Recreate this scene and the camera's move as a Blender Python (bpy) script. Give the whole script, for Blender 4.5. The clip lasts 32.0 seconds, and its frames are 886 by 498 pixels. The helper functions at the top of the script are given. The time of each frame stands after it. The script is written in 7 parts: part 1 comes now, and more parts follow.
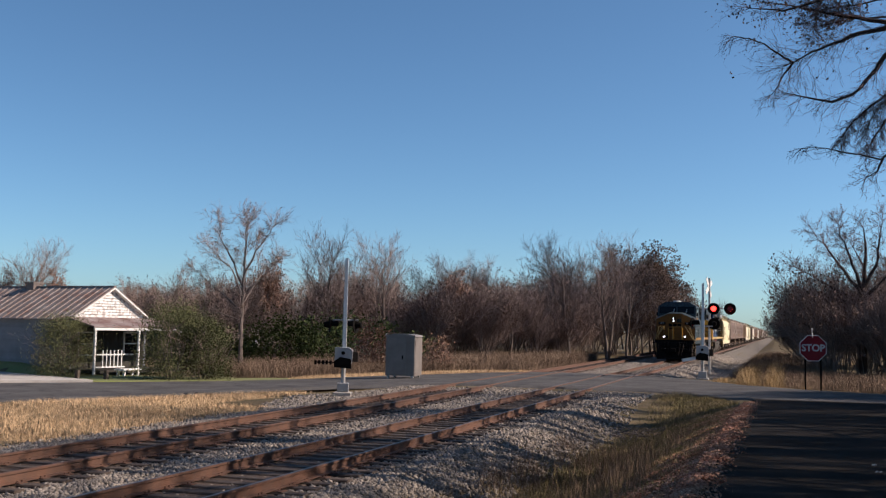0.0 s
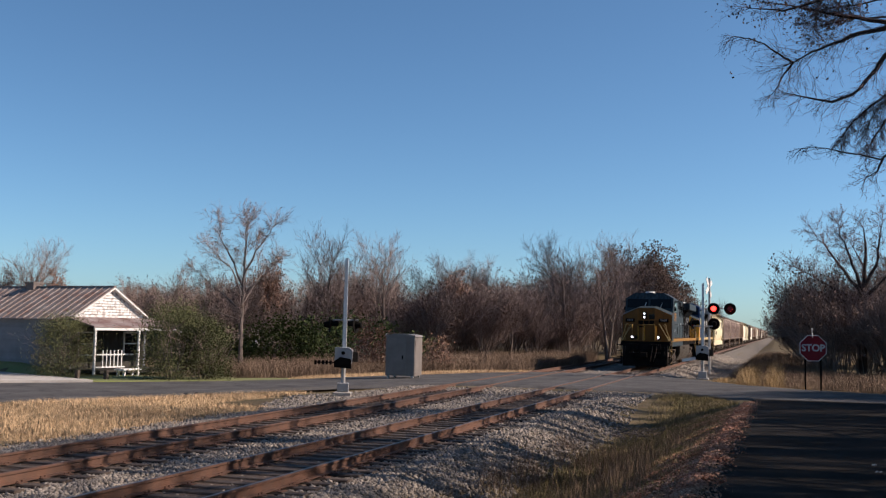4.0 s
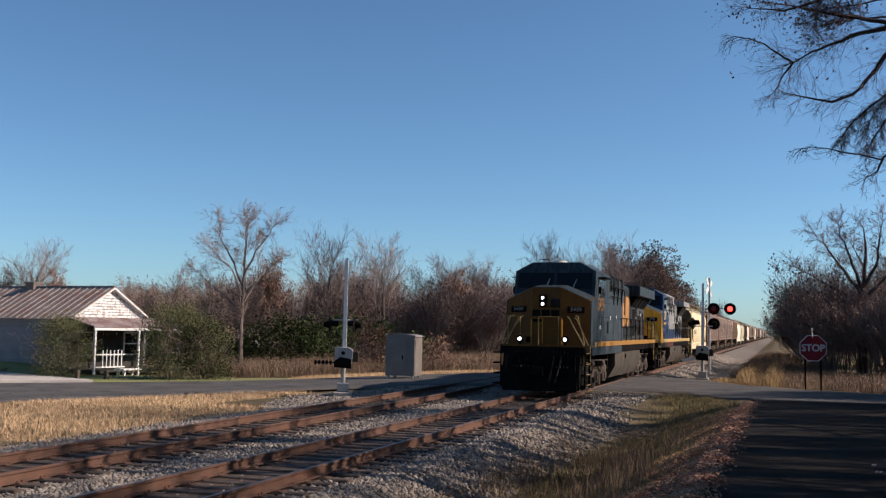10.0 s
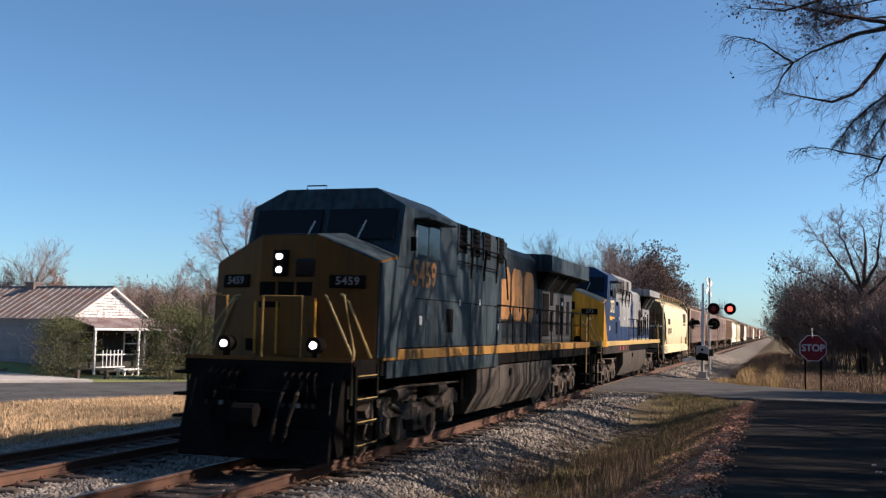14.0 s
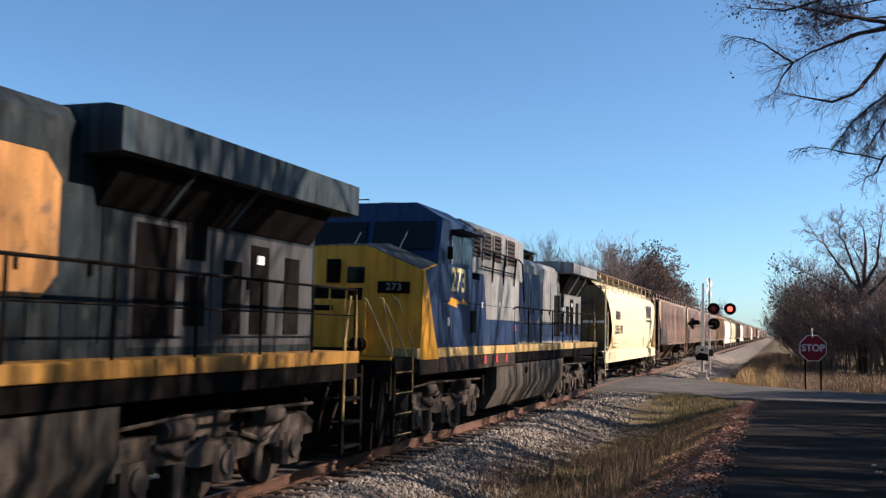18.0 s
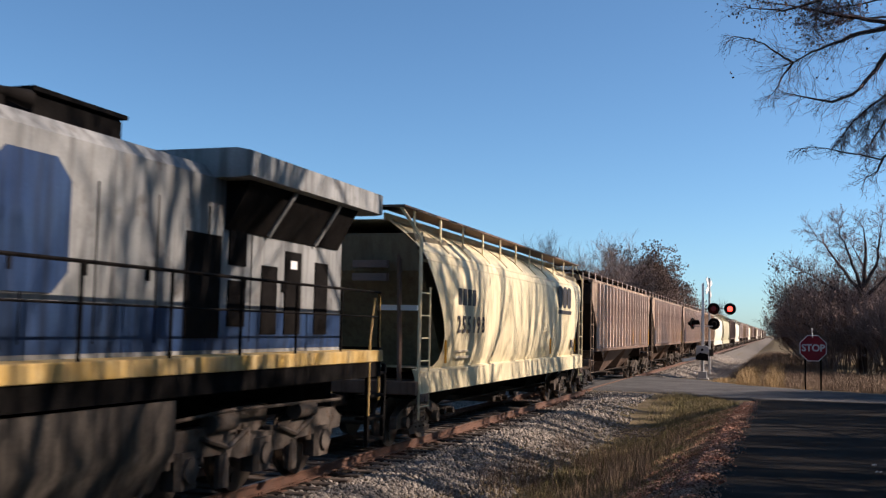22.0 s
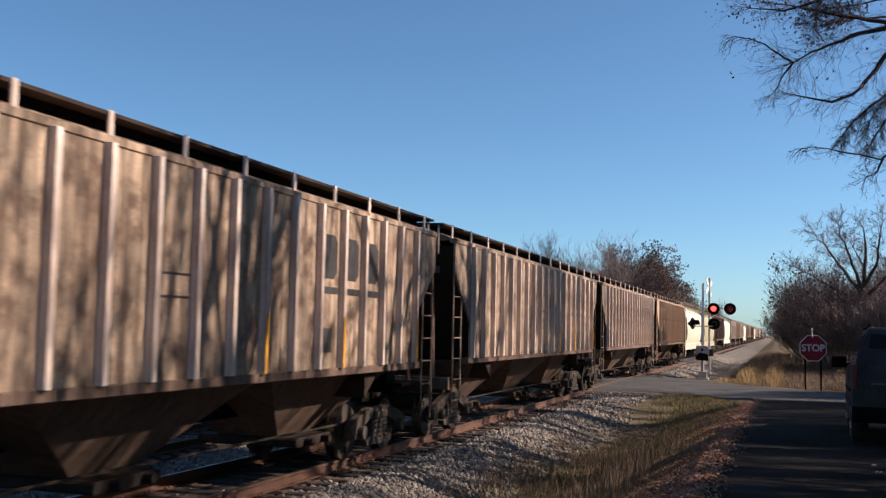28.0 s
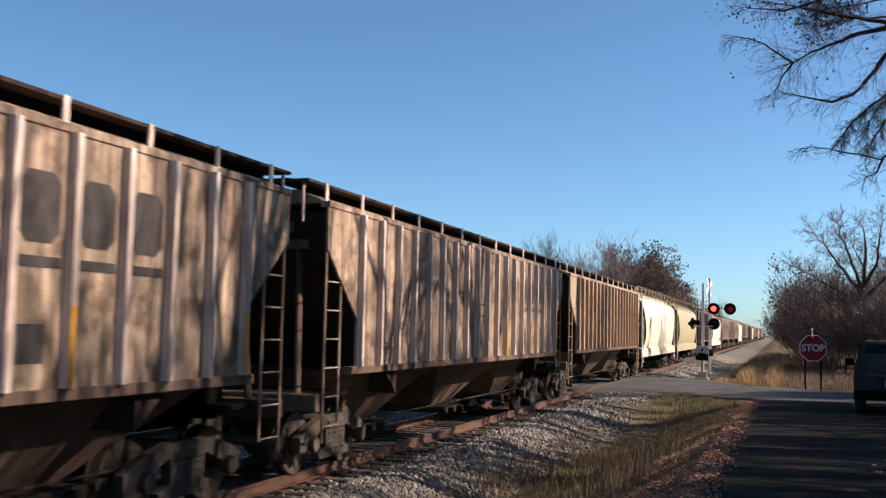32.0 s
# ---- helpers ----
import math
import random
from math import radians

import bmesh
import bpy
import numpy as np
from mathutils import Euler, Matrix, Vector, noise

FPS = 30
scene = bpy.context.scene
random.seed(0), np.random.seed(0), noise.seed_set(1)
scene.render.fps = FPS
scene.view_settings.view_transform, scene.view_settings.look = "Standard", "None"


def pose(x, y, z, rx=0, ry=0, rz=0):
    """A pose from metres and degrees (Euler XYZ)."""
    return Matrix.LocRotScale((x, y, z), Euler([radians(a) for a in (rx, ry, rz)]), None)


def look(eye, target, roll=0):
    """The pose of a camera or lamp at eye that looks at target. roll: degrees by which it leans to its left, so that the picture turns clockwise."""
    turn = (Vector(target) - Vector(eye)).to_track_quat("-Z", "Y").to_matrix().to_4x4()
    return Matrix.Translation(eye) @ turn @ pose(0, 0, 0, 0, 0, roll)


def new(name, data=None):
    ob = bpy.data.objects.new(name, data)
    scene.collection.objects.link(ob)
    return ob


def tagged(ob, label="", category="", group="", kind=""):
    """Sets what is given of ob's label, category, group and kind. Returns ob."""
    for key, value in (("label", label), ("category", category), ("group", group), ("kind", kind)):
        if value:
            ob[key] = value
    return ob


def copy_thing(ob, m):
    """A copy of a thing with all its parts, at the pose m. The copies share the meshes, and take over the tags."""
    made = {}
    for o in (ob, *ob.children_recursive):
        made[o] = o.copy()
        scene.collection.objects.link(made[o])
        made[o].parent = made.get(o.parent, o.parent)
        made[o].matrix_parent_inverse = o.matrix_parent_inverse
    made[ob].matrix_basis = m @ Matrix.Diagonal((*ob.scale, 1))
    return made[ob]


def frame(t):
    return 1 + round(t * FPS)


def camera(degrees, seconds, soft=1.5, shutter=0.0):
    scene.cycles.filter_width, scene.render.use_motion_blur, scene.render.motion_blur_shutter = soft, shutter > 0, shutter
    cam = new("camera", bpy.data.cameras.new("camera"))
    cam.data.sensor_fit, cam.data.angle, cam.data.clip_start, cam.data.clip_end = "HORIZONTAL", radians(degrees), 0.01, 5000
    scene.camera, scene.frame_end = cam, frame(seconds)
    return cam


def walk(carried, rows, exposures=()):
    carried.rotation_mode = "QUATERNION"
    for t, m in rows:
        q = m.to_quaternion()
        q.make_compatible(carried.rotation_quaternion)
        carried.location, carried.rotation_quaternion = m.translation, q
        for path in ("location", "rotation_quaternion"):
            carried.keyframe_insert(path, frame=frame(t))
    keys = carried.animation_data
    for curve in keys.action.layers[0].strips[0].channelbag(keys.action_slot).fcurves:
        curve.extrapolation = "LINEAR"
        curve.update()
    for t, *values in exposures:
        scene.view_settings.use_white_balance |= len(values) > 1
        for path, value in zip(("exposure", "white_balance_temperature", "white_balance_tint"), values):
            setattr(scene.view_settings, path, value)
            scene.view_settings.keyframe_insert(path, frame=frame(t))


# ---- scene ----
cam = camera(47.08, 32.0, soft=1.3, shutter=0.35)
EYE = (7.77, 0.0, 2.24)
AIM = (EYE[0] - math.sin(radians(18.27)) * math.cos(radians(4.43)), EYE[1] + math.cos(radians(18.27)) * math.cos(radians(4.43)), EYE[2] + math.sin(radians(4.43)))
# the camera opens up for the dark train and closes for the pale hopper car
EXPOSURE = [(0.0, -0.02), (10.0, -0.02), (12.0, 0.03), (14.0, 0.24), (16.0, 0.40), (18.0, 0.46), (20.0, 0.42), (22.0, 0.25), (23.0, 0.08), (23.6, -0.16), (24.2, -0.25), (25.5, -0.23), (27.0, 0.05), (28.5, 0.20), (30.0, 0.28), (32.0, 0.32)]
walk(cam, [(0.0, look(EYE, AIM, 1.19)), (32.0, look(EYE, AIM, 1.19))], exposures=[(t, 0.53 + e, 6050, 8.0) for t, e in EXPOSURE])

# ---- light ----
SUN_EL, SUN_AZ = 33.0, 71.0  # degrees; azimuth clockwise from +Y
world = bpy.data.worlds.new("sky")
scene.world = world
world.use_nodes = True
wn = world.node_tree
sky = wn.nodes.new("ShaderNodeTexSky")
sky.sky_type, sky.sun_disc = "NISHITA", False
sky.sun_elevation, sky.sun_rotation = radians(SUN_EL), radians(SUN_AZ)
sky.altitude, sky.air_density, sky.dust_density, sky.ozone_density = 300.0, 0.75, 0.7, 3.0
wn.nodes["Background"].inputs["Strength"].default_value = 0.088
cast = wn.nodes.new("ShaderNodeMix")
cast.data_type, cast.blend_type = "RGBA", "MULTIPLY"
cast.inputs[0].default_value, cast.inputs[7].default_value = 1.0, (0.85, 0.978, 0.985, 1.0)  # clear, dry autumn air
wn.links.new(sky.outputs[0], cast.inputs[6])
wn.links.new(cast.outputs[2], wn.nodes["Background"].inputs[0])
sun = new("sun", bpy.data.lights.new("sun", "SUN"))
sun.data.energy, sun.data.angle, sun.data.color = 5.2, radians(0.53), (1.0, 0.775, 0.625)
sd = Vector((math.sin(radians(SUN_AZ)) * math.cos(radians(SUN_EL)), math.cos(radians(SUN_AZ)) * math.cos(radians(SUN_EL)), math.sin(radians(SUN_EL))))
sun.matrix_world = look(tuple(sd * 50), (0, 0, 0))


# ---- materials ----
def mat(name, a, b=None, scale=2.0, rough=0.7, metal=0.0, bump=0.25, fine=40.0, streak=None, rust=None, rustamt=0.5, vary=0.12, island=False, emit=0.0, coat=0.0, spec=0.5, grime=0.5):
    """A surface: two colours mixed by a broad noise, a fine grain, optional vertical streaks and patches, a bump."""
    b = b or tuple(c * 0.75 for c in a)
    m = bpy.data.materials.new(name)
    m.use_nodes = True
    nt = m.node_tree
    N, L = nt.nodes.new, nt.links.new
    bs = nt.nodes["Principled BSDF"]
    tc = N("ShaderNodeTexCoord")

    def noise_tex(sc, detail, vec=None):
        n = N("ShaderNodeTexNoise")
        n.inputs["Scale"].default_value, n.inputs["Detail"].default_value, n.inputs["Roughness"].default_value = sc, detail, 0.6
        L(vec or tc.outputs["Object"], n.inputs["Vector"])
        return n

    def remap(sock, lo, hi, to0=0.0, to1=1.0):
        r = N("ShaderNodeMapRange")
        r.inputs[1].default_value, r.inputs[2].default_value, r.inputs[3].default_value, r.inputs[4].default_value = lo, hi, to0, to1
        L(sock, r.inputs[0])
        return r.outputs[0]

    def mix(fac, c1, c2, kind="MIX"):
        x = N("ShaderNodeMix")
        x.data_type, x.blend_type = "RGBA", kind
        for sock, val in ((x.inputs[0], fac), (x.inputs[6], c1), (x.inputs[7], c2)):
            if isinstance(val, (tuple, list)):
                sock.default_value = (*val[:3], 1.0)
            elif isinstance(val, float):
                sock.default_value = val
            else:
                L(val, sock)
        return x.outputs[2]

    n1 = noise_tex(scale, 6.0)
    col = mix(remap(n1.outputs[0], 0.32, 0.68), a, b)
    n2 = noise_tex(fine, 3.0)
    col = mix(1.0, col, remap_col(nt, n2.outputs[0], 0.25, 0.75, 1.0 - vary, 1.0 + vary), "MULTIPLY")
    if streak:
        mp = N("ShaderNodeMapping")
        mp.inputs["Scale"].default_value = (3.5, 3.5, 0.22)
        L(tc.outputs["Object"], mp.inputs["Vector"])
        n3 = noise_tex(2.2, 6.0, mp.outputs[0])
        col = mix(remap(n3.outputs[0], 0.52 - 0.16 * grime, 0.84 - 0.24 * grime, 0.0, min(0.95, 0.6 + 0.3 * grime)), col, streak)
    if rust:
        n4 = noise_tex(scale * 2.3, 8.0)
        col = mix(remap(n4.outputs[0], 0.62 - 0.25 * rustamt, 0.75 - 0.2 * rustamt, 0.0, 0.85), col, rust)
    if island:
        g = N("ShaderNodeNewGeometry")
        rnd = g.outputs["Random Per Island"]
    else:
        rnd = N("ShaderNodeObjectInfo").outputs["Random"]
    k = 0.35 if island else 0.08
    col = mix(1.0, col, remap_col(nt, rnd, 0.0, 1.0, 1.0 - k, 1.0 + k), "MULTIPLY")
    L(col, bs.inputs["Base Color"])
    L(remap(n1.outputs[0], 0.3, 0.7, min(1.0, rough * 1.12), rough * 0.85), bs.inputs["Roughness"])
    bs.inputs["Metallic"].default_value = metal
    bs.inputs["Specular IOR Level"].default_value = spec
    bs.inputs["Coat Weight"].default_value = coat
    if emit:
        L(col, bs.inputs["Emission Color"])
        bs.inputs["Emission Strength"].default_value = emit
    if bump:
        bp = N("ShaderNodeBump")
        bp.inputs["Strength"].default_value, bp.inputs["Distance"].default_value = bump, 0.02
        L(n2.outputs[0], bp.inputs["Height"])
        L(bp.outputs[0], bs.inputs["Normal"])
    return m


def remap_col(nt, sock, lo, hi, v0, v1):
    r = nt.nodes.new("ShaderNodeMapRange")
    r.data_type = "FLOAT"
    r.inputs[1].default_value, r.inputs[2].default_value, r.inputs[3].default_value, r.inputs[4].default_value = lo, hi, v0, v1
    nt.links.new(sock, r.inputs[0])
    c = nt.nodes.new("ShaderNodeCombineColor")
    for i in range(3):
        nt.links.new(r.outputs[0], c.inputs[i])
    return c.outputs[0]


def glass(name, tint=(0.008, 0.009, 0.01), rough=0.05):
    m = bpy.data.materials.new(name)
    m.use_nodes = True
    bs = m.node_tree.nodes["Principled BSDF"]
    bs.inputs["Base Color"].default_value = (*tint, 1)
    bs.inputs["Roughness"].default_value = rough
    bs.inputs["Specular IOR Level"].default_value = 0.2
    return m


def glow(name, colour, strength):
    m = bpy.data.materials.new(name)
    m.use_nodes = True
    bs = m.node_tree.nodes["Principled BSDF"]
    bs.inputs["Base Color"].default_value = (*colour, 1)
    bs.inputs["Emission Color"].default_value = (*colour, 1)
    bs.inputs["Emission Strength"].default_value = strength
    return m


SOIL = mat("soil_and_litter", (0.10, 0.076, 0.046), (0.155, 0.12, 0.07), 0.6, 0.95, 0, 0.8, 25, rust=(0.07, 0.062, 0.032), rustamt=0.6, spec=0.1)
GRAVEL = mat("ballast_bed", (0.20, 0.18, 0.155), (0.09, 0.08, 0.07), 9.0, 0.95, 0, 1.0, 45, vary=0.5, spec=0.1)
STONE = mat("crushed_limestone", (0.31, 0.275, 0.235), (0.15, 0.13, 0.11), 3.0, 0.9, 0, 0.3, 60, island=True, spec=0.2)
ASPHALT = mat("worn_asphalt", (0.07, 0.068, 0.068), (0.115, 0.111, 0.107), 0.5, 0.95, 0, 0.5, 90, vary=0.3, rust=(0.035, 0.034, 0.034), rustamt=0.3, spec=0.12)
# side road asphalt with the tree shade put into its base colour
ASPHALT_SHADED = mat("dark_asphalt", (0.0165, 0.0148, 0.0135), (0.025, 0.0225, 0.0205), 0.7, 1.0, 0, 0.5, 90, vary=0.35, rust=(0.03, 0.028, 0.027), rustamt=0.25, spec=0.03)
PALE_GRAVEL = mat("pale_gravel", (0.45, 0.425, 0.39), (0.34, 0.315, 0.285), 1.5, 0.95, 0, 0.6, 50, vary=0.3, spec=0.1)
FOULED = mat("fouled_brown_ballast", (0.105, 0.068, 0.047), (0.05, 0.035, 0.026), 5.0, 0.95, 0, 1.0, 50, vary=0.4)
TIE = mat("creosoted_wood", (0.042, 0.031, 0.024), (0.085, 0.063, 0.048), 6.0, 0.9, 0, 0.6, 30, vary=0.3)
RAIL = mat("rusty_rail_steel", (0.135, 0.066, 0.04), (0.08, 0.044, 0.03), 5.0, 0.75, 0.1, 0.3, 60)
RAILTOP = mat("worn_rail_head", (0.22, 0.17, 0.14), (0.15, 0.12, 0.1), 8.0, 0.42, 0.85, 0.1, 60)
DRYGRASS = mat("dry_golden_grass", (0.56, 0.41, 0.25), (0.42, 0.295, 0.175), 1.2, 0.9, 0, 0.0, 20, island=True, spec=0.1)
TANGRASS = mat("dull_tan_grass", (0.36, 0.25, 0.125), (0.21, 0.15, 0.08), 0.5, 0.9, 0, 0.0, 20, island=True, spec=0.1)
GREENGRASS = mat("short_green_grass", (0.16, 0.20, 0.055), (0.21, 0.205, 0.08), 1.2, 0.9, 0, 0.0, 20, island=True)
TALLWEED = mat("tall_brown_weeds", (0.20, 0.145, 0.105), (0.12, 0.088, 0.065), 0.8, 0.95, 0, 0.0, 20, island=True, spec=0.1)
BANKGRASS = mat("mixed_bank_grass", (0.23, 0.18, 0.095), (0.105, 0.098, 0.045), 0.7, 0.95, 0, 0.0, 20, island=True, spec=0.1)
LEAFLITTER = mat("fallen_oak_leaves", (0.30, 0.125, 0.08), (0.46, 0.31, 0.22), 1.5, 0.9, 0, 0.0, 20, island=True, spec=0.1)
BARK = mat("grey_bark", (0.19, 0.157, 0.135), (0.12, 0.098, 0.086), 4.0, 0.95, 0, 0.6, 25, spec=0.2)
BARK_DARK = mat("dark_bark", (0.075, 0.052, 0.045), (0.045, 0.032, 0.028), 4.0, 0.95, 0, 0.6, 25, spec=0.2)
TWIG = mat("bare_twigs", (0.26, 0.195, 0.168), (0.165, 0.125, 0.11), 1.0, 0.95, 0, 0.0, 20, island=True, spec=0.2)
TWIG_DARK = mat("dark_bare_twigs", (0.25, 0.165, 0.15), (0.15, 0.10, 0.095), 1.0, 0.95, 0, 0.0, 20, island=True, spec=0.2)
LEAF_BROWN = mat("withered_brown_leaves", (0.14, 0.092, 0.068), (0.085, 0.058, 0.046), 0.6, 0.9, 0, 0.0, 20, island=True, spec=0.2)
LEAF_PINK = mat("faded_tan_leaves", (0.24, 0.14, 0.09), (0.16, 0.085, 0.06), 0.6, 0.9, 0, 0.0, 20, island=True)
LEAF_BUSH = mat("olive_bush_leaves", (0.105, 0.108, 0.05), (0.06, 0.066, 0.03), 1.5, 0.95, 0, 0.0, 20, island=True, spec=0.1)
LEAF_GREEN = mat("evergreen_leaves", (0.075, 0.095, 0.034), (0.05, 0.062, 0.024), 0.8, 0.95, 0, 0.0, 20, island=True, spec=0.1)


# ---- mesh helper ----
class Mesh:
    """Collects vertices and faces; obj() turns them into one mesh object."""

    def __init__(self):
        self.v, self.f = [], []

    def add(self, vs, fs):
        o = len(self.v)
        self.v += [tuple(p) for p in vs]
        self.f += [tuple(i + o for i in q) for q in fs]
        return self

    def prism(self, prof, axis, lo, hi, taper=1.0):
        """A closed profile of (a, b) pairs, pushed along an axis: 'x' (a=y, b=z), 'y' (a=x, b=z), 'z' (a=x, b=y)."""
        n = len(prof)
        put = {"x": lambda a, b, c: (c, a, b), "y": lambda a, b, c: (a, c, b), "z": lambda a, b, c: (a, b, c)}[axis]
        ca, cb = sum(q[0] for q in prof) / n, sum(q[1] for q in prof) / n
        vs = [put(a, b, lo) for a, b in prof] + [put(ca + (a - ca) * taper, cb + (b - cb) * taper, hi) for a, b in prof]
        fs = [(i, (i + 1) % n, n + (i + 1) % n, n + i) for i in range(n)] + [tuple(range(n - 1, -1, -1)), tuple(range(n, 2 * n))]
        return self.add(vs, fs)

    def box(self, x0, x1, y0, y1, z0, z1, c=0.0):
        """A block; c takes the sharpness off its long edges."""
        dx, dy, dz = x1 - x0, y1 - y0, z1 - z0
        if c <= 0:
            return self.prism([(x0, y0), (x1, y0), (x1, y1), (x0, y1)], "z", z0, z1)

        def oct8(a0, a1, b0, b1):
            k = min(c, (a1 - a0) / 3, (b1 - b0) / 3)
            return [(a0 + k, b0), (a1 - k, b0), (a1, b0 + k), (a1, b1 - k), (a1 - k, b1), (a0 + k, b1), (a0, b1 - k), (a0, b0 + k)]
        if dx >= dy and dx >= dz:
            return self.prism(oct8(y0, y1, z0, z1), "x", x0, x1)
        if dy >= dz:
            return self.prism(oct8(x0, x1, z0, z1), "y", y0, y1)
        return self.prism(oct8(x0, x1, y0, y1), "z", z0, z1)

    def cyl(self, c, r, h, axis="z", n=14, r2=None):
        """A cylinder or cone from its base centre c along an axis."""
        r2 = r if r2 is None else r2
        put = {"x": lambda a, b, d: (c[0] + d, c[1] + a, c[2] + b), "y": lambda a, b, d: (c[0] + a, c[1] + d, c[2] + b), "z": lambda a, b, d: (c[0] + a, c[1] + b, c[2] + d)}[axis]
        ang = [2 * math.pi * i / n for i in range(n)]
        vs = [put(r * math.cos(t), r * math.sin(t), 0) for t in ang] + [put(r2 * math.cos(t), r2 * math.sin(t), h) for t in ang]
        fs = [(i, (i + 1) % n, n + (i + 1) % n, n + i) for i in range(n)] + [tuple(range(n - 1, -1, -1)), tuple(range(n, 2 * n))]
        return self.add(vs, fs)

    def tube(self, pts, r, n=6, r_end=None):
        """A round bar along points."""
        pts = [Vector(q) for q in pts]
        r_end = r if r_end is None else r_end
        vs, fs = [], []
        for i, q in enumerate(pts):
            d = (pts[min(i + 1, len(pts) - 1)] - pts[max(i - 1, 0)]).normalized()
            a = d.orthogonal().normalized() if abs(d.z) > 0.98 else Vector((0, 0, 1)).cross(d).normalized()
            b = d.cross(a)
            rr = r + (r_end - r) * i / max(1, len(pts) - 1)
            vs += [q + a * rr * math.cos(2 * math.pi * j / n) + b * rr * math.sin(2 * math.pi * j / n) for j in range(n)]
        for i in range(len(pts) - 1):
            fs += [(i * n + j, i * n + (j + 1) % n, (i + 1) * n + (j + 1) % n, (i + 1) * n + j) for j in range(n)]
        fs += [tuple(range(n - 1, -1, -1)), tuple(range((len(pts) - 1) * n, len(pts) * n))]
        return self.add(vs, fs)

    def data(self, name, material, smooth=True):
        me = bpy.data.meshes.new(name)
        me.from_pydata(self.v, [], self.f)
        me.materials.append(material)
        if smooth:
            me.shade_smooth()
            me.set_sharp_from_angle(angle=radians(38))
        me.update()
        return me

    def obj(self, name, material, parent=None, label="", smooth=True):
        ob = new(name, self.data(name, material, smooth))
        if parent:
            ob.parent = parent
        if label:
            ob["label"] = label
        return ob


def thing(name, m, label, category, group="", kind=""):
    ob = new(name)
    ob.empty_display_size = 0.3
    ob.matrix_world = m
    return tagged(ob, label, category, group, kind)


def lettering(text, size, depth, material, m, parent, name="lettering", bold=0.0, align="CENTER", space=1.0):
    """Raised letters from the built-in font, as one mesh at the pose m in its parent's space."""
    cu = bpy.data.curves.new("letters", "FONT")
    cu.body, cu.size, cu.extrude, cu.offset, cu.align_x, cu.align_y, cu.space_character, cu.resolution_u = text, size, depth, bold, align, "CENTER", space, 3
    tmp = bpy.data.objects.new("letters", cu)
    scene.collection.objects.link(tmp)
    me = bpy.data.meshes.new_from_object(tmp.evaluated_get(bpy.context.evaluated_depsgraph_get()))
    bpy.data.objects.remove(tmp)
    me.materials.clear()
    me.materials.append(material)
    ob = new(name, me)
    ob.parent = parent
    ob.matrix_basis = m
    return ob


RIGHT_FACE = Matrix(((0, 0, 1, 0), (1, 0, 0, 0), (0, 1, 0, 0), (0, 0, 0, 1)))  # letters that face +X


def on_side(x, y, z):
    return Matrix.Translation((x, y, z)) @ RIGHT_FACE


# ---- ground ----
def road_height(y):
    return max(0.03, 0.24 + 0.0225 * (30.7 - max(y, -8.0)))


PROFILE_X = [-400, -40, -14, -8, -6.7, -5.7, 1.9, 3.3, 4.4, 6.8, 7.2, 400]
CROSS_X = [-400, -30, -14, -9, -5, 5, 7]


def step(a, b, x):
    t = min(1.0, max(0.0, (x - a) / (b - a)))
    return t * t * (3 - 2 * t)


def lawn_rise(x, y):
    """The lawn swells towards the house wall."""
    edge = float(np.interp(x, [-60, -29, -23.1, -20.6], [52, 41.45, 38.8, 37.6]))
    return 0.6 * step(0.0, 1.1, y - edge) * step(-24.0, -30.5, x) * step(62.0, 54.0, y) if x < -22 else 0.0


def ground_height(x, y):
    r = road_height(y)
    z = float(np.interp(x, PROFILE_X, [-0.5, -0.45, -0.42, -0.38, -0.36, -0.25, -0.25, -0.74, -0.78, r - 0.1, r - 0.07, r - 0.07]))
    zc = float(np.interp(x, CROSS_X, [-0.5, -0.45, -0.42, -0.25, -0.11, -0.11, r - 0.07]))
    w = (step(37.0, 39.5, y) if x < 2 else step(29.5, 36.0, y)) * (1 - step(54.0, 57.5, y))
    return z * (1 - w) + zc * w + lawn_rise(x, y)


def road_top(x, y):
    return float(np.interp(x, CROSS_X, [-0.43, -0.38, -0.35, -0.18, -0.035, -0.035, road_height(y)])) + lawn_rise(x, y)


def build_ground():
    xs = sorted({*np.linspace(-14, 9, 70), *np.linspace(-60, -14, 30), *np.linspace(9, 40, 20), -2500, -1200, -600, -300, -150, -90, 60, 90, 150, 300, 600, 1200, 2500})
    ys = sorted({*np.linspace(8, 62, 90), *np.linspace(62, 140, 40), *np.linspace(-40, 8, 14), -2000, -500, -150, 180, 240, 320, 450, 700, 1100, 1800, 3000})
    v = []
    for y in ys:
        for x in xs:
            n = noise.noise(Vector((x * 0.5, y * 0.5, 0))) * 0.05 + noise.noise(Vector((x * 2, y * 2, 4))) * 0.02
            flat = 0.3 if -6.2 < x < 2.2 or x > 7 else 1.0
            v.append((float(x), float(y), ground_height(x, y) + n * flat))
    nx = len(xs)
    me = Mesh()
    me.v = v
    me.f = [(j * nx + i, j * nx + i + 1, (j + 1) * nx + i + 1, (j + 1) * nx + i) for j in range(len(ys) - 1) for i in range(nx - 1)]
    tagged(me.obj("ground", SOIL), "bare brown soil with dry grass and leaf litter", "ground", kind="structure")


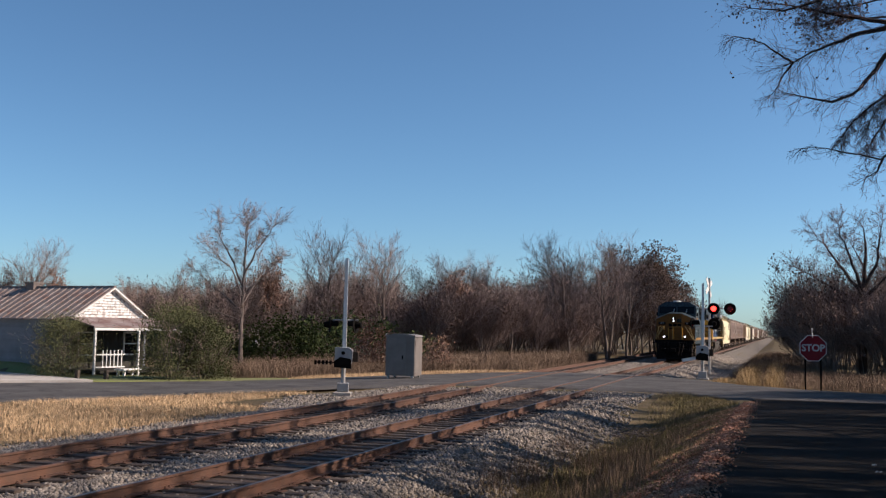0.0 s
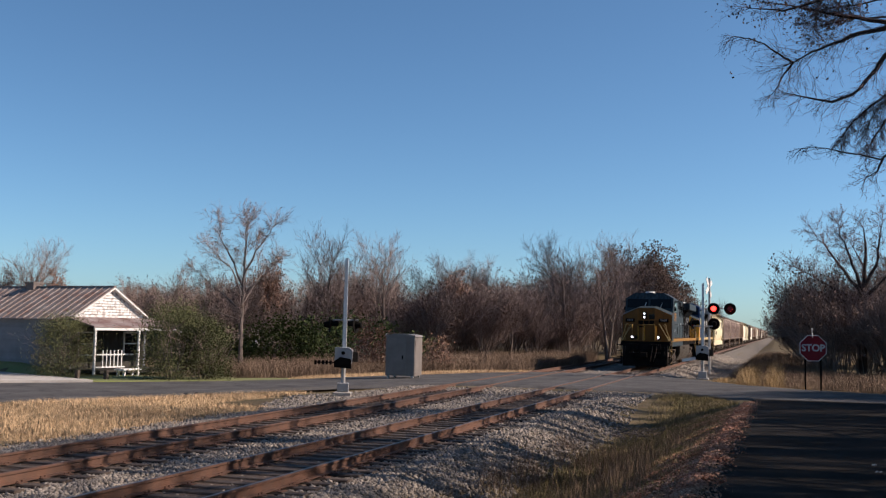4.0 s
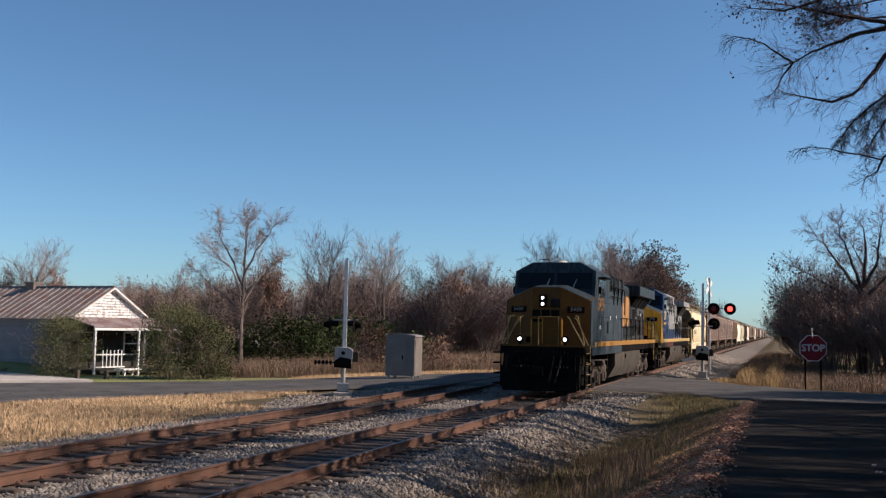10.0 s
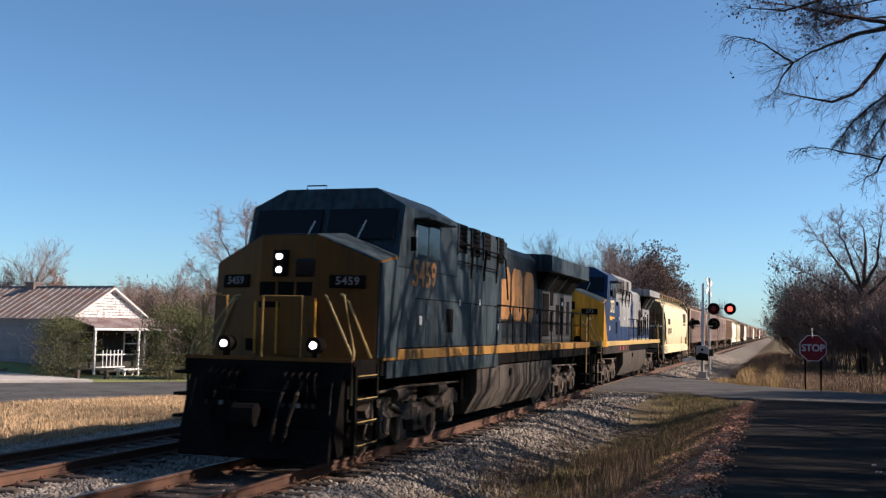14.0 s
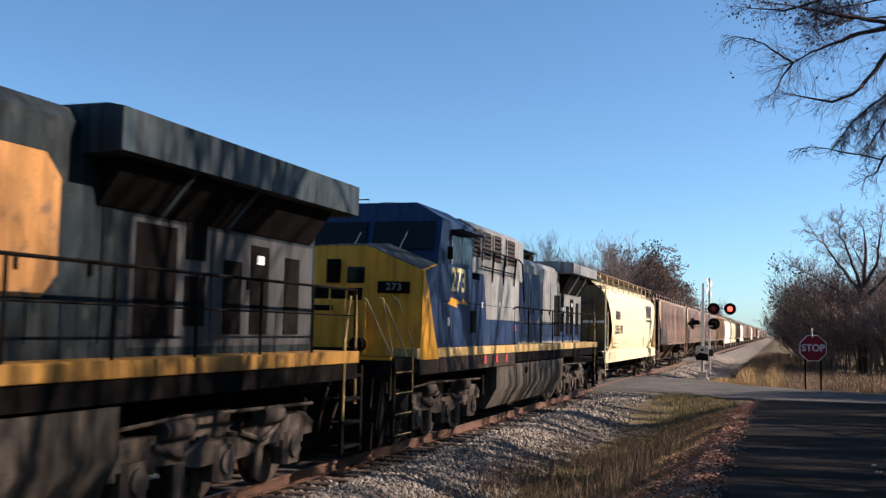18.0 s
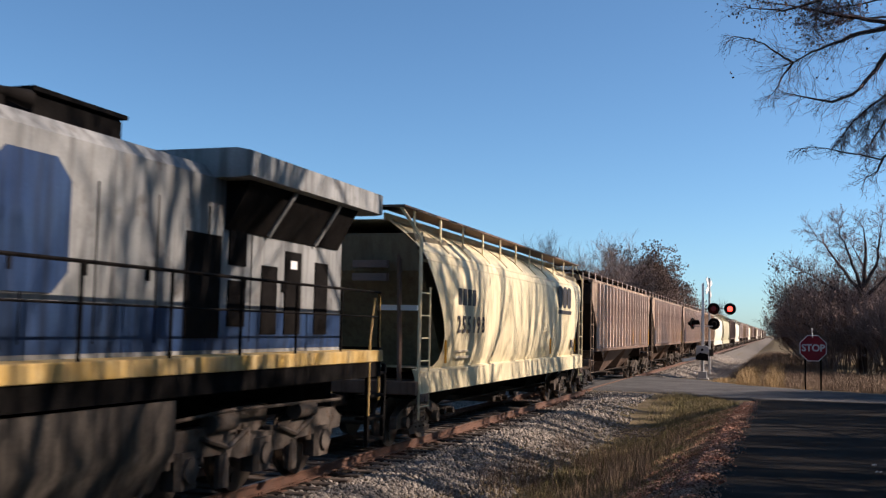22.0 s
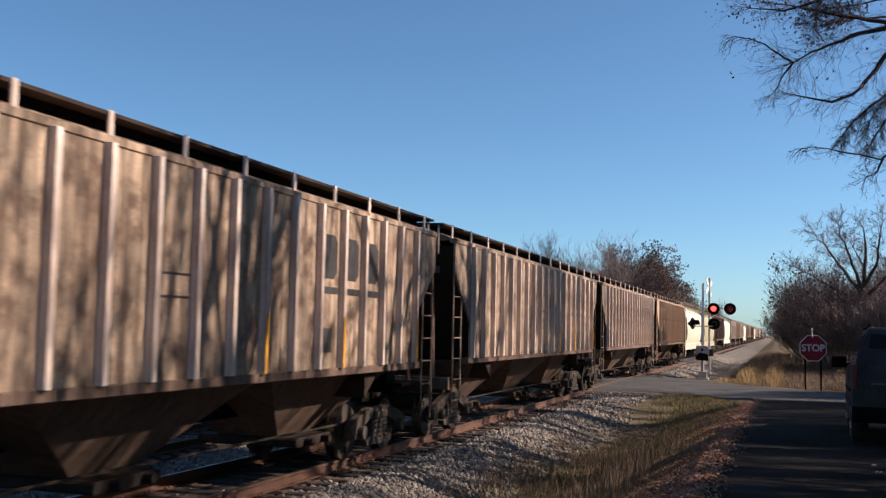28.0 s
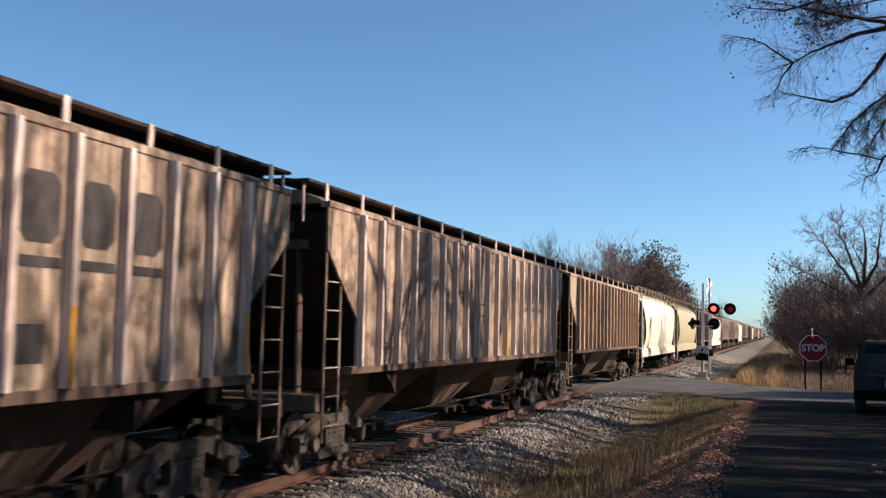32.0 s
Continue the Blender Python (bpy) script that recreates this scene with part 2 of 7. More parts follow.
def strip(name, left, right, material, label, category="road", lift=0.0, sub=4):
    """A road between two edge lines, with a skirt that gives it thickness."""
    me = Mesh()
    rows = []
    for i in range(len(left) - 1):
        for k in range(sub):
            t = k / sub
            rows.append([tuple(np.array(e[i]) * (1 - t) + np.array(e[i + 1]) * t) for e in (left, right)])
    rows.append([left[-1], right[-1]])
    cols = 10
    part_way = [0.0, 0.015, *np.linspace(0.1, 0.9, 7), 0.985, 1.0]
    for a, b in rows:
        for c in range(cols + 1):
            x, y = (a[j] + (b[j] - a[j]) * part_way[c] for j in (0, 1))
            drop = -0.12 if c in (0, cols) else 0.0
            wob = 0.10 * noise.noise(Vector((x * 1.3, y * 1.3, 7))) if c in (0, 1, cols - 1, cols) else 0.0
            me.v.append((x + wob, y + wob, road_top(x, y) + lift + drop))
    w = cols + 1
    me.f = [(j * w + i, j * w + i + 1, (j + 1) * w + i + 1, (j + 1) * w + i) for j in range(len(rows) - 1) for i in range(cols)]
    return tagged(me.obj(name, material), label, category, kind="structure")


def build_roads():
    far = [(-70, -6), (-34, 24), (-22.3, 33.9), (-16, 41), (-11.5, 49), (-7.3, 53.2), (-3.4, 55), (1, 54.2), (4.2, 51.6), (6.5, 46.6), (9, 44.3), (12.5, 42.6), (60, 34)]
    near = [(-55, -14), (-27, 15), (-15.7, 26.6), (-11.7, 34.4), (-9.2, 37.6), (-4.5, 40), (-0.66, 40.4), (2.5, 40.2), (4.6, 39.2), (6.2, 36.4), (8.5, 33.2), (13.3, 32.0), (60, 26)]
    strip("road", near, far, ASPHALT, "grey worn asphalt road over the level crossing")
    strip("side_road", [(7.05, -60), (7.02, 10), (6.9, 16), (6.75, 24), (6.95, 34.6)], [(13.6, -60), (13.6, 10), (13.6, 16), (13.6, 24), (13.6, 35.2)], ASPHALT_SHADED, "asphalt side road, its colour darkened for tree shade", lift=0.012)
    strip("driveway", [(-60, 3), (-34, 25.4), (-23.5, 34.5), (-20.3, 37.3)], [(-60, 52), (-29, 41.45), (-23.1, 38.8), (-20.6, 37.6)], PALE_GRAVEL, "pale gravel driveway beside the house", "driveway", lift=0.03)
    strip("lawn", [(-60, 51.6), (-29, 41.2), (-23.1, 38.6), (-20.6, 37.5), (-15.6, 42.0), (-11.5, 50.0)], [(-60, 58), (-31, 46), (-25, 42.5), (-19.5, 43.0), (-14.6, 45.5), (-10.6, 52.5)], GREENGRASS, "short green lawn beside the house", "lawn", lift=-0.02, sub=8)


# ---- tracks ----
def rail_mesh(y0, y1):
    prof = [(-0.07, -0.17), (0.07, -0.17), (0.07, -0.155), (0.012, -0.14), (0.012, -0.045), (0.036, -0.035), (0.036, -0.006), (0.028, 0), (-0.028, 0), (-0.036, -0.006), (-0.036, -0.035), (-0.012, -0.045), (-0.012, -0.14), (-0.07, -0.155)]
    return Mesh().prism(prof, "y", y0, y1)


def build_track(x_near, x_far, label, shine):
    """Two rails on ties; x_near is the centre line at y=12, x_far at y=60."""
    slope = math.atan2(x_far - x_near, 48.0)
    m = Matrix.Translation((x_near, 12, 0)) @ Matrix.Rotation(-slope, 4, "Z")
    tr = thing("railway_track", m, label, "railway track", "main tracks", "structure")
    for sx in (-0.7535, 0.7535):
        r = rail_mesh(-90, 900).obj("rail", RAIL, tr, "rust-brown steel rail")
        r.location.x = sx
        h = Mesh().box(-0.024, 0.024, -90, 900, -0.001, 0.0025).obj("rail_head", RAILTOP if shine else RAIL, r, "worn running surface")
    tie = Mesh().box(-1.3, 1.3, -0.115, 0.115, -0.34, -0.172, 0.02).data("tie", TIE)
    plate = Mesh()
    for sx in (-0.7535, 0.7535):
        plate.box(sx - 0.17, sx + 0.17, -0.09, 0.09, -0.171, -0.158, 0.004)
        for dx in (-0.1, 0.1):
            plate.cyl((sx + dx, 0.05, -0.16), 0.012, 0.03, n=6)
            plate.cyl((sx + dx, -0.05, -0.16), 0.012, 0.03, n=6)
    pd = plate.data("tie_plate", RAIL)
    bed = Mesh()
    for y0, y1 in ((-80, 27.3), (43.2, 700)):
        bed.prism([(-1.05, -0.4), (1.05, -0.4), (0.86, -0.203), (-0.86, -0.203)], "y", y0, y1)
    tagged(bed.obj("crib_ballast", FOULED, tr, "dark brown fouled ballast between the rails"), kind="stuff")
    rng = random.Random(5)
    far_ties = Mesh()
    for i in range(-16, 420):
        y = i * 0.51
        if 27.6 < y < 42.5:
            continue
        if -4 <= y <= 48:
            t = new("tie", tie)
            t.parent = tr
            t.location = (rng.uniform(-0.05, 0.05), y + rng.uniform(-0.02, 0.02), rng.uniform(-0.012, 0.004))
            t.rotation_euler.z = rng.uniform(-0.012, 0.012)
            q = new("tie_plates", pd)
            q.parent = t
        else:
            far_ties.box(-1.3, 1.3, y - 0.115, y + 0.115, -0.34, -0.172)
    tagged(far_ties.obj("distant_ties", TIE, tr), kind="stuff")
    return tr


def rand_rot(rng, n):
    """n random rotation matrices."""
    q = rng.normal(size=(n, 4))
    q /= np.linalg.norm(q, axis=1)[:, None]
    w, x, y, z = q.T
    return np.stack([1 - 2 * (y * y + z * z), 2 * (x * y - z * w), 2 * (x * z + y * w), 2 * (x * y + z * w), 1 - 2 * (x * x + z * z), 2 * (y * z - x * w), 2 * (x * z - y * w), 2 * (y * z + x * w), 1 - 2 * (x * x + y * y)], -1).reshape(n, 3, 3)


def fast_mesh(name, verts, faces, material, parent=None):
    """A mesh from numpy arrays; all faces have the same count of corners."""
    me = bpy.data.meshes.new(name)
    k = faces.shape[1]
    me.vertices.add(len(verts))
    me.vertices.foreach_set("co", np.ascontiguousarray(verts, dtype=np.float32).ravel())
    me.loops.add(faces.size)
    me.loops.foreach_set("vertex_index", np.ascontiguousarray(faces, dtype=np.int32).ravel())
    me.polygons.add(len(faces))
    me.polygons.foreach_set("loop_start", np.arange(0, faces.size, k, dtype=np.int32))
    me.update(calc_edges=True)
    me.materials.append(material)
    ob = new(name, me)
    if parent:
        ob.parent = parent
    return ob


def build_ballast():
    rng = np.random.default_rng(3)
    oct_v = np.array([(1, 0, 0), (-1, 0, 0), (0, 1, 0), (0, -1, 0), (0, 0, 1), (0, 0, -1)], float)
    oct_f = np.array([(0, 2, 4), (2, 1, 4), (1, 3, 4), (3, 0, 4), (2, 0, 5), (1, 2, 5), (3, 1, 5), (0, 3, 5)])
    n = 100000
    # thinner with distance
    y = 10.5 + 50 * rng.random(n) ** 1.7
    x = rng.uniform(-7.3, 3.4, n)
    x = np.where((x < -5.9) & (y > 27), -5.6 - rng.random(n) * np.interp(y, [27, 30, 34, 37, 39], [1.2, 2.6, 3.6, 2.6, 1.2]), x)
    keep = ~((y > 39.2) & (y < 55.5))
    keep &= ~((x < -6.2) & (rng.random(n) < (-(x + 6.2)) / 1.3) & (y < 28))
    fx = -3.70 - 0.55 * (y - 12) / 48
    keep &= ~(((np.abs(x) < 0.95) | (np.abs(x - fx) < 1.0)) & (rng.random(n) < 0.9))
    keep &= ~((x > 2.4) & (rng.random(n) < (x - 2.4) * 0.6))
    x, y = x[keep], y[keep]
    far_y = 55.8 + 65 * rng.random(44000) ** 1.4
    far_x = rng.uniform(-3.5, 5.5, 44000)
    x, y = np.concatenate([x, far_x]), np.concatenate([y, far_y])
    n = len(x)
    z = np.array([ground_height(a, b) for a, b in zip(x, y)])
    s = rng.uniform(0.022, 0.045, n) * (1 + y / 60)
    v = oct_v[None] * rng.uniform(0.6, 1.3, (n, 6, 1))
    v = np.einsum("nij,nkj->nki", rand_rot(rng, n), v) * s[:, None, None] + np.stack([x, y, z + 0.02], -1)[:, None]
    f = (oct_f[None] + (np.arange(n) * 6)[:, None, None]).reshape(-1, 3)
    ob = fast_mesh("ballast", v.reshape(-1, 3), f, STONE)
    tagged(ob, "pale grey crushed-stone ballast round the ties", "ballast", kind="stuff")
    # bed of the same stone under it
    me = Mesh()
    ys = [*np.linspace(-60, 39.0, 130), *np.linspace(55.6, 160, 80), 300, 600, 1000]
    xs = [-7.0, -6.2, -5.6, -5.0, -4.0, -3.0, -2, -1, 0, 1, 1.9, 2.5, 3.1]
    for yy in ys:
        for xx in xs:
            k = noise.noise(Vector((xx, yy * 0.8, 3))) * 0.35 if xx in (-7.0, 3.1) else 0
            k += (1.9 if xx == 3.1 else 0.9) if yy > 55 and xx > 2.2 else 0
            e = -0.06 if xx in (-7.0, 3.1) else 0.012
            me.v.append((xx + k, yy, ground_height(xx + k, yy) + e + 0.012 * noise.noise(Vector((xx * 3, yy * 3, 1)))))
    w = len(xs)
    me.f = [(j * w + i, j * w + i + 1, (j + 1) * w + i + 1, (j + 1) * w + i) for j in range(len(ys) - 1) for i in range(w - 1) if not (ys[j] < 39.1 and ys[j + 1] > 55)]
    tagged(me.obj("ballast_bed", GRAVEL), "grey crushed-stone track bed", "ballast", kind="structure")


def blades(name, pick, count, height, width, material, label, category, seed, lean=0.5):
    """Grass or weeds: bent three-sided blades. pick(rng, n) gives x, y and a height factor."""
    rng = np.random.default_rng(seed)
    x, y, hf = pick(rng, count)
    n = len(x)
    z = np.array([ground_height(a, b) for a, b in zip(x, y)]) - 0.02
    h = height * hf * rng.uniform(0.5, 1.2, n)
    az, ln = rng.uniform(0, 2 * np.pi, n), rng.uniform(0.05, lean, n) * h
    t = rng.uniform(0, np.pi, n)
    wx, wy = np.cos(t) * width, np.sin(t) * width
    base = np.stack([x, y, z], -1)
    mid = base + np.stack([np.cos(az) * ln * 0.35, np.sin(az) * ln * 0.35, h * 0.6], -1)
    tip = base + np.stack([np.cos(az) * ln, np.sin(az) * ln, h * np.where(ln > 0.4 * h, 0.85, 1.0)], -1)
    o = np.stack([wx, wy, np.zeros(n)], -1)
    o2 = np.stack([-wy, wx, np.zeros(n)], -1) * 0.5
    v = np.stack([base - o, base + o, base + o2, mid - o * 0.7, mid + o * 0.7, mid + o2 * 0.7, tip], 1)
    fs = np.array([(0, 1, 4), (0, 4, 3), (1, 2, 5), (1, 5, 4), (3, 4, 6), (4, 5, 6)])
    f = (fs[None] + (np.arange(n) * 7)[:, None, None]).reshape(-1, 3)
    return tagged(fast_mesh(name, v.reshape(-1, 3), f, material), label, category, kind="stuff")


build_ground()
build_roads()
build_track(0.0, 0.0, "rusty main-line railway track on wooden ties", True)
build_track(-3.70, -4.25, "rust-brown second railway track on wooden ties", False)
build_ballast()

# ---- rolling stock ----
NAVY = mat("faded_navy_paint", (0.023, 0.044, 0.056), (0.042, 0.062, 0.073), 1.6, 0.6, 0, 0.08, 30, streak=(0.009, 0.012, 0.014), vary=0.12, rust=(0.05, 0.056, 0.056), rustamt=0.22, spec=0.25, grime=0.85)
SOOTNAVY = mat("sooty_navy_paint", (0.013, 0.023, 0.030), (0.025, 0.034, 0.039), 1.8, 0.65, 0, 0.08, 30, streak=(0.006, 0.008, 0.009), vary=0.14, rust=(0.04, 0.044, 0.044), rustamt=0.25, spec=0.15, grime=0.9)
BLUE = mat("blue_paint", (0.014, 0.037, 0.108), (0.022, 0.046, 0.104), 1.4, 0.55, 0, 0.08, 30, streak=(0.012, 0.02, 0.042), vary=0.1, spec=0.2, grime=0.7)
GREYP = mat("weathered_grey_paint", (0.30, 0.31, 0.305), (0.19, 0.195, 0.19), 1.1, 0.6, 0, 0.08, 30, streak=(0.06, 0.058, 0.053), vary=0.1, rust=(0.09, 0.08, 0.07), rustamt=0.25, spec=0.25)
YELLOW = mat("yellow_paint", (0.76, 0.385, 0.035), (0.64, 0.315, 0.03), 1.5, 0.5, 0, 0.06, 30, streak=(0.3, 0.16, 0.025), vary=0.06, spec=0.2)
GOLD = mat("old_gold_paint", (0.165, 0.072, 0.012), (0.12, 0.05, 0.01), 1.5, 0.6, 0, 0.06, 30, streak=(0.08, 0.045, 0.016), vary=0.06, spec=0.15)
ORANGE = mat("faded_orange_paint", (0.47, 0.235, 0.075), (0.36, 0.18, 0.06), 2.0, 0.6, 0, 0.06, 30, streak=(0.2, 0.11, 0.045), rust=(0.12, 0.085, 0.06), rustamt=0.3, spec=0.2)
BLACK = mat("grimy_black_steel", (0.005, 0.0046, 0.0043), (0.011, 0.0097, 0.009), 2.5, 0.85, 0.0, 0.3, 25, spec=0.04)
UNDER = mat("dusty_running_gear", (0.05, 0.04, 0.033), (0.018, 0.0155, 0.0135), 3.0, 0.85, 0.0, 0.4, 25, rust=(0.07, 0.043, 0.028), rustamt=0.4, spec=0.15)
TANK = mat("dusty_tank_steel", (0.11, 0.095, 0.078), (0.065, 0.056, 0.047), 1.6, 0.75, 0.0, 0.2, 25, streak=(0.022, 0.02, 0.018), vary=0.2, spec=0.15, grime=0.7)
WHEEL = mat("wheel_steel", (0.09, 0.07, 0.055), (0.06, 0.05, 0.04), 4.0, 0.6, 0.4, 0.2, 40)
TREAD = mat("polished_tread", (0.45, 0.43, 0.4), (0.35, 0.33, 0.3), 8.0, 0.25, 1.0, 0.05, 60)
WHITE = mat("white_paint", (0.75, 0.75, 0.72), (0.62, 0.62, 0.6), 3.0, 0.5, 0, 0.05, 40)
REDP = mat("red_paint", (0.5, 0.05, 0.05), (0.4, 0.04, 0.04), 3.0, 0.5, 0, 0.05, 40)
DARKGLASS = glass("dark_glass")
LAMPGLOW = glow("lit_headlamp", (1.0, 0.88, 0.84), 3.6)
DITCHGLOW = glow("lit_ditch_lamp", (1.0, 0.82, 0.80), 4.0)
CREAM = mat("cream_hopper_paint", (0.76, 0.67, 0.44), (0.64, 0.56, 0.36), 0.9, 0.6, 0, 0.05, 30, streak=(0.40, 0.34, 0.20), vary=0.07, rust=(0.52, 0.45, 0.29), rustamt=0.4, spec=0.25, grime=0.6)
PALECREAM = mat("pale_cream_paint", (0.72, 0.66, 0.52), (0.62, 0.56, 0.43), 0.9, 0.55, 0, 0.05, 30, streak=(0.5, 0.43, 0.31), vary=0.05)
OLIVE = mat("olive_cream_paint", (0.50, 0.45, 0.27), (0.42, 0.37, 0.22), 0.9, 0.55, 0, 0.05, 30, streak=(0.28, 0.24, 0.15), vary=0.05)
TANCAR = mat("dusty_tan_paint", (0.46, 0.34, 0.235), (0.36, 0.26, 0.185), 1.1, 0.7, 0, 0.1, 30, streak=(0.22, 0.15, 0.10), rust=(0.2, 0.12, 0.085), rustamt=0.25, spec=0.2)
BROWNCAR = mat("rust_stained_grey_paint", (0.57, 0.435, 0.315), (0.36, 0.262, 0.185), 1.3, 0.7, 0, 0.1, 30, streak=(0.11, 0.075, 0.055), vary=0.2, rust=(0.12, 0.078, 0.057), rustamt=0.58, spec=0.15, grime=0.8)
DARKCAR = mat("dark_rust_paint", (0.16, 0.10, 0.075), (0.11, 0.07, 0.055), 1.1, 0.7, 0, 0.1, 30, streak=(0.07, 0.045, 0.035))
RIBLIGHT = mat("bare_rib_metal", (0.88, 0.76, 0.66), (0.58, 0.45, 0.37), 2.2, 0.5, 0.0, 0.1, 30, streak=(0.25, 0.155, 0.12))
RIBBROWN = mat("brown_stained_rib", (0.36, 0.26, 0.19), (0.17, 0.112, 0.085), 2.6, 0.65, 0, 0.1, 30, streak=(0.09, 0.06, 0.045), spec=0.2)
MARK = mat("faded_black_marking", (0.02, 0.018, 0.019), (0.035, 0.03, 0.03), 5.0, 0.7, 0, 0.0, 30)
MARK_FADED = mat("worn_grey_marking", (0.12, 0.09, 0.08), (0.18, 0.13, 0.11), 3.0, 0.7, 0, 0.0, 30)
# end sheets and running boards, much darker than the car sides
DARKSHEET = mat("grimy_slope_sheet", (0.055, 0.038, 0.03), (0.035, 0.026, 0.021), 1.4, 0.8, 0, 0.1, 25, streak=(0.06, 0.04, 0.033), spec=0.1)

LOUVRE = mat("rusty_louvre_steel", (0.05, 0.036, 0.03), (0.025, 0.02, 0.018), 3.0, 0.8, 0, 0.1, 30, spec=0.15)
MARK_FAINT = mat("nearly_gone_marking", (0.42, 0.36, 0.26), (0.5, 0.43, 0.31), 3.0, 0.7, 0, 0.0, 30)
BOARDFIG = mat("number_board_figures", (0.22, 0.20, 0.185), (0.18, 0.165, 0.15), 3.0, 0.6, 0, 0.0, 40, spec=0.1)
# bays, sills and end posts, a darker brown than the car sides
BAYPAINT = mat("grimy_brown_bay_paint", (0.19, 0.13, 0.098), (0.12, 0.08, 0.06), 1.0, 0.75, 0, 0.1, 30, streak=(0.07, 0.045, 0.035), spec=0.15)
SILLYELLOW = mat("worn_sill_yellow", (0.48, 0.30, 0.06), (0.52, 0.40, 0.19), 2.5, 0.55, 0, 0.06, 30, streak=(0.2, 0.13, 0.05), vary=0.08)
ORANGE_DULL = mat("dull_gold_sill_paint", (0.33, 0.175, 0.035), (0.26, 0.14, 0.035), 2.0, 0.55, 0, 0.06, 30, streak=(0.14, 0.08, 0.03), spec=0.2)
MARK_MID = mat("weathered_dark_marking", (0.036, 0.029, 0.027), (0.06, 0.047, 0.042), 4.0, 0.7, 0, 0.0, 30)
DUSTY = mat("dust_covered_truck_steel", (0.125, 0.105, 0.088), (0.05, 0.042, 0.036), 3.0, 0.85, 0.0, 0.4, 25, rust=(0.075, 0.05, 0.034), rustamt=0.35, spec=0.1)
GOLDRAIL = mat("gold_rail_paint", (0.36, 0.22, 0.05), (0.28, 0.17, 0.04), 2.0, 0.5, 0, 0.0, 30)
RAILPALE = mat("worn_pale_yellow_rail", (0.42, 0.29, 0.10), (0.33, 0.23, 0.10), 2.0, 0.55, 0, 0.0, 30, spec=0.2)
# dirty cream, darkened further for the shade at the car ends
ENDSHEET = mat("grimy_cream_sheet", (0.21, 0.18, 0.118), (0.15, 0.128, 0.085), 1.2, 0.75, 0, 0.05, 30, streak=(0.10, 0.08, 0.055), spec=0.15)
AXLES = []  # (wheelset, x, y, z, radius)


def wheelset(parent, y, r):
    """Two wheels on an axle, that turns about X."""
    w = Mesh()
    for sx in (-1, 1):
        x0 = 0.69 if sx > 0 else -0.83
        w.cyl((x0, 0, 0), r, 0.14, "x", 28)
        xf = 0.66 if sx > 0 else -0.69
        w.cyl((xf, 0, 0), r + 0.03, 0.03, "x", 28)
        w.cyl((0.83 if sx > 0 else -0.86, 0, 0), r * 0.42, 0.03, "x", 16)
        for k in range(5):
            a = 2 * math.pi * k / 5
            w.cyl(((0.83 if sx > 0 else -0.845), 0.68 * r * math.cos(a), 0.68 * r * math.sin(a)), r * 0.13, 0.015, "x", 8)
    w.cyl((-0.95, 0, 0), 0.08, 1.9, "x", 12)
    key = "wheelset%d" % round(r * 100)
    me = bpy.data.meshes.get(key) or w.data(key, WHEEL)
    me.name = key
    ob = new("wheelset", me)
    ob.parent = parent
    ob.location = (0, y, r)
    rim = Mesh()
    for x0 in (0.70,):
        n = 28
        for i in range(n):
            a0, a1 = 2 * math.pi * i / n, 2 * math.pi * (i + 1) / n
            rim.add([(x0, math.cos(a) * q, math.sin(a) * q) for a in (a0, a1) for q in (r - 0.006, r + 0.002)] + [(x0 + 0.12, math.cos(a) * q, math.sin(a) * q) for a in (a0, a1) for q in (r - 0.006, r + 0.002)], [(1, 3, 7, 5), (0, 1, 5, 4), (0, 2, 3, 1), (4, 5, 7, 6)])
    key = "tread%d" % round(r * 100)
    rm = bpy.data.meshes.get(key) or rim.data(key, TREAD)
    rm.name = key
    t = new("tread", rm)
    t.parent = ob
    return ob


def coil(me, c, r, h, turns=5):
    pts = [(c[0] + r * math.cos(a), c[1] + r * math.sin(a), c[2] + h * i / (turns * 8)) for i, a in enumerate(np.arange(0, turns * 2 * math.pi, math.pi / 4))]
    me.tube(pts, 0.022, 5)


def emblem_shape(x, y0, z0, w, h):
    """A plain block with cut corners, painted on a side that faces +X."""
    return Mesh().prism([(y0 + a * w, z0 + b * h) for a, b in ((0.2, 0), (0.76, 0), (0.94, 0.16), (0.94, 0.84), (0.76, 1), (0.2, 1), (0.02, 0.84), (0.02, 0.16))], "x", x, x + 0.006)


def brand_blocks(parent, x, y, z, h, w, material, name="emblem_block", bar=True):
    """Three plain shapes over a bar, where a company emblem is painted on the side."""
    for i in range(3):
        emblem_shape(x, y - w / 2 + i * w / 3, z, w / 3.15, h).obj(name, material, parent, smooth=False)
    if bar:
        Mesh().box(x, x + 0.006, y - w / 2, y + w / 2, z - h * 0.3, z - h * 0.12).obj("emblem_bar", material, parent)


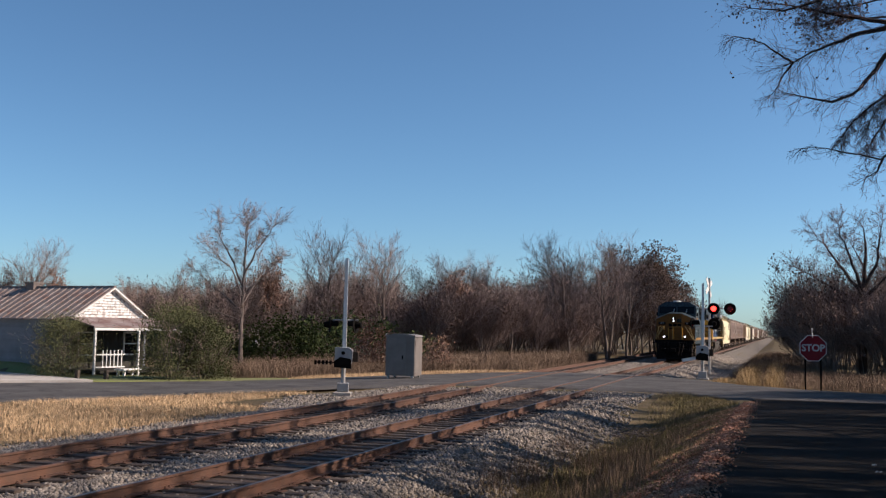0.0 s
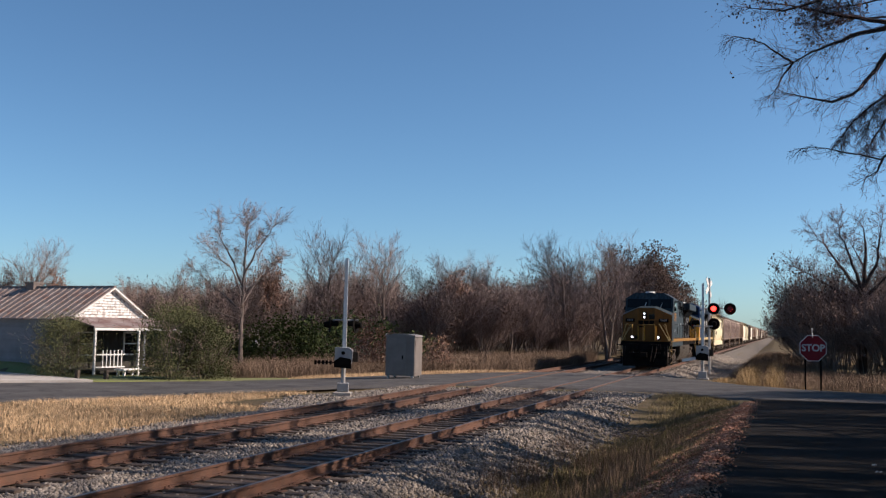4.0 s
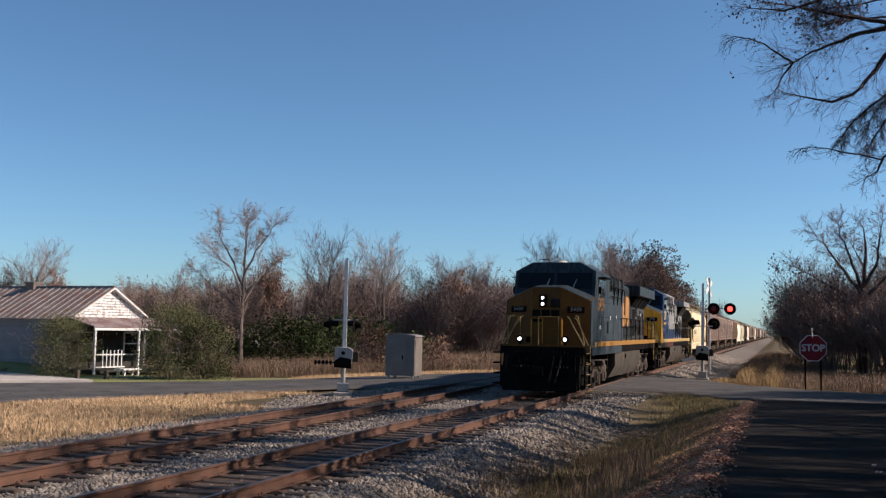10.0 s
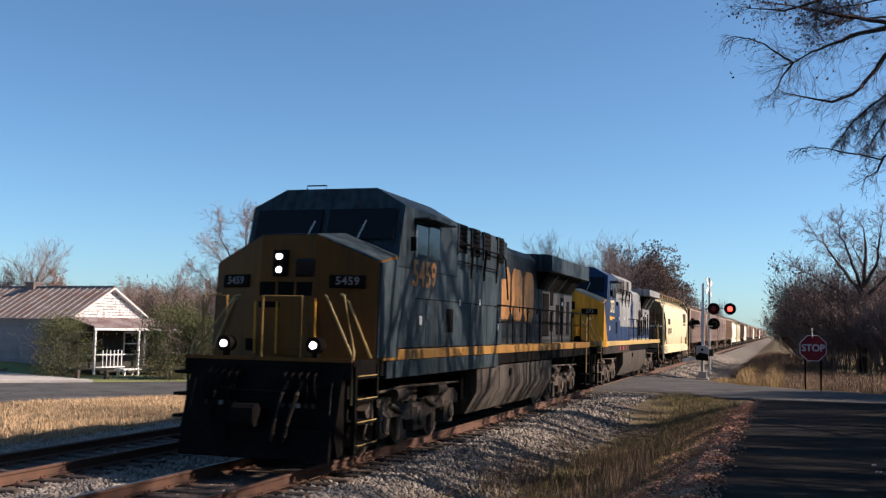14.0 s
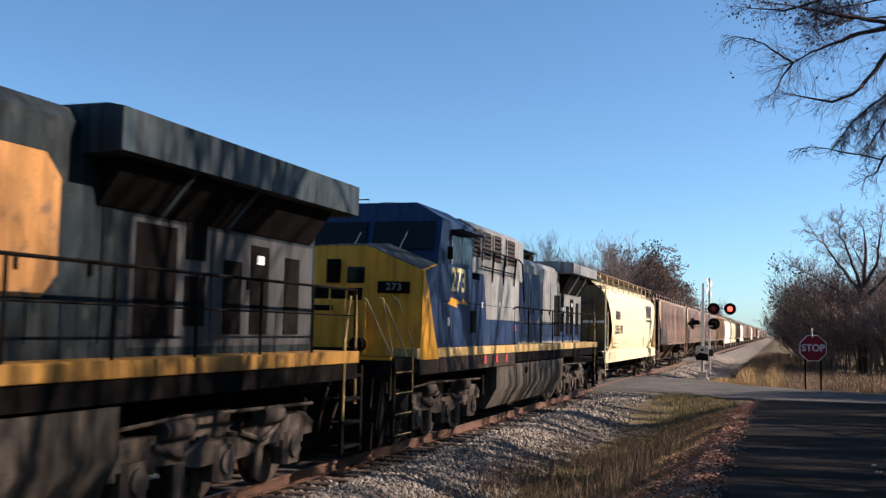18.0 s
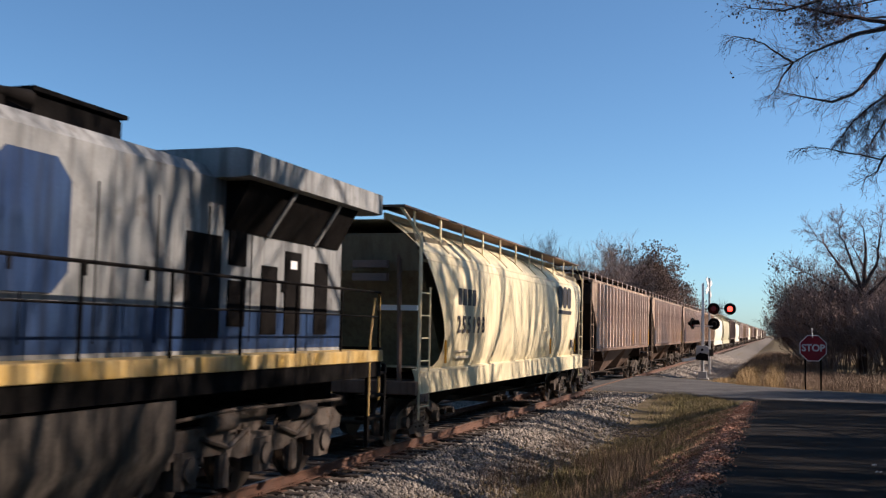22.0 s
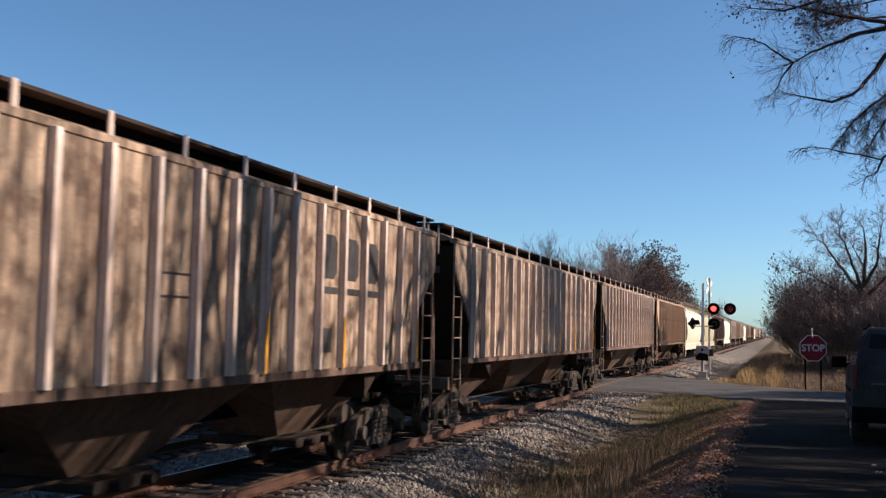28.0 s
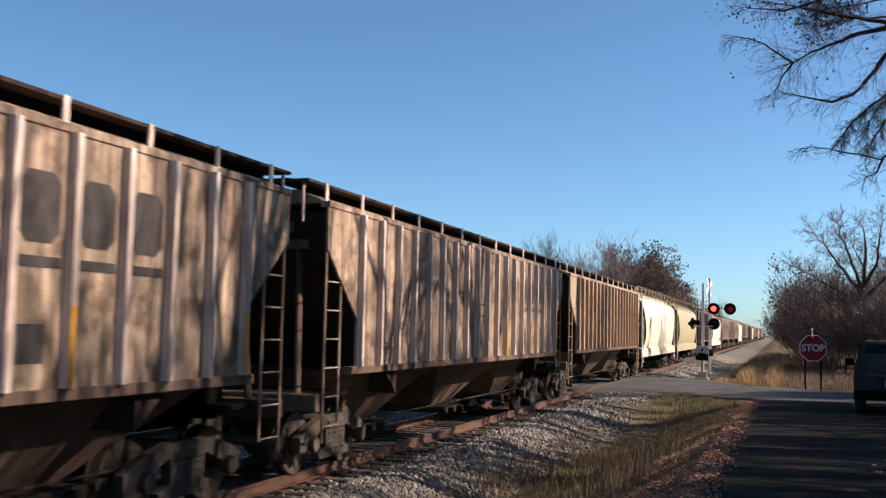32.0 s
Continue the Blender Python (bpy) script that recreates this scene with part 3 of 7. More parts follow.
def loco_truck(parent, yc, name="truck"):
    """Three-axle truck: frame, journal boxes, springs, brake gear."""
    t = Mesh()
    for sx in (-1, 1):
        x0, x1 = (1.02, 1.2) if sx > 0 else (-1.2, -1.02)
        t.prism([(yc - 2.6, 0.82), (yc - 2.3, 0.98), (yc - 1.0, 0.98), (yc - 0.7, 0.8), (yc + 0.7, 0.8), (yc + 1.0, 0.98), (yc + 2.3, 0.98), (yc + 2.6, 0.82), (yc + 2.55, 0.66), (yc + 1.1, 0.62), (yc + 0.6, 0.52), (yc - 0.6, 0.52), (yc - 1.1, 0.62), (yc - 2.55, 0.66)], "x", x0, x1)
        for dy in (-1.85, 0.0, 1.85):
            t.box(min(x0, x1) - 0.03, max(x0, x1) + 0.06, yc + dy - 0.22, yc + dy + 0.22, 0.3, 0.74, 0.06)
            t.cyl((x1 if sx > 0 else x0 - 0.1, yc + dy, 0.53), 0.15, 0.1, "x", 14)
            for q in (-0.36, 0.36):
                t.cyl((sx * 1.13, yc + dy + q, 0.56), 0.085, 0.3, "z", 10)
        for dy in (-0.95, 0.95):
            t.box(sx * 1.16 - 0.06, sx * 1.16 + 0.06, yc + dy - 0.1, yc + dy + 0.1, 0.2, 0.62, 0.03)
            t.tube([(sx * 1.24, yc + dy - 0.6, 0.86), (sx * 1.24, yc + dy, 0.7), (sx * 1.24, yc + dy + 0.5, 0.88)], 0.035)
        t.cyl((sx * 1.22, yc - 1.4, 1.02), 0.12, 0.55, "y", 12)
        t.cyl((sx * 1.22, yc + 0.9, 1.02), 0.12, 0.55, "y", 12)
        t.tube([(sx * 1.26, yc - 2.4, 1.1), (sx * 1.27, yc - 1.0, 1.16), (sx * 1.26, yc + 2.4, 1.1)], 0.025)
        t.tube([(sx * 1.2, yc - 2.5, 0.75), (sx * 1.22, yc - 2.75, 0.35), (sx * 1.1, yc - 2.9, 0.16)], 0.03)
    t.box(-1.0, 1.0, yc - 0.5, yc + 0.5, 0.7, 1.15)
    ob = t.obj(name, DUSTY, parent, "dusty three-axle truck frame")
    for dy in (-1.85, 0.0, 1.85):
        w = wheelset(parent, yc + dy, 0.53)
        AXLES.append((w, 0, yc + dy, 0.53, 0.53))


def handrail(parent, pts, posts, base_z, material, name="handrail"):
    """A top rail along points with stanchions down to base_z."""
    r = Mesh().tube(pts, 0.022, 6).obj(name, material, parent)
    for x, y, z in posts:
        Mesh().tube([(x, y, base_z), (x, y, z)], 0.02, 6).obj("stanchion", material, r)
    return r


def locomotive(old, number, m, label):
    """A six-axle wide-nosed diesel; y runs from its front coupler to its rear. old: the grey and blue unit."""
    lo = thing("locomotive", m, label, "locomotive", "locomotives")
    BODY, NOSE = (BLUE, YELLOW) if old else (NAVY, GOLD)
    UP = GREYP if old else NAVY
    STRIPE = SILLYELLOW if old else ORANGE_DULL
    RAILC = RAILPALE
    cab_end = 5.42 if old else 6.45
    ns = 0.0 if old else -0.45  # the newer cab stands further forward
    up_z, hood_z = (0.12, 4.25) if old else (0.0, 4.42)
    # frame and stripe
    Mesh().box(-1.5, 1.5, 0.9, 21.5, 1.42, 1.66).obj("underframe", BLACK, lo)
    Mesh().box(-1.53, 1.53, 1.9, 21.5, 1.665, 1.85, 0.01).obj("side_sill", STRIPE, lo, "yellow sill stripe with worn paint")
    Mesh().box(-0.7, 0.7, 1.2, 21.3, 0.92, 1.418).obj("centre_beam", BLACK, lo)
    Mesh().box(-1.515, 1.515, 2.1, 9.3, 1.36, 1.66, 0.01).obj("sill_skirt", UNDER if old else NAVY, lo, "dark skirt below the sill stripe")
    Mesh().box(-1.5, 1.5, 0.75, 1.9, 1.6, 1.7, 0.02).obj("front_platform", BLACK, lo)
    Mesh().box(-1.48, 1.48, 0.72, 0.75, 1.4, 1.66).obj("front_sill", BLACK, lo)
    Mesh().box(-1.48, 1.48, 0.715, 0.755, 1.664, 1.72).obj("sill_strip", NOSE, lo, "thin painted strip along the platform edge")
    # pilot with plough, coupler
    Mesh().prism([(0.75, 0.25), (0.55, 0.2), (0.42, 0.55), (0.7, 1.5), (0.95, 1.5), (0.95, 0.3)], "x", -1.35, 1.35).obj("pilot", BLACK, lo, "black pilot with snow plough")
    Mesh().prism([(0.4, 0.15), (0.3, 0.18), (0.38, 0.62), (0.5, 0.62)], "x", -1.3, 1.3).obj("plough", BLACK, lo)
    Mesh().box(-0.12, 0.12, 0.0, 0.6, 0.74, 0.96, 0.03).box(-0.2, 0.18, -0.02, 0.22, 0.68, 1.02, 0.06).obj("front_coupler", BLACK, lo)
    Mesh().box(-0.12, 0.12, 21.5, 22.25, 0.74, 0.96, 0.03).box(-0.2, 0.18, 22.05, 22.28, 0.68, 1.02, 0.06).obj("rear_coupler", UNDER, lo)
    for hx in (-0.75, -0.5, 0.45, 0.7):
        Mesh().tube([(hx, 0.62, 1.35), (hx + 0.03, 0.36, 1.15), (hx * 0.9, 0.25, 0.7), (hx * 0.8, 0.3, 0.45)], 0.03).obj("air_hose", UNDER if hx > 0 else BLACK, lo)
    for sx in (-1, 1):
        for k in range(5):
            hx = sx * (0.42 + 0.13 * k)
            Mesh().tube([(hx, 0.7, 1.52), (hx, 0.52, 1.45), (hx * 1.04, 0.46, 1.2 - 0.03 * (k % 2)), (hx * 1.02, 0.56, 1.0)], 0.026).obj("air_hose", BLACK, lo)
            Mesh().box(hx - 0.03, hx + 0.03, 0.5, 0.58, 0.95, 1.02, 0.01).obj("hose_fitting", GREYP if k == 2 else UNDER, lo)
        Mesh().tube([(sx * 1.2, 0.66, 0.5), (sx * 1.22, 0.5, 0.9), (sx * 1.2, 0.62, 1.35)], 0.018).obj("pilot_grab_iron", UNDER, lo)
        Mesh().box(sx * 1.0 - 0.28, sx * 1.0 + 0.28, 0.36, 0.44, 0.2, 0.34, 0.02).obj("plough_foot", UNDER, lo)
    Mesh().box(-0.36, 0.36, 0.5, 0.75, 0.62, 1.1, 0.03).obj("coupler_pocket", BLACK, lo)
    Mesh().tube([(-1.1, 0.6, 1.3), (-0.4, 0.4, 1.2), (0.4, 0.4, 1.2), (1.1, 0.6, 1.3)], 0.02).obj("cut_lever", BLACK, lo)
    # nose: faceted front, sloping top
    nose_bottom = [(-1.5, 2.05), (-0.5, 1.72), (0.5, 1.72), (1.5, 2.05), (1.5, 3.02), (-1.5, 3.02)]
    nose_top = [(-1.5, 2.16), (-0.5, 1.84), (0.5, 1.84), (1.5, 2.16), (1.5, 3.02), (-1.5, 3.02)]
    zt = [3.30, 3.74, 3.74, 3.30, 3.46, 3.46]
    nv = [(x, y, 1.7) for x, y in nose_bottom] + [(x, y, z) for (x, y), z in zip(nose_top, zt)]
    nf = [(i, (i + 1) % 6, 6 + (i + 1) % 6, 6 + i) for i in range(6)]
    # top in three facets
    nv += [(-0.5, 3.02, 3.86), (0.5, 3.02, 3.86)]
    nf += [(7, 8, 13, 12), (6, 7, 12, 11), (8, 9, 10, 13), (0, 5, 4, 3, 2, 1)]
    Mesh().add(nv, nf).obj("nose", NOSE, lo, "yellow faceted nose", smooth=False)
    top = [(-0.5, 1.85, 3.745), (0.5, 1.85, 3.745), (1.5, 2.17, 3.305), (1.5, 3.02, 3.465), (0.5, 3.02, 3.865), (-0.5, 3.02, 3.865), (-1.5, 3.02, 3.465), (-1.5, 2.17, 3.305)]
    Mesh().add([(x, y, z + 0.004) for x, y, z in top] + [(x, y, z + 0.012) for x, y, z in top], [(8, 9, 12, 13), (9, 10, 11, 12), (8, 13, 14, 15), (0, 1, 9, 8), (1, 2, 10, 9), (7, 0, 8, 15)]).obj("nose_top", NAVY, lo, "dark nose top", smooth=False)
    # nose flank: the yellow sweeps back on the old unit, navy on the newer
    for sx in (-1, 1):
        x0, x1 = (1.501, 1.537) if sx > 0 else (-1.537, -1.501)
        if old:
            Mesh().prism([(2.06, 1.64), (3.16, 1.64), (2.92, 2.04), (2.28, 3.29), (2.17, 3.29)], "x", x0, x1).obj("nose_flank", YELLOW, lo, "yellow wedge along the nose side")
            Mesh().prism([(2.31, 3.29), (2.88, 2.15), (3.02, 1.9), (3.02, 3.45)], "x", 1.5005 if sx > 0 else -1.53, 1.53 if sx > 0 else -1.5005).obj("nose_flank", BLUE, lo, "blue upper nose side")
        else:
            Mesh().prism([(2.07, 1.72), (3.0, 1.72), (3.0, 3.42), (2.19, 3.29)], "x", x0 if sx < 0 else 1.5005, x1 if sx > 0 else -1.5005).obj("nose_flank", NAVY, lo, "navy nose flank")
    # nose door, vents, grab irons
    Mesh().box(-0.08, 0.58, 1.69, 1.75, 1.74, 2.68, 0.02).obj("nose_door", NOSE, lo)
    for gx in (-0.5, -0.1, 0.6):
        Mesh().tube([(gx, 1.66, 1.76), (gx, 1.655, 2.62)], 0.018).obj("nose_grab_iron", YELLOW, lo)
    Mesh().box(-0.7, -0.52, 1.7, 1.76, 1.8, 2.0, 0.02).obj("nose_latch", BLACK, lo)
    Mesh().box(0.02, 0.48, 1.675, 1.69, 1.85, 2.3, 0.02).obj("door_panel", YELLOW if old else NOSE, lo)
    Mesh().box(0.16, 0.5, 1.775, 1.9, 3.02, 3.34, 0.05).box(0.2, 0.46, 1.765, 1.775, 3.06, 3.3, 0.04).obj("nose_window", DARKGLASS, lo, "dark nose window")
    # number boards on the angled cheeks
    for sx in (-1, 1):
        ang = math.atan2(0.33, 1.0) * sx
        q = Matrix.Translation((sx * 1.03, 1.945, 2.97)) @ Matrix.Rotation(ang, 4, "Z") @ Matrix.Rotation(radians(-6), 4, "X")
        nb = Mesh().box(-0.3, 0.3, -0.02, 0.04, -0.11, 0.11, 0.02).obj("number_board", BLACK, lo, "black number board with white figures")
        nb.matrix_basis = q
        lettering(number, 0.185, 0.003, BOARDFIG, Matrix.Translation((0, -0.022, 0)) @ Matrix.Rotation(radians(90), 4, "X"), nb, "number", 0.004, space=1.1)
    # headlights
    hl = Mesh().box(-0.13, 0.13, 1.72, 1.95, 3.04, 3.48, 0.04).obj("headlight", BLACK, lo, "twin headlight in a black housing")
    hl.location.x = -0.12
    for hz in (3.15, 3.37):
        Mesh().cyl((0, 1.705, hz), 0.052, 0.02, "y", 18).obj("lamp", BLACK if old else LAMPGLOW, hl, "" if old else "lit white lamp")
    for sx in (-1, 1):
        dl = Mesh().cyl((sx * 0.8, 0.74, 1.92), 0.13, 0.2, "y", 18).box(sx * 0.8 - 0.04, sx * 0.8 + 0.04, 0.8, 0.88, 1.68, 1.82).obj("ditch_light", BLACK, lo, "round ditch light on the platform")
        Mesh().cyl((sx * 0.8, 0.725, 1.92), 0.058, 0.02, "y", 18).obj("lamp", BLACK if old else DITCHGLOW, dl, "" if old else "lit ditch lamp")
    for i in range(3):
        Mesh().box(-0.5 + i * 0.34, -0.21 + i * 0.34, 1.78, 1.83, 2.68, 2.95).obj("nose_emblem", BLACK, lo)
    Mesh().box(-0.5, 0.47, 1.765, 1.82, 2.52, 2.62).obj("nose_emblem_bar", BLACK, lo)
    # front handrails
    for sx in (-1, 1):
        Mesh().tube([(sx * 1.45, 0.82, 1.0), (sx * 1.45, 0.85, 1.85), (sx * 1.2, 1.0, 2.72), (sx * 1.1, 1.12, 2.74)], 0.022).obj("grab_rail", RAILC, lo, "yellow grab rail by the steps")
        Mesh().tube([(sx * 1.5, 1.75, 0.9), (sx * 1.5, 1.75, 1.9), (sx * 1.2, 1.72, 2.72), (sx * 1.05, 1.86, 2.8)], 0.022).obj("grab_rail", RAILC, lo)
        ra, rb = (-0.15, 0.55) if sx > 0 else (-1.25, -0.8)
        Mesh().tube([(ra, 0.82, 1.7), (ra, 0.82, 2.7), (rb, 0.82, 2.7), (rb, 0.82, 1.7)], 0.02).obj("front_rail", GOLDRAIL, lo, "gold-painted hoop rail")
        Mesh().tube([(sx * 1.44, 0.86, 1.72), (sx * 0.84, 1.12, 2.7), (sx * 0.78, 1.2, 2.72)], 0.02).obj("corner_rail", RAILC, lo)
        Mesh().tube([(sx * 1.48, 1.5, 1.72), (sx * 1.06, 1.5, 2.64), (sx * 0.98, 1.5, 2.68)], 0.02).obj("corner_rail", RAILC, lo)
        st = Mesh().box(sx * 1.48 - 0.03, sx * 1.48 + 0.03, 0.82, 0.9, 0.25, 1.62).obj("step_frame", BLACK, lo)
        Mesh().box(sx * 1.48 - 0.03, sx * 1.48 + 0.03, 1.72, 1.8, 0.25, 1.62).obj("step_frame", BLACK, lo)
        for k in range(4):
            z = 0.32 + k * 0.36
            Mesh().box(sx * 1.5 - 0.28, sx * 1.5 + 0.02, 0.86, 1.76, z, z + 0.05, 0.01).obj("step", BLACK, st)
            Mesh().box(sx * 1.515 - 0.012, sx * 1.515 + 0.012, 0.9, 1.72, z + 0.045, z + 0.06).obj("step_edge", RAILPALE, st, "yellow step edge")
    # cab
    prof = [(-1.5, 1.85), (1.5, 1.85), (1.5, 4.12), (0.95, 4.47), (-0.95, 4.47), (-1.5, 4.12)]
    cab = Mesh()
    front = [(x, 3.3 + (-0.28 if z < 3.5 else (0.04 if z < 4.5 else 0.16)), z) for x, z in [(-1.5, 3.3), (1.5, 3.3), (1.5, 4.4), (0.9, 4.74), (-0.9, 4.74), (-1.5, 4.4)]]
    back = [(x, cab_end, z) for x, z in [(-1.5, 3.3), (1.5, 3.3), (1.5, 4.4), (0.9, 4.74), (-0.9, 4.74), (-1.5, 4.4)]]
    cab.add(front + back, [(0, 1, 2, 3, 4, 5)] + [(i, i + 6, (i + 1) % 6 + 6, (i + 1) % 6) for i in range(6)] + [(11, 10, 9, 8, 7, 6)])
    c = cab.obj("cab", BODY, lo, "blue cab roof and windscreen frame", smooth=False)
    Mesh().box(-1.5, 1.5, 3.021, 6.0 - ns, 1.86, 3.3, 0.02).obj("cab_side", BODY, lo)
    for x0, x1 in ((-1.36, -0.07), (0.07, 1.36)):
        # windscreens lie on the raked front
        Mesh().add([(x0, 3.105, 3.78), (x1, 3.105, 3.78), (x1, 3.28, 4.34), (x0, 3.28, 4.34), (x0, 3.19, 3.78), (x1, 3.19, 3.78), (x1, 3.37, 4.34), (x0, 3.37, 4.34)], [(0, 1, 2, 3), (7, 6, 5, 4), (0, 4, 5, 1), (3, 2, 6, 7), (1, 5, 6, 2), (0, 3, 7, 4)]).obj("windscreen", DARKGLASS, c, "dark windscreen pane")
    for wx in (-0.3, 0.7):
        Mesh().tube([(wx, 3.09, 3.8), (wx + 0.12, 3.19, 4.12)], 0.012, 5).obj("wiper", WHITE, c)
    for sx in (-1, 1):
        x0, x1 = (1.495, 1.515) if sx > 0 else (-1.515, -1.495)
        win = Mesh().box(x0, x1, 3.85, 5.35, 3.52, 4.2, 0.005).obj("side_window", BODY, c)
        for ya, yb in ((3.93, 4.55), (4.62, 5.25)):
            Mesh().box(x0 - 0.004, x1 + 0.004, ya, yb, 3.58, 4.14).obj("pane", DARKGLASS, win)
        Mesh().box((x1 if sx > 0 else x0 - 0.3), (x1 + 0.3 if sx > 0 else x0), 3.8, 5.4, 4.2, 4.225).obj("sunshade", BODY, win)
        Mesh().tube([(sx * 1.53, 3.88, 3.52), (sx * 1.53, 3.88, 4.08)], 0.014).obj("window_post", WHITE, win)
        Mesh().box(sx * 1.6 - 0.05, sx * 1.6 + 0.05, 3.52, 3.56, 3.6, 3.85).obj("mirror", BLACK, c)
    Mesh().cyl((-0.1, 4.6, 4.77), 0.34, 0.1, "z", 20, 0.26).obj("antenna_dome", mat("antenna_white" + number, (0.5, 0.5, 0.46)), lo, "pale antenna dome on the roof")
    Mesh().tube([(-0.8, 4.1, 4.76), (-0.8, 4.1, 4.9), (-0.4, 4.1, 4.9), (-0.4, 4.1, 4.76)], 0.015).obj("roof_hoop", BLACK, lo)
    lettering(number, 0.68, 0.004, (mat("pale_figures" + number, (0.72, 0.62, 0.3)) if old else ORANGE), on_side(1.505, 4.45, 3.2), lo, "side_number", 0.012)
    if old:
        Mesh().prism([(3.75, 2.72), (4.35, 2.66), (4.3, 2.74), (5.15, 2.74), (4.75, 2.86), (4.7, 2.78), (3.95, 2.86)], "x", 1.502, 1.507).obj("flash_mark", YELLOW, lo)
    for o in lo.children:
        if o.name.split(".")[0] in ("nose", "nose_top", "nose_grab_iron", "nose_latch", "nose_flank", "nose_door", "door_panel", "nose_window", "number_board", "headlight", "nose_emblem", "nose_emblem_bar", "cab", "cab_side", "antenna_dome", "roof_hoop", "side_number"):
            o.location.y += ns
    # auxiliary cab, full width, with grilles above
    Mesh().box(-1.5, 1.5, 6.002, 9.6, 1.86, 3.46, 0.02).obj("equipment_cab_lower", BODY, lo)
    if old:
        Mesh().prism([(6.6, 2.45), (9.61, 2.45), (9.61, 3.47), (6.3, 3.47)], "x", 1.499, 1.506).obj("grey_side_panel", GREYP, lo, "grey side panel over blue")
    up = Mesh().prism([(-1.46, 3.46), (1.46, 3.46), (1.46, 4.34 + up_z), (1.2, 4.5 + up_z), (-1.2, 4.5 + up_z), (-1.46, 4.34 + up_z)], "y", 5.422 if old else 6.002, 10.2).obj("equipment_cab_upper", UP, lo)
    for i, (ya, yb) in enumerate(((5.52, 6.12), (6.36, 7.02), (7.22, 7.92), (8.45, 9.25)) if old else ((6.15, 6.8), (7.15, 7.75), (8.1, 8.65), (9.3, 9.85))):
        for sx in (-1, 1):
            g = Mesh().box(sx * 1.44 - 0.03, sx * 1.44 + 0.03, ya, yb, 3.82, 4.42).obj("grille", BLACK, up, "dark louvred grille")
            gx = 1.475 if sx > 0 else -1.485
            sl = Mesh()
            for k in range(6):
                sl.prism([(gx, 3.84 + k * 0.1), (gx + 0.02, 3.83 + k * 0.1), (gx + 0.004, 3.9 + k * 0.1)], "y", ya + 0.02, yb - 0.02)
            sl.obj("louvre", LOUVRE if old else BLACK, g)
            Mesh().box(sx * 1.475 - 0.02, sx * 1.475 + 0.02, ya - 0.06, ya - 0.01, 3.76, 4.4).obj("grille_frame", UP, g)
    for sx in (-1, 1):
        Mesh().tube([(sx * 1.56, 6.0, 4.0), (sx * 1.56, 9.4, 3.98), (sx * 1.56, 9.7, 3.9), (sx * 1.5, 10.2, 2.95)], 0.02).obj("upper_handrail", BLACK, lo)
        Mesh().tube([(sx * 1.53, 6.0, 3.62), (sx * 1.53, 9.2, 3.6)], 0.015).obj("pipe", BLACK, lo)
        for yy in (7.0, 8.0, 9.05):
            Mesh().tube([(sx * 1.5, yy, 3.3), (sx * 1.56, yy, 4.0)], 0.03).obj("bracket", BLACK, lo)
    # seams, latches, small decals
    for yy in (4.1, 5.7, 7.0, 8.3):
        Mesh().box(1.500, 1.504, yy, yy + 0.012, 1.9, 2.75).obj("panel_seam", BLACK, lo)
    Mesh().box(1.500, 1.506, 3.5, 9.4, 2.76, 2.775).obj("panel_seam", BLACK, lo)
    Mesh().box(1.498, 1.506, 5.35, 5.8, 2.15, 2.62).obj("vent_panel", BLACK, lo)
    for yy, zz, sz, mt in ((3.75, 2.28, 0.13, WHITE), (6.2, 2.7, 0.1, WHITE), (7.7, 2.75, 0.1, WHITE), (9.2, 2.2, 0.12, REDP if old else WHITE), (11.0, 2.25, 0.14, REDP if old else WHITE), (13.2, 2.9, 0.1, WHITE)):
        xx = 1.5 if yy < 9.6 else 1.0
        Mesh().box(xx, xx + 0.008, yy, yy + sz, zz, zz + sz * 1.3).obj("decal", mt, lo)
    if old:
        for yy in (6.4, 7.4, 8.3):
            Mesh().box(1.516, 1.528, yy, yy + 0.16, 1.46, 1.64).obj("decal", REDP, lo, "red square decal on the sill")
    # engine hood
    Mesh().prism([(-1.0, 1.85), (1.0, 1.85), (1.0, hood_z - 0.17), (0.85, hood_z), (-0.85, hood_z), (-1.0, hood_z - 0.17)], "y", 9.61, 20.9).obj("engine_hood", UP if old else SOOTNAVY, lo, "grey engine hood" if old else "navy engine hood")
    if old:
        Mesh().box(-1.004, 1.004, 9.62, 20.89, 1.9, 2.42).obj("hood_lower_band", BLUE, lo, "blue lower band of the hood")
    else:
        Mesh().box(0.99, 1.006, 16.2, 20.8, 1.95, 3.4).obj("hood_panel", mat("sooty_hood_grey", (0.045, 0.047, 0.05), (0.022, 0.024, 0.026), 1.4, 0.65, streak=(0.015, 0.015, 0.015), grime=0.8), lo, "sooty grey hood doors")
    for i in range(8):
        yy = 10.2 + i * 1.1
        Mesh().box(1.0, 1.008, yy, yy + 0.02, 2.0, 3.7).obj("door_seam", BLACK, lo)
        Mesh().box(1.0, 1.03, yy + 0.9, yy + 0.95, 2.7, 2.85).obj("door_latch", BLACK, lo)
    for yy, zz, w2, h2 in ((17.3, 2.2, 0.45, 0.6), (17.3, 3.0, 0.45, 0.5), (18.2, 2.1, 0.45, 0.95), (18.9, 2.1, 0.5, 1.2), (19.9, 2.1, 0.45, 1.1), (16.3, 2.05, 0.8, 1.3)):
        Mesh().box(1.0, 1.02, yy, yy + w2, zz, zz + h2).obj("radiator_door", BLACK, lo)
    Mesh().box(1.0, 1.024, 19.05, 19.25, 3.05, 3.17).obj("decal", WHITE, lo)
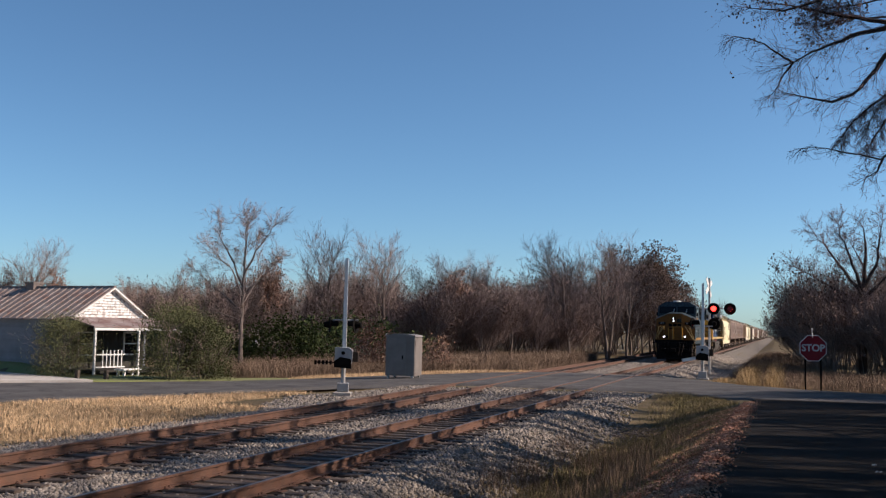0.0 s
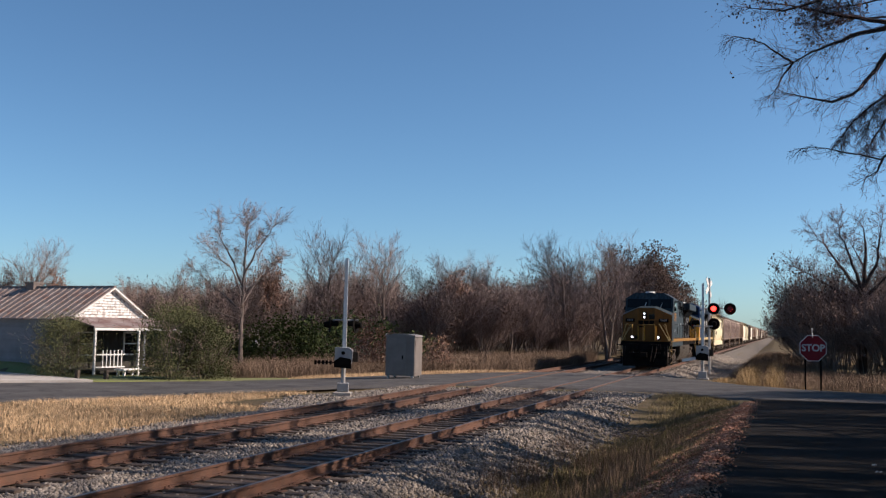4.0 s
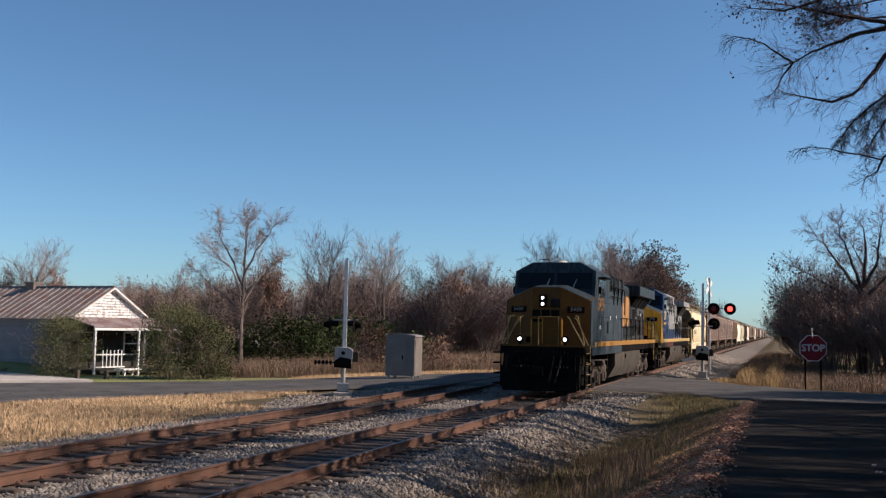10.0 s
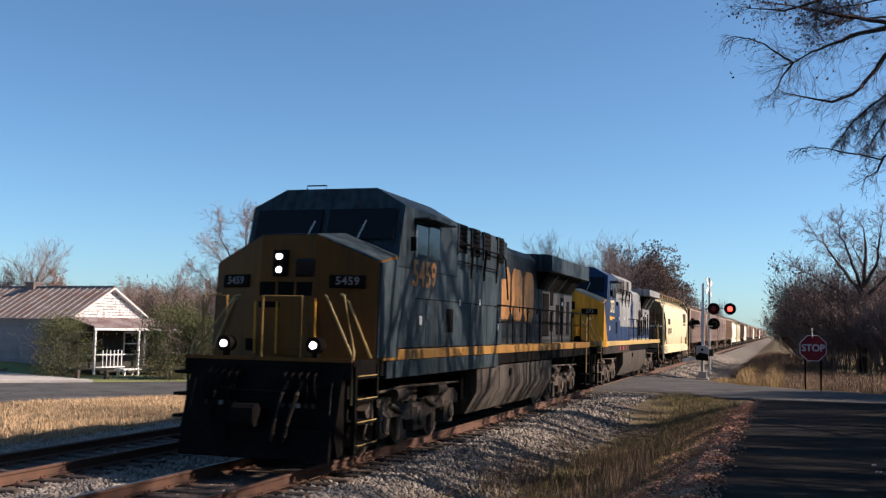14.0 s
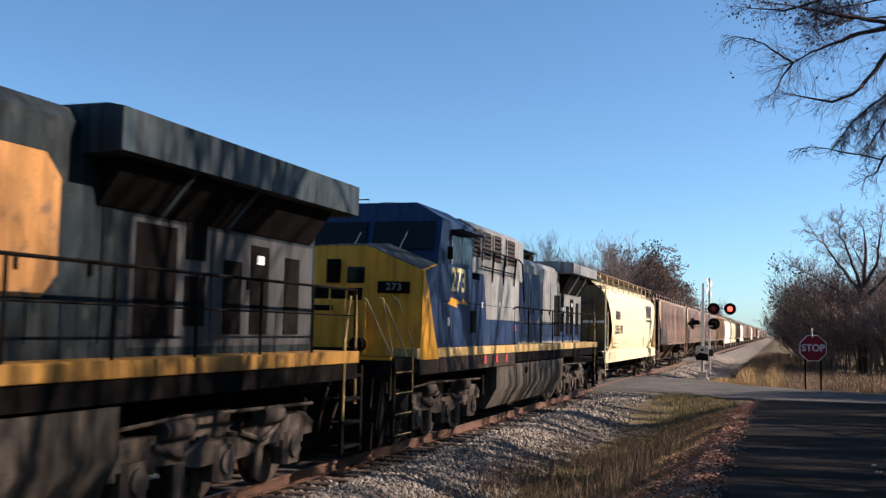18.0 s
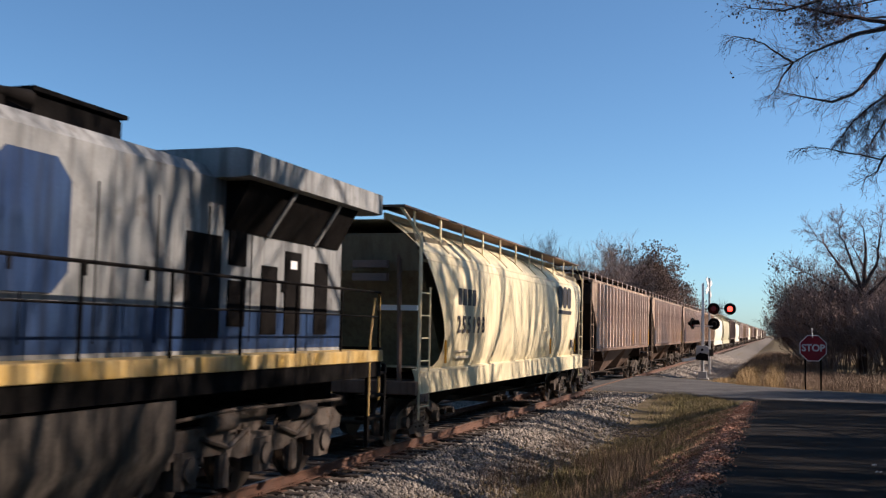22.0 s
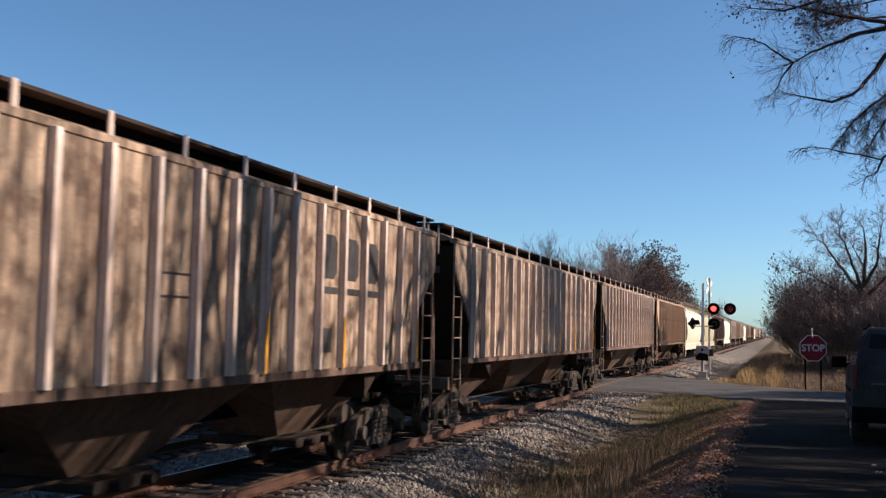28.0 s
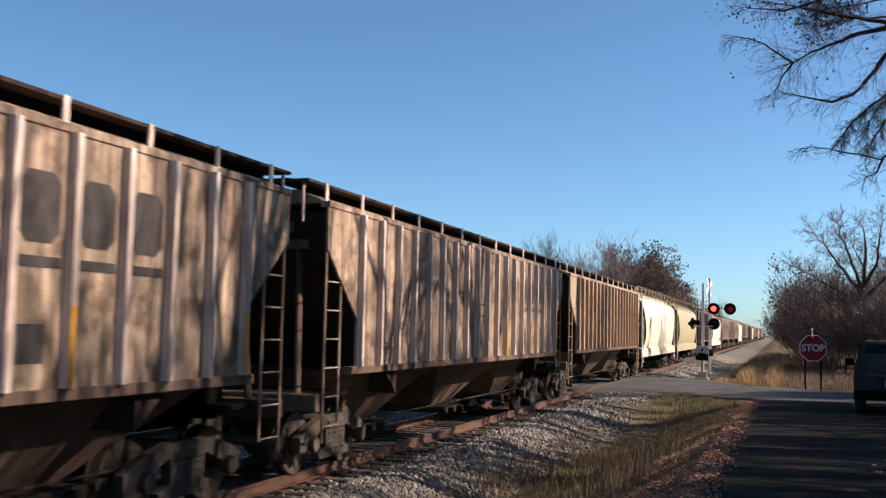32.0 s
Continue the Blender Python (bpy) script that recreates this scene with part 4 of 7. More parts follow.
    if not old:
        brand_blocks(lo, 1.012, 13.1, 2.45, 1.42, 4.1, ORANGE, "emblem_block", bar=False)
    else:
        brand_blocks(lo, 1.012, 12.3, 2.5, 1.35, 4.0, BLUE, "emblem_block", bar=False)
    st = Mesh().box(-0.45, 0.45, 14.2 if old else 13.3, 15.7 if old else 14.1, 4.2, 4.6 if old else 4.5, 0.04).box(-0.5, 0.5, 14.15 if old else 13.25, 15.75 if old else 14.15, 4.6 if old else 4.5, 4.65 if old else 4.54).obj("exhaust_outlet", BLACK, lo)
    for k, hx in enumerate((0.3, 0.5, 0.7)):
        hy = (12.7 if old else 11.3) + 0.12 * k
        hn = Mesh().cyl((hx, hy, 4.42), 0.11, 0.5, "y", 10, 0.05)
        hn.cyl((hx, hy + 0.5, 4.42), 0.05, 0.4, "y", 10, 0.1)
        hn.box(hx - 0.03, hx + 0.03, hy + 0.42, hy + 0.54, 4.2, 4.4)
        hn.obj("horn", BLACK, lo, "black air horn")
    # radiator wings
    y0, zb, z1 = (16.9, 4.08, 4.46) if old else (15.3, 3.95, 4.46)
    Mesh().prism([(-1.5, zb + 0.02), (-1.5, z1 - 0.04), (-1.3, z1), (1.3, z1), (1.5, z1 - 0.04), (1.5, zb + 0.02), (1.35, zb), (-1.35, zb)], "y", y0, 21.4).obj("radiator_wing", UP, lo, "overhanging radiator housing")
    Mesh().prism([(-1.02, 3.45), (1.02, 3.45), (1.36, zb), (-1.36, zb)], "y", y0 + 0.3, 20.7).obj("radiator_intake", BLACK, lo, "dark sloping intake screens")
    for yy in (y0 + 1.4, y0 + 2.9):
        Mesh().tube([(1.04, yy, 3.45), (1.38, yy + 0.15, zb)], 0.035).obj("screen_strut", UP, lo)
    Mesh().box(-0.9, 0.9, y0 + 0.5, 20.8, z1, z1 + 0.05, 0.02).obj("roof_hatch", UP, lo)
    # walkway rails
    for sx in (-1, 1):
        top = [(sx * 1.5, 9.0, 2.74), (sx * 1.5, 9.25, 2.8), (sx * 1.5, 15.0, 2.8), (sx * 1.5, 21.4, 2.8)]
        handrail(lo, top, [(sx * 1.5, 9.2 + 1.52 * i, 2.8) for i in range(9)], 1.85, BLACK)
        Mesh().tube([(sx * 1.5, 9.2, 2.4), (sx * 1.5, 21.3, 2.4)], 0.014).obj("mid_rail", BLACK, lo)
        Mesh().tube([(sx * 1.48, 21.4, 2.8), (sx * 1.35, 21.75, 2.5), (sx * 1.35, 21.8, 1.0)], 0.024).obj("grab_rail", RAILC, lo)
        Mesh().tube([(sx * 1.5, 21.0, 0.8), (sx * 1.5, 21.0, 2.0), (sx * 1.45, 21.3, 2.7)], 0.022).obj("grab_rail", RAILC, lo)
        sr = Mesh().box(sx * 1.46 - 0.03, sx * 1.46 + 0.03, 21.0, 21.08, 0.3, 1.62).obj("step_frame", BLACK, lo)
        Mesh().box(sx * 1.46 - 0.03, sx * 1.46 + 0.03, 21.7, 21.78, 0.3, 1.62).obj("step_frame", BLACK, lo)
        for k in range(4):
            z = 0.36 + k * 0.36
            Mesh().box(sx * 1.5 - 0.25, sx * 1.5, 21.05, 21.72, z, z + 0.05, 0.01).obj("step", BLACK, sr)
    Mesh().box(-1.5, 1.5, 21.4, 21.5, 1.66, 1.9).obj("rear_sill", BLACK, lo)
    # fuel tank
    tp = [(-1.47, 1.38), (-1.47, 0.85), (-1.2, 0.36), (1.2, 0.36), (1.47, 0.85), (1.47, 1.38)]
    Mesh().prism(tp, "y", 7.7, 15.5).obj("fuel_tank", TANK, lo, "dusty grey fuel tank")
    Mesh().box(-1.2, 1.2, 7.4, 7.7, 0.7, 1.38).obj("air_reservoir", BLACK, lo)
    for yy in (9.6, 12.4):
        Mesh().prism([(a * 1.004, b + (0.001 if b > 0.5 else -0.004)) for a, b in tp], "y", yy, yy + 0.05).obj("tank_band", UNDER, lo)
    Mesh().cyl((1.45, 10.6, 1.2), 0.09, 0.06, "x", 12).obj("filler_cap", BLACK, lo)
    loco_truck(lo, 4.6)
    loco_truck(lo, 18.0)
    return lo


def freight_truck(parent, yc):
    """Two-axle truck with cast side frames and coil springs."""
    t = Mesh()
    for sx in (-1, 1):
        x0, x1 = (0.97, 1.1) if sx > 0 else (-1.1, -0.97)
        t.prism([(-1.25, 0.36), (-1.25, 0.58), (-1.0, 0.7), (-0.45, 0.84), (0.45, 0.84), (1.0, 0.7), (1.25, 0.58), (1.25, 0.36), (0.98, 0.36), (0.85, 0.5), (0.42, 0.66), (0.36, 0.66), (0.36, 0.36), (0.62, 0.3), (0.55, 0.2), (-0.55, 0.2), (-0.62, 0.3), (-0.36, 0.36), (-0.36, 0.66), (-0.42, 0.66), (-0.85, 0.5), (-0.98, 0.36)], "x", x0, x1)
        for dy in (-1.11, 1.11):
            t.cyl((x1 - 0.02 if sx > 0 else x0 - 0.1, dy * 0.8, 0.46), 0.11, 0.12, "x", 12)
        for dy in (-0.22, 0.0, 0.22):
            coil(t, (sx * 1.04, dy, 0.32), 0.075, 0.34, 4)
        t.box(min(x0, x1) - 0.05, max(x0, x1) + 0.03, -0.3, 0.3, 0.62, 0.78, 0.03)
    t.box(-1.0, 1.0, -0.22, 0.22, 0.52, 0.82, 0.05)
    t.cyl((0, 0, 0.8), 0.22, 0.25, "z", 14)
    me = bpy.data.meshes.get("freight_truck") or t.data("freight_truck", DUSTY)
    ob = new("truck", me)
    ob.parent = parent
    ob.location.y = yc
    ob["label"] = "rusty two-axle truck with coil springs"
    for dy in (-0.89, 0.89):
        wheelset(parent, yc + dy, 0.46)


def car_common(car, paint, half, x_side):
    """Underframe, couplers, end platforms, ladders, brake gear and trucks of a hopper car."""
    Mesh().box(-0.16, 0.16, -half - 0.1, half + 0.1, 0.86, 1.12, 0.02).obj("centre_sill", BLACK, car)
    for s in (-1, 1):
        Mesh().box(-0.12, 0.12, min(s * half, s * 9.05), max(s * half, s * 9.05), 0.76, 0.96, 0.03).box(-0.2, 0.18, min(s * 8.85, s * 9.07), max(s * 8.85, s * 9.07), 0.68, 1.02, 0.05).obj("coupler", UNDER, car)
        e0, e1 = min(s * (half - 0.05), s * (half + 0.12)), max(s * (half - 0.05), s * (half + 0.12))
        Mesh().box(-1.5, 1.5, e0, e1, 1.0, 1.25, 0.02).obj("end_sill", BAYPAINT, car)
        Mesh().box(-1.4, 1.4, min(s * 7.2, s * half), max(s * 7.2, s * half), 1.18, 1.24).obj("end_platform", BLACK, car)
        for sx in (-1, 1):
            lad = Mesh()
            for q in (0.05, 0.58):
                yy = s * (half - q)
                lad.tube([(sx * (x_side - 0.02), yy, 0.55 if q < 0.1 else 0.75), (sx * (x_side - 0.02), yy, 4.0 if q < 0.1 else 3.0)], 0.022, 6)
            la = lad.obj("ladder", paint, car)
            for k in range(6):
                z = 0.78 + k * 0.42
                Mesh().tube([(sx * (x_side - 0.02), s * (half - 0.05), z), (sx * (x_side - 0.02), s * (half - 0.58), z)], 0.014, 5).obj("rung", paint, la)
            Mesh().tube([(sx * 1.1, s * (half - 0.1), 1.2), (sx * 1.0, s * (half - 0.25), 3.2), (sx * 0.95, s * (half - 0.3), 4.0)], 0.05, 6).obj("end_post", BAYPAINT, car)
        freight_truck(car, s * 6.95)
    Mesh().cyl((0.55, half - 0.9, 1.28), 0.24, 0.5, "x", 14).obj("brake_cylinder", BLACK, car)
    Mesh().cyl((-0.9, half - 0.12, 2.4), 0.28, 0.05, "y", 16).obj("brake_wheel", BLACK, car)
    Mesh().tube([(0.9, -6.2, 0.62), (0.9, 6.2, 0.62)], 0.02, 5).obj("brake_pipe", UNDER, car)


def hopper_bays(car, paint, dark, z_top, half_bays, x_top):
    """Three pyramid bays with sloping sheets down to their gates."""
    for k in (-1, 0, 1):
        yc, hw = k * half_bays * 0.667, half_bays * 0.315
        b = Mesh().add([(-x_top, yc - hw, z_top), (x_top, yc - hw, z_top), (x_top, yc + hw, z_top), (-x_top, yc + hw, z_top), (-0.5, yc - 0.55, 0.52), (0.5, yc - 0.55, 0.52), (0.5, yc + 0.55, 0.52), (-0.5, yc + 0.55, 0.52)], [(0, 1, 2, 3), (7, 6, 5, 4), (0, 4, 5, 1), (1, 5, 6, 2), (2, 6, 7, 3), (3, 7, 4, 0)]).obj("hopper_bay", paint, car, "sloping discharge bay", smooth=False)
        Mesh().box(-0.85, 0.85, yc - 0.62, yc + 0.62, 0.38, 0.52, 0.03).cyl((0.85, yc - 0.3, 0.45), 0.06, 0.14, "x", 8).cyl((0.85, yc + 0.3, 0.45), 0.06, 0.14, "x", 8).obj("outlet_gate", UNDER, b)


def ribbed_hopper(paint, marks, label, rib=None, half=8.45, m=None):
    """A covered hopper with upright ribs on flat sides and cut-back lower corners."""
    car = thing("hopper_car", m or Matrix.Identity(4), label, "hopper car", "hopper cars")
    x, zb, zt = 1.55, 1.62, 4.02
    prof = [(-half, zt), (-half, 3.35), (-half + 1.15, 2.35), (-half + 1.15, zb), (half - 1.15, zb), (half - 1.15, 2.35), (half, 3.35), (half, zt)]
    for sx in (-1, 1):
        Mesh().prism(prof, "x", sx * x - 0.02, sx * x + 0.02).obj("side_sheet", paint, car, smooth=False)
        sl = Mesh().box(sx * 1.5 - 0.05, sx * 1.5 + 0.11, -half + 0.9, half - 0.9, zb - 0.12, zb, 0.01).obj("side_sill", BAYPAINT, car)
        Mesh().box(sx * 1.5 - 0.06, sx * 1.5 + 0.09, -half, half, zt - 0.06, zt + 0.03, 0.01).obj("top_chord", paint, car)
        n = 19
        for i in range(n):
            yy = -half + 1.2 + i * (2 * half - 2.4) / (n - 1)
            k = "rib_" + paint.name
            me = bpy.data.meshes.get(k)
            if not me:
                me = Mesh().prism([(-0.05, 0.0), (0.05, 0.0), (0.042, 0.1), (-0.042, 0.1)], "z", 0, zt - zb - 0.05).data(k, rib or paint)
                me.name = k
            r = new("rib", me)
            r.parent = car
            r.matrix_basis = Matrix.Translation((sx * (x + 0.015), yy, zb)) @ Matrix.Rotation(radians(-90 * sx), 4, "Z")
            if sx > 0 and marks and i in (11, 14, 18):
                Mesh().box(x + 0.03, x + 0.121, yy - 0.036, yy + 0.036, zb, zb + 0.75).obj("stripe_decal", YELLOW, car, "yellow reflective strip")
    # faded rows of figures at the ends
    for s in (-1, 1):
        for z0, w in ((3.62, 0.7), (3.36, 0.95)):
            Mesh().box(0.25, 0.25 + w, s * half * 0.985 - 0.012, s * half * 0.985 + 0.012, z0, z0 + 0.14).obj("faded_mark", MARK_FADED, car, "unreadable faded marking")
    # slope sheets at the ends and the inside body
    for s in (-1, 1):
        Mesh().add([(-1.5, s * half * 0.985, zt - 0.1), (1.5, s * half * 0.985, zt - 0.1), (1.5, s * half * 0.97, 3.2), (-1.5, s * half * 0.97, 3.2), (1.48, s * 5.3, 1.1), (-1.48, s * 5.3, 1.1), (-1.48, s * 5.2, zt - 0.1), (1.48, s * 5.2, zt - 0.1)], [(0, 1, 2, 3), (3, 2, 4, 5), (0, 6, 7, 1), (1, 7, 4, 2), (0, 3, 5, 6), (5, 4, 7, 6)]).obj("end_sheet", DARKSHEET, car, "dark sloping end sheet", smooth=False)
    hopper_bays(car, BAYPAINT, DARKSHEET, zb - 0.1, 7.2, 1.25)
    # roof, hatches and running boards
    Mesh().prism([(-1.56, zt), (1.56, zt), (1.1, zt + 0.2), (0.4, zt + 0.27), (-0.4, zt + 0.27), (-1.1, zt + 0.2)], "y", -half, half).obj("roof", paint, car)
    for sx in (-1, 1):
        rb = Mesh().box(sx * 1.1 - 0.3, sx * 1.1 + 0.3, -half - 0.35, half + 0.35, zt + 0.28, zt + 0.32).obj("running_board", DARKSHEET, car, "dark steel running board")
        for i in range(13):
            yy = -half + 0.25 + i * (2 * half - 0.5) / 12
            Mesh().box(sx * 1.41 - 0.012, sx * 1.41 + 0.012, yy - 0.04, yy + 0.04, zt + 0.03, zt + 0.33).obj("bracket", RIBLIGHT, rb)
        Mesh().box(sx * 1.15 - 0.02, sx * 1.15 + 0.02, -half, half, zt + 0.1, zt + 0.28).obj("hatch_coaming", BLACK, car)
    for s in (-1, 1):
        Mesh().box(-1.1, 1.1, s * (half + 0.1) - 0.25, s * (half + 0.1) + 0.25, zt + 0.29, zt + 0.33).obj("end_running_board", BLACK, car)
        Mesh().tube([(1.3, s * (half + 0.3), zt - 0.3), (1.3, s * (half + 0.3), zt + 0.28)], 0.02).obj("board_strut", RIBLIGHT, car)
    if marks:
        for i in range(3):
            y0 = 3.35 + i * 0.806
            emblem_shape(x + 0.02, y0, 2.92, 0.58, 0.64).obj("emblem_block", MARK if marks == "dark" else MARK_MID, car, smooth=False)
            Mesh().box(x + 0.02, x + 0.026, y0, y0 + 0.58, 2.7, 2.8).obj("emblem_bar", MARK if marks == "dark" else MARK_MID, car)
        for i, (y0, w) in enumerate(((-5.0, 0.62), (-4.0, 0.62))):
            for z0 in (2.95, 2.62):
                Mesh().box(x + 0.02, x + 0.025, y0, y0 + w, z0, z0 + 0.2).obj("faded_mark", MARK_FADED, car, "unreadable faded marking")
        Mesh().box(x + 0.02, x + 0.026, 3.4, 3.75, 1.85, 2.2).obj("data_plate", MARK, car)
        Mesh().box(x + 0.02, x + 0.025, -0.8, 0.0, 2.5, 2.53).box(x + 0.02, x + 0.025, -0.8, 0.0, 2.75, 2.78).obj("data_lines", MARK, car)
    car_common(car, paint, half, x)
    return car


def smooth_hopper(paint, number, label, half=8.15, m=None):
    """A covered hopper with smooth bulging sides, curved at their ends."""
    car = thing("hopper_car", m or Matrix.Identity(4), label, "hopper car", "hopper cars")
    zs = [1.45, 1.6, 1.8, 2.05, 2.3, 2.6, 2.9, 3.15, 3.35, 3.55, 3.70, 3.74, 3.98]
    sec = list(zip([1.40, 1.46, 1.51, 1.545, 1.56, 1.57, 1.57, 1.56, 1.54, 1.50, 1.45, 1.42, 1.18], zs))
    full = [(-a, b) for a, b in sec] + [(-0.8, 4.26), (0.8, 4.26)] + [(a, b) for a, b in reversed(sec)]
    ends = dict(zip(zs, [0.95, 1.2, 1.33, 1.36, 1.28, 1.08, 0.85, 0.62, 0.45, 0.28, 0.14, 0.12, 0.0]))
    ends[4.26] = 0.0
    me = Mesh()
    n = len(full)
    cols = 25
    for j in range(cols):
        t = -1 + 2 * j / (cols - 1)
        for a, b in full:
            me.v.append((a * (1 + 0.0012 * math.cos(t * 28)), t * (half - ends[b]), b))
    me.f = [(j * n + i, j * n + (i + 1) % n, (j + 1) * n + (i + 1) % n, (j + 1) * n + i) for j in range(cols - 1) for i in range(n)]
    me.obj("body", paint, car, "smooth bulging side and roof")
    for sx in (-1, 1):
        Mesh().prism([(sx * 1.36, 1.47), (sx * 1.52, 1.42), (sx * 1.54, 1.02), (sx * 1.46, 1.0), (sx * 1.42, 1.3)], "y", -half, half).obj("side_sill", paint, car, "flared lower side sill")
        for s in (-1, 1):
            Mesh().box(sx * 1.5 - 0.05, sx * 1.5 + 0.045, min(s * (half - 0.45), s * half), max(s * (half - 0.45), s * half), 0.86, 1.02, 0.01).cyl((sx * 1.5 - 0.03, s * (half - 0.25), 0.92), 0.06, 0.09, "x", 10).obj("jacking_pad", BAYPAINT, car)
        Mesh().box(sx * 1.3 - 0.02, sx * 1.3 + 0.165, -half + 0.2, half - 0.2, 3.66, 3.685).obj("eave_bead", paint, car)
        Mesh().box(sx * 1.3 - 0.02, sx * 1.3 + 0.215, -half + 0.35, half - 0.35, 3.50, 3.52).obj("eave_bead", paint, car)
        for i in range(11):
            yy = -half + 0.3 + i * (2 * half - 0.6) / 10
            Mesh().tube([(sx * 1.43, yy, 3.745), (sx * 1.185, yy, 3.99), (sx * 0.8, yy, 4.27)], 0.018, 5).obj("roof_seam", paint, car)
        rb = Mesh().box(sx * 1.02 - 0.28, sx * 1.02 + 0.28, -half - 0.4, half + 0.4, 4.44, 4.48).obj("running_board", BAYPAINT, car, "brown steel running board")
        for i in range(11):
            yy = -half + 0.3 + i * (2 * half - 0.6) / 10
            Mesh().box(sx * 1.24 - 0.015, sx * 1.24 + 0.015, yy - 0.03, yy + 0.03, 3.94, 4.48).obj("bracket", paint, rb)
        Mesh().box(sx * 0.75 - 0.02, sx * 0.75 + 0.02, -half, half, 4.24, 4.38).obj("hatch_coaming", paint, car)
        for s in (-1, 1):
            Mesh().tube([(sx * 1.5, s * (half + 0.02), 1.1), (sx * 1.5, s * (half + 0.02), 3.9), (sx * 1.2, s * (half + 0.3), 4.44)], 0.035).obj("corner_post", paint, car)
    for s in (-1, 1):
        Mesh().add([(-1.3, s * (half - 0.1), 4.0), (1.3, s * (half - 0.1), 4.0), (1.45, s * (half - 0.25), 3.3), (-1.45, s * (half - 0.25), 3.3), (1.2, s * 5.6, 1.1), (-1.2, s * 5.6, 1.1), (-1.2, s * 5.4, 4.0), (1.2, s * 5.4, 4.0)], [(0, 1, 2, 3), (3, 2, 4, 5), (0, 6, 7, 1), (1, 7, 4, 2), (0, 3, 5, 6), (5, 4, 7, 6)]).obj("end_sheet", ENDSHEET, car, "sloping end sheet, grime and shade in its colour", smooth=False)
        for z0 in (3.35, 3.1):
            Mesh().box(0.1, 0.8, s * (half - 0.1) - 0.06, s * (half - 0.1) + 0.06, z0, z0 + 0.14).obj("faded_mark", MARK_FADED, car)
        Mesh().box(-1.05, 1.05, s * (half + 0.15) - 0.25, s * (half + 0.15) + 0.25, 4.44, 4.48).obj("end_running_board", BAYPAINT, car)
        Mesh().box(0.6, 1.4, s * 8.0 - 0.02, s * 8.0 + 0.02, 2.55, 2.65).obj("placard_board", WHITE, car)
    # bays in black, darker than the body
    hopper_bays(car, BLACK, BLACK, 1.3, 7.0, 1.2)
    if number:
        lettering(number, 0.48, 0.004, MARK, on_side(1.578, -5.05, 2.3), car, "car_number", 0.01, space=1.5)
        for i in range(4):
            Mesh().box(1.57, 1.582, -6.02 + i * 0.34, -5.79 + i * 0.34, 2.72, 3.06).obj("reporting_mark", MARK, car, "dark weathered block marking")
        brand_blocks(car, 1.572, 4.95, 2.92, 0.64, 2.0, MARK, "emblem_block")
        Mesh().box(1.545, 1.556, 6.0, 6.3, 1.7, 1.95).obj("data_plate", MARK, car)
        for yy in (-6.75, 3.0, 6.7):
            Mesh().box(1.53, 1.556, yy, yy + 0.07, 1.55, 2.0).obj("stripe_decal", YELLOW, car, "yellow reflective strip")
        for z0 in (1.75, 1.62):
            Mesh().box(1.5, 1.525, -6.0, -4.9, z0, z0 + 0.04).obj("faded_mark", MARK_FAINT, car)
    car_common(car, paint, half + 0.05, 1.53)
    return car


def advance(t):
    """Metres run by the train since 16 s."""
    d = t - 16.0
    return 5.1545 * d + 0.01853 * d * d + (0.02 * (t - 20.0) ** 2 if t > 20 else 0.0)


TRAIN = []  # (vehicle, its y at 16 s)
T_ROWS = [0, 2, 4, 6, 8, 10, 12, 14, 16, 18, 20, 21, 22, 23, 24, 25, 26, 27, 28, 29, 30, 31, 32]


def build_train():
    l1 = locomotive(False, "5459", Matrix.Translation((0, 3.7, 0)), "navy blue diesel locomotive with gold nose and stripe, headlights lit")
    l2 = locomotive(True, "273", Matrix.Translation((0, 26.0, 0)), "blue and grey diesel locomotive with bright yellow nose")
    TRAIN.extend([(l1, 3.7), (l2, 26.0)])
    first = smooth_hopper(CREAM, "255193", "cream smooth-sided covered hopper car with black figures")
    ribA = ribbed_hopper(BROWNCAR, "dark", "rust-stained ribbed covered hopper car with dark block emblem", RIBLIGHT)
    ribB = ribbed_hopper(BROWNCAR, "faded", "brown weathered ribbed covered hopper car", RIBBROWN)
    ribT = ribbed_hopper(TANCAR, "", "dusty tan ribbed covered hopper car")
    ribD = ribbed_hopper(DARKCAR, "", "dark brown ribbed covered hopper car")
    smP = smooth_hopper(PALECREAM, "", "pale cream smooth-sided covered hopper car")
    smO = smooth_hopper(OLIVE, "", "olive cream smooth-sided covered hopper car")
    kinds = {"F": first, "A": ribA, "B": ribB, "T": ribT, "D": ribD, "P": smP, "O": smO}
    order = "FABBTPODPBTBPTBDTPBATBPDTBPTBATB"
    used = set()
    for k, c in enumerate(order):
        y = 57.55 + 18.15 * k
        if c in used:
            car = copy_thing(kinds[c], Matrix.Translation((0, y, 0)))
        else:
            used.add(c)
            car = kinds[c]
            car.location.y = y
        TRAIN.append((car, y))
        if k < 6:
            for o in car.children:
                if o.name.startswith("wheelset"):
                    AXLES.append((o, 0, o.location.y, 0.46, 0.46))


build_train()


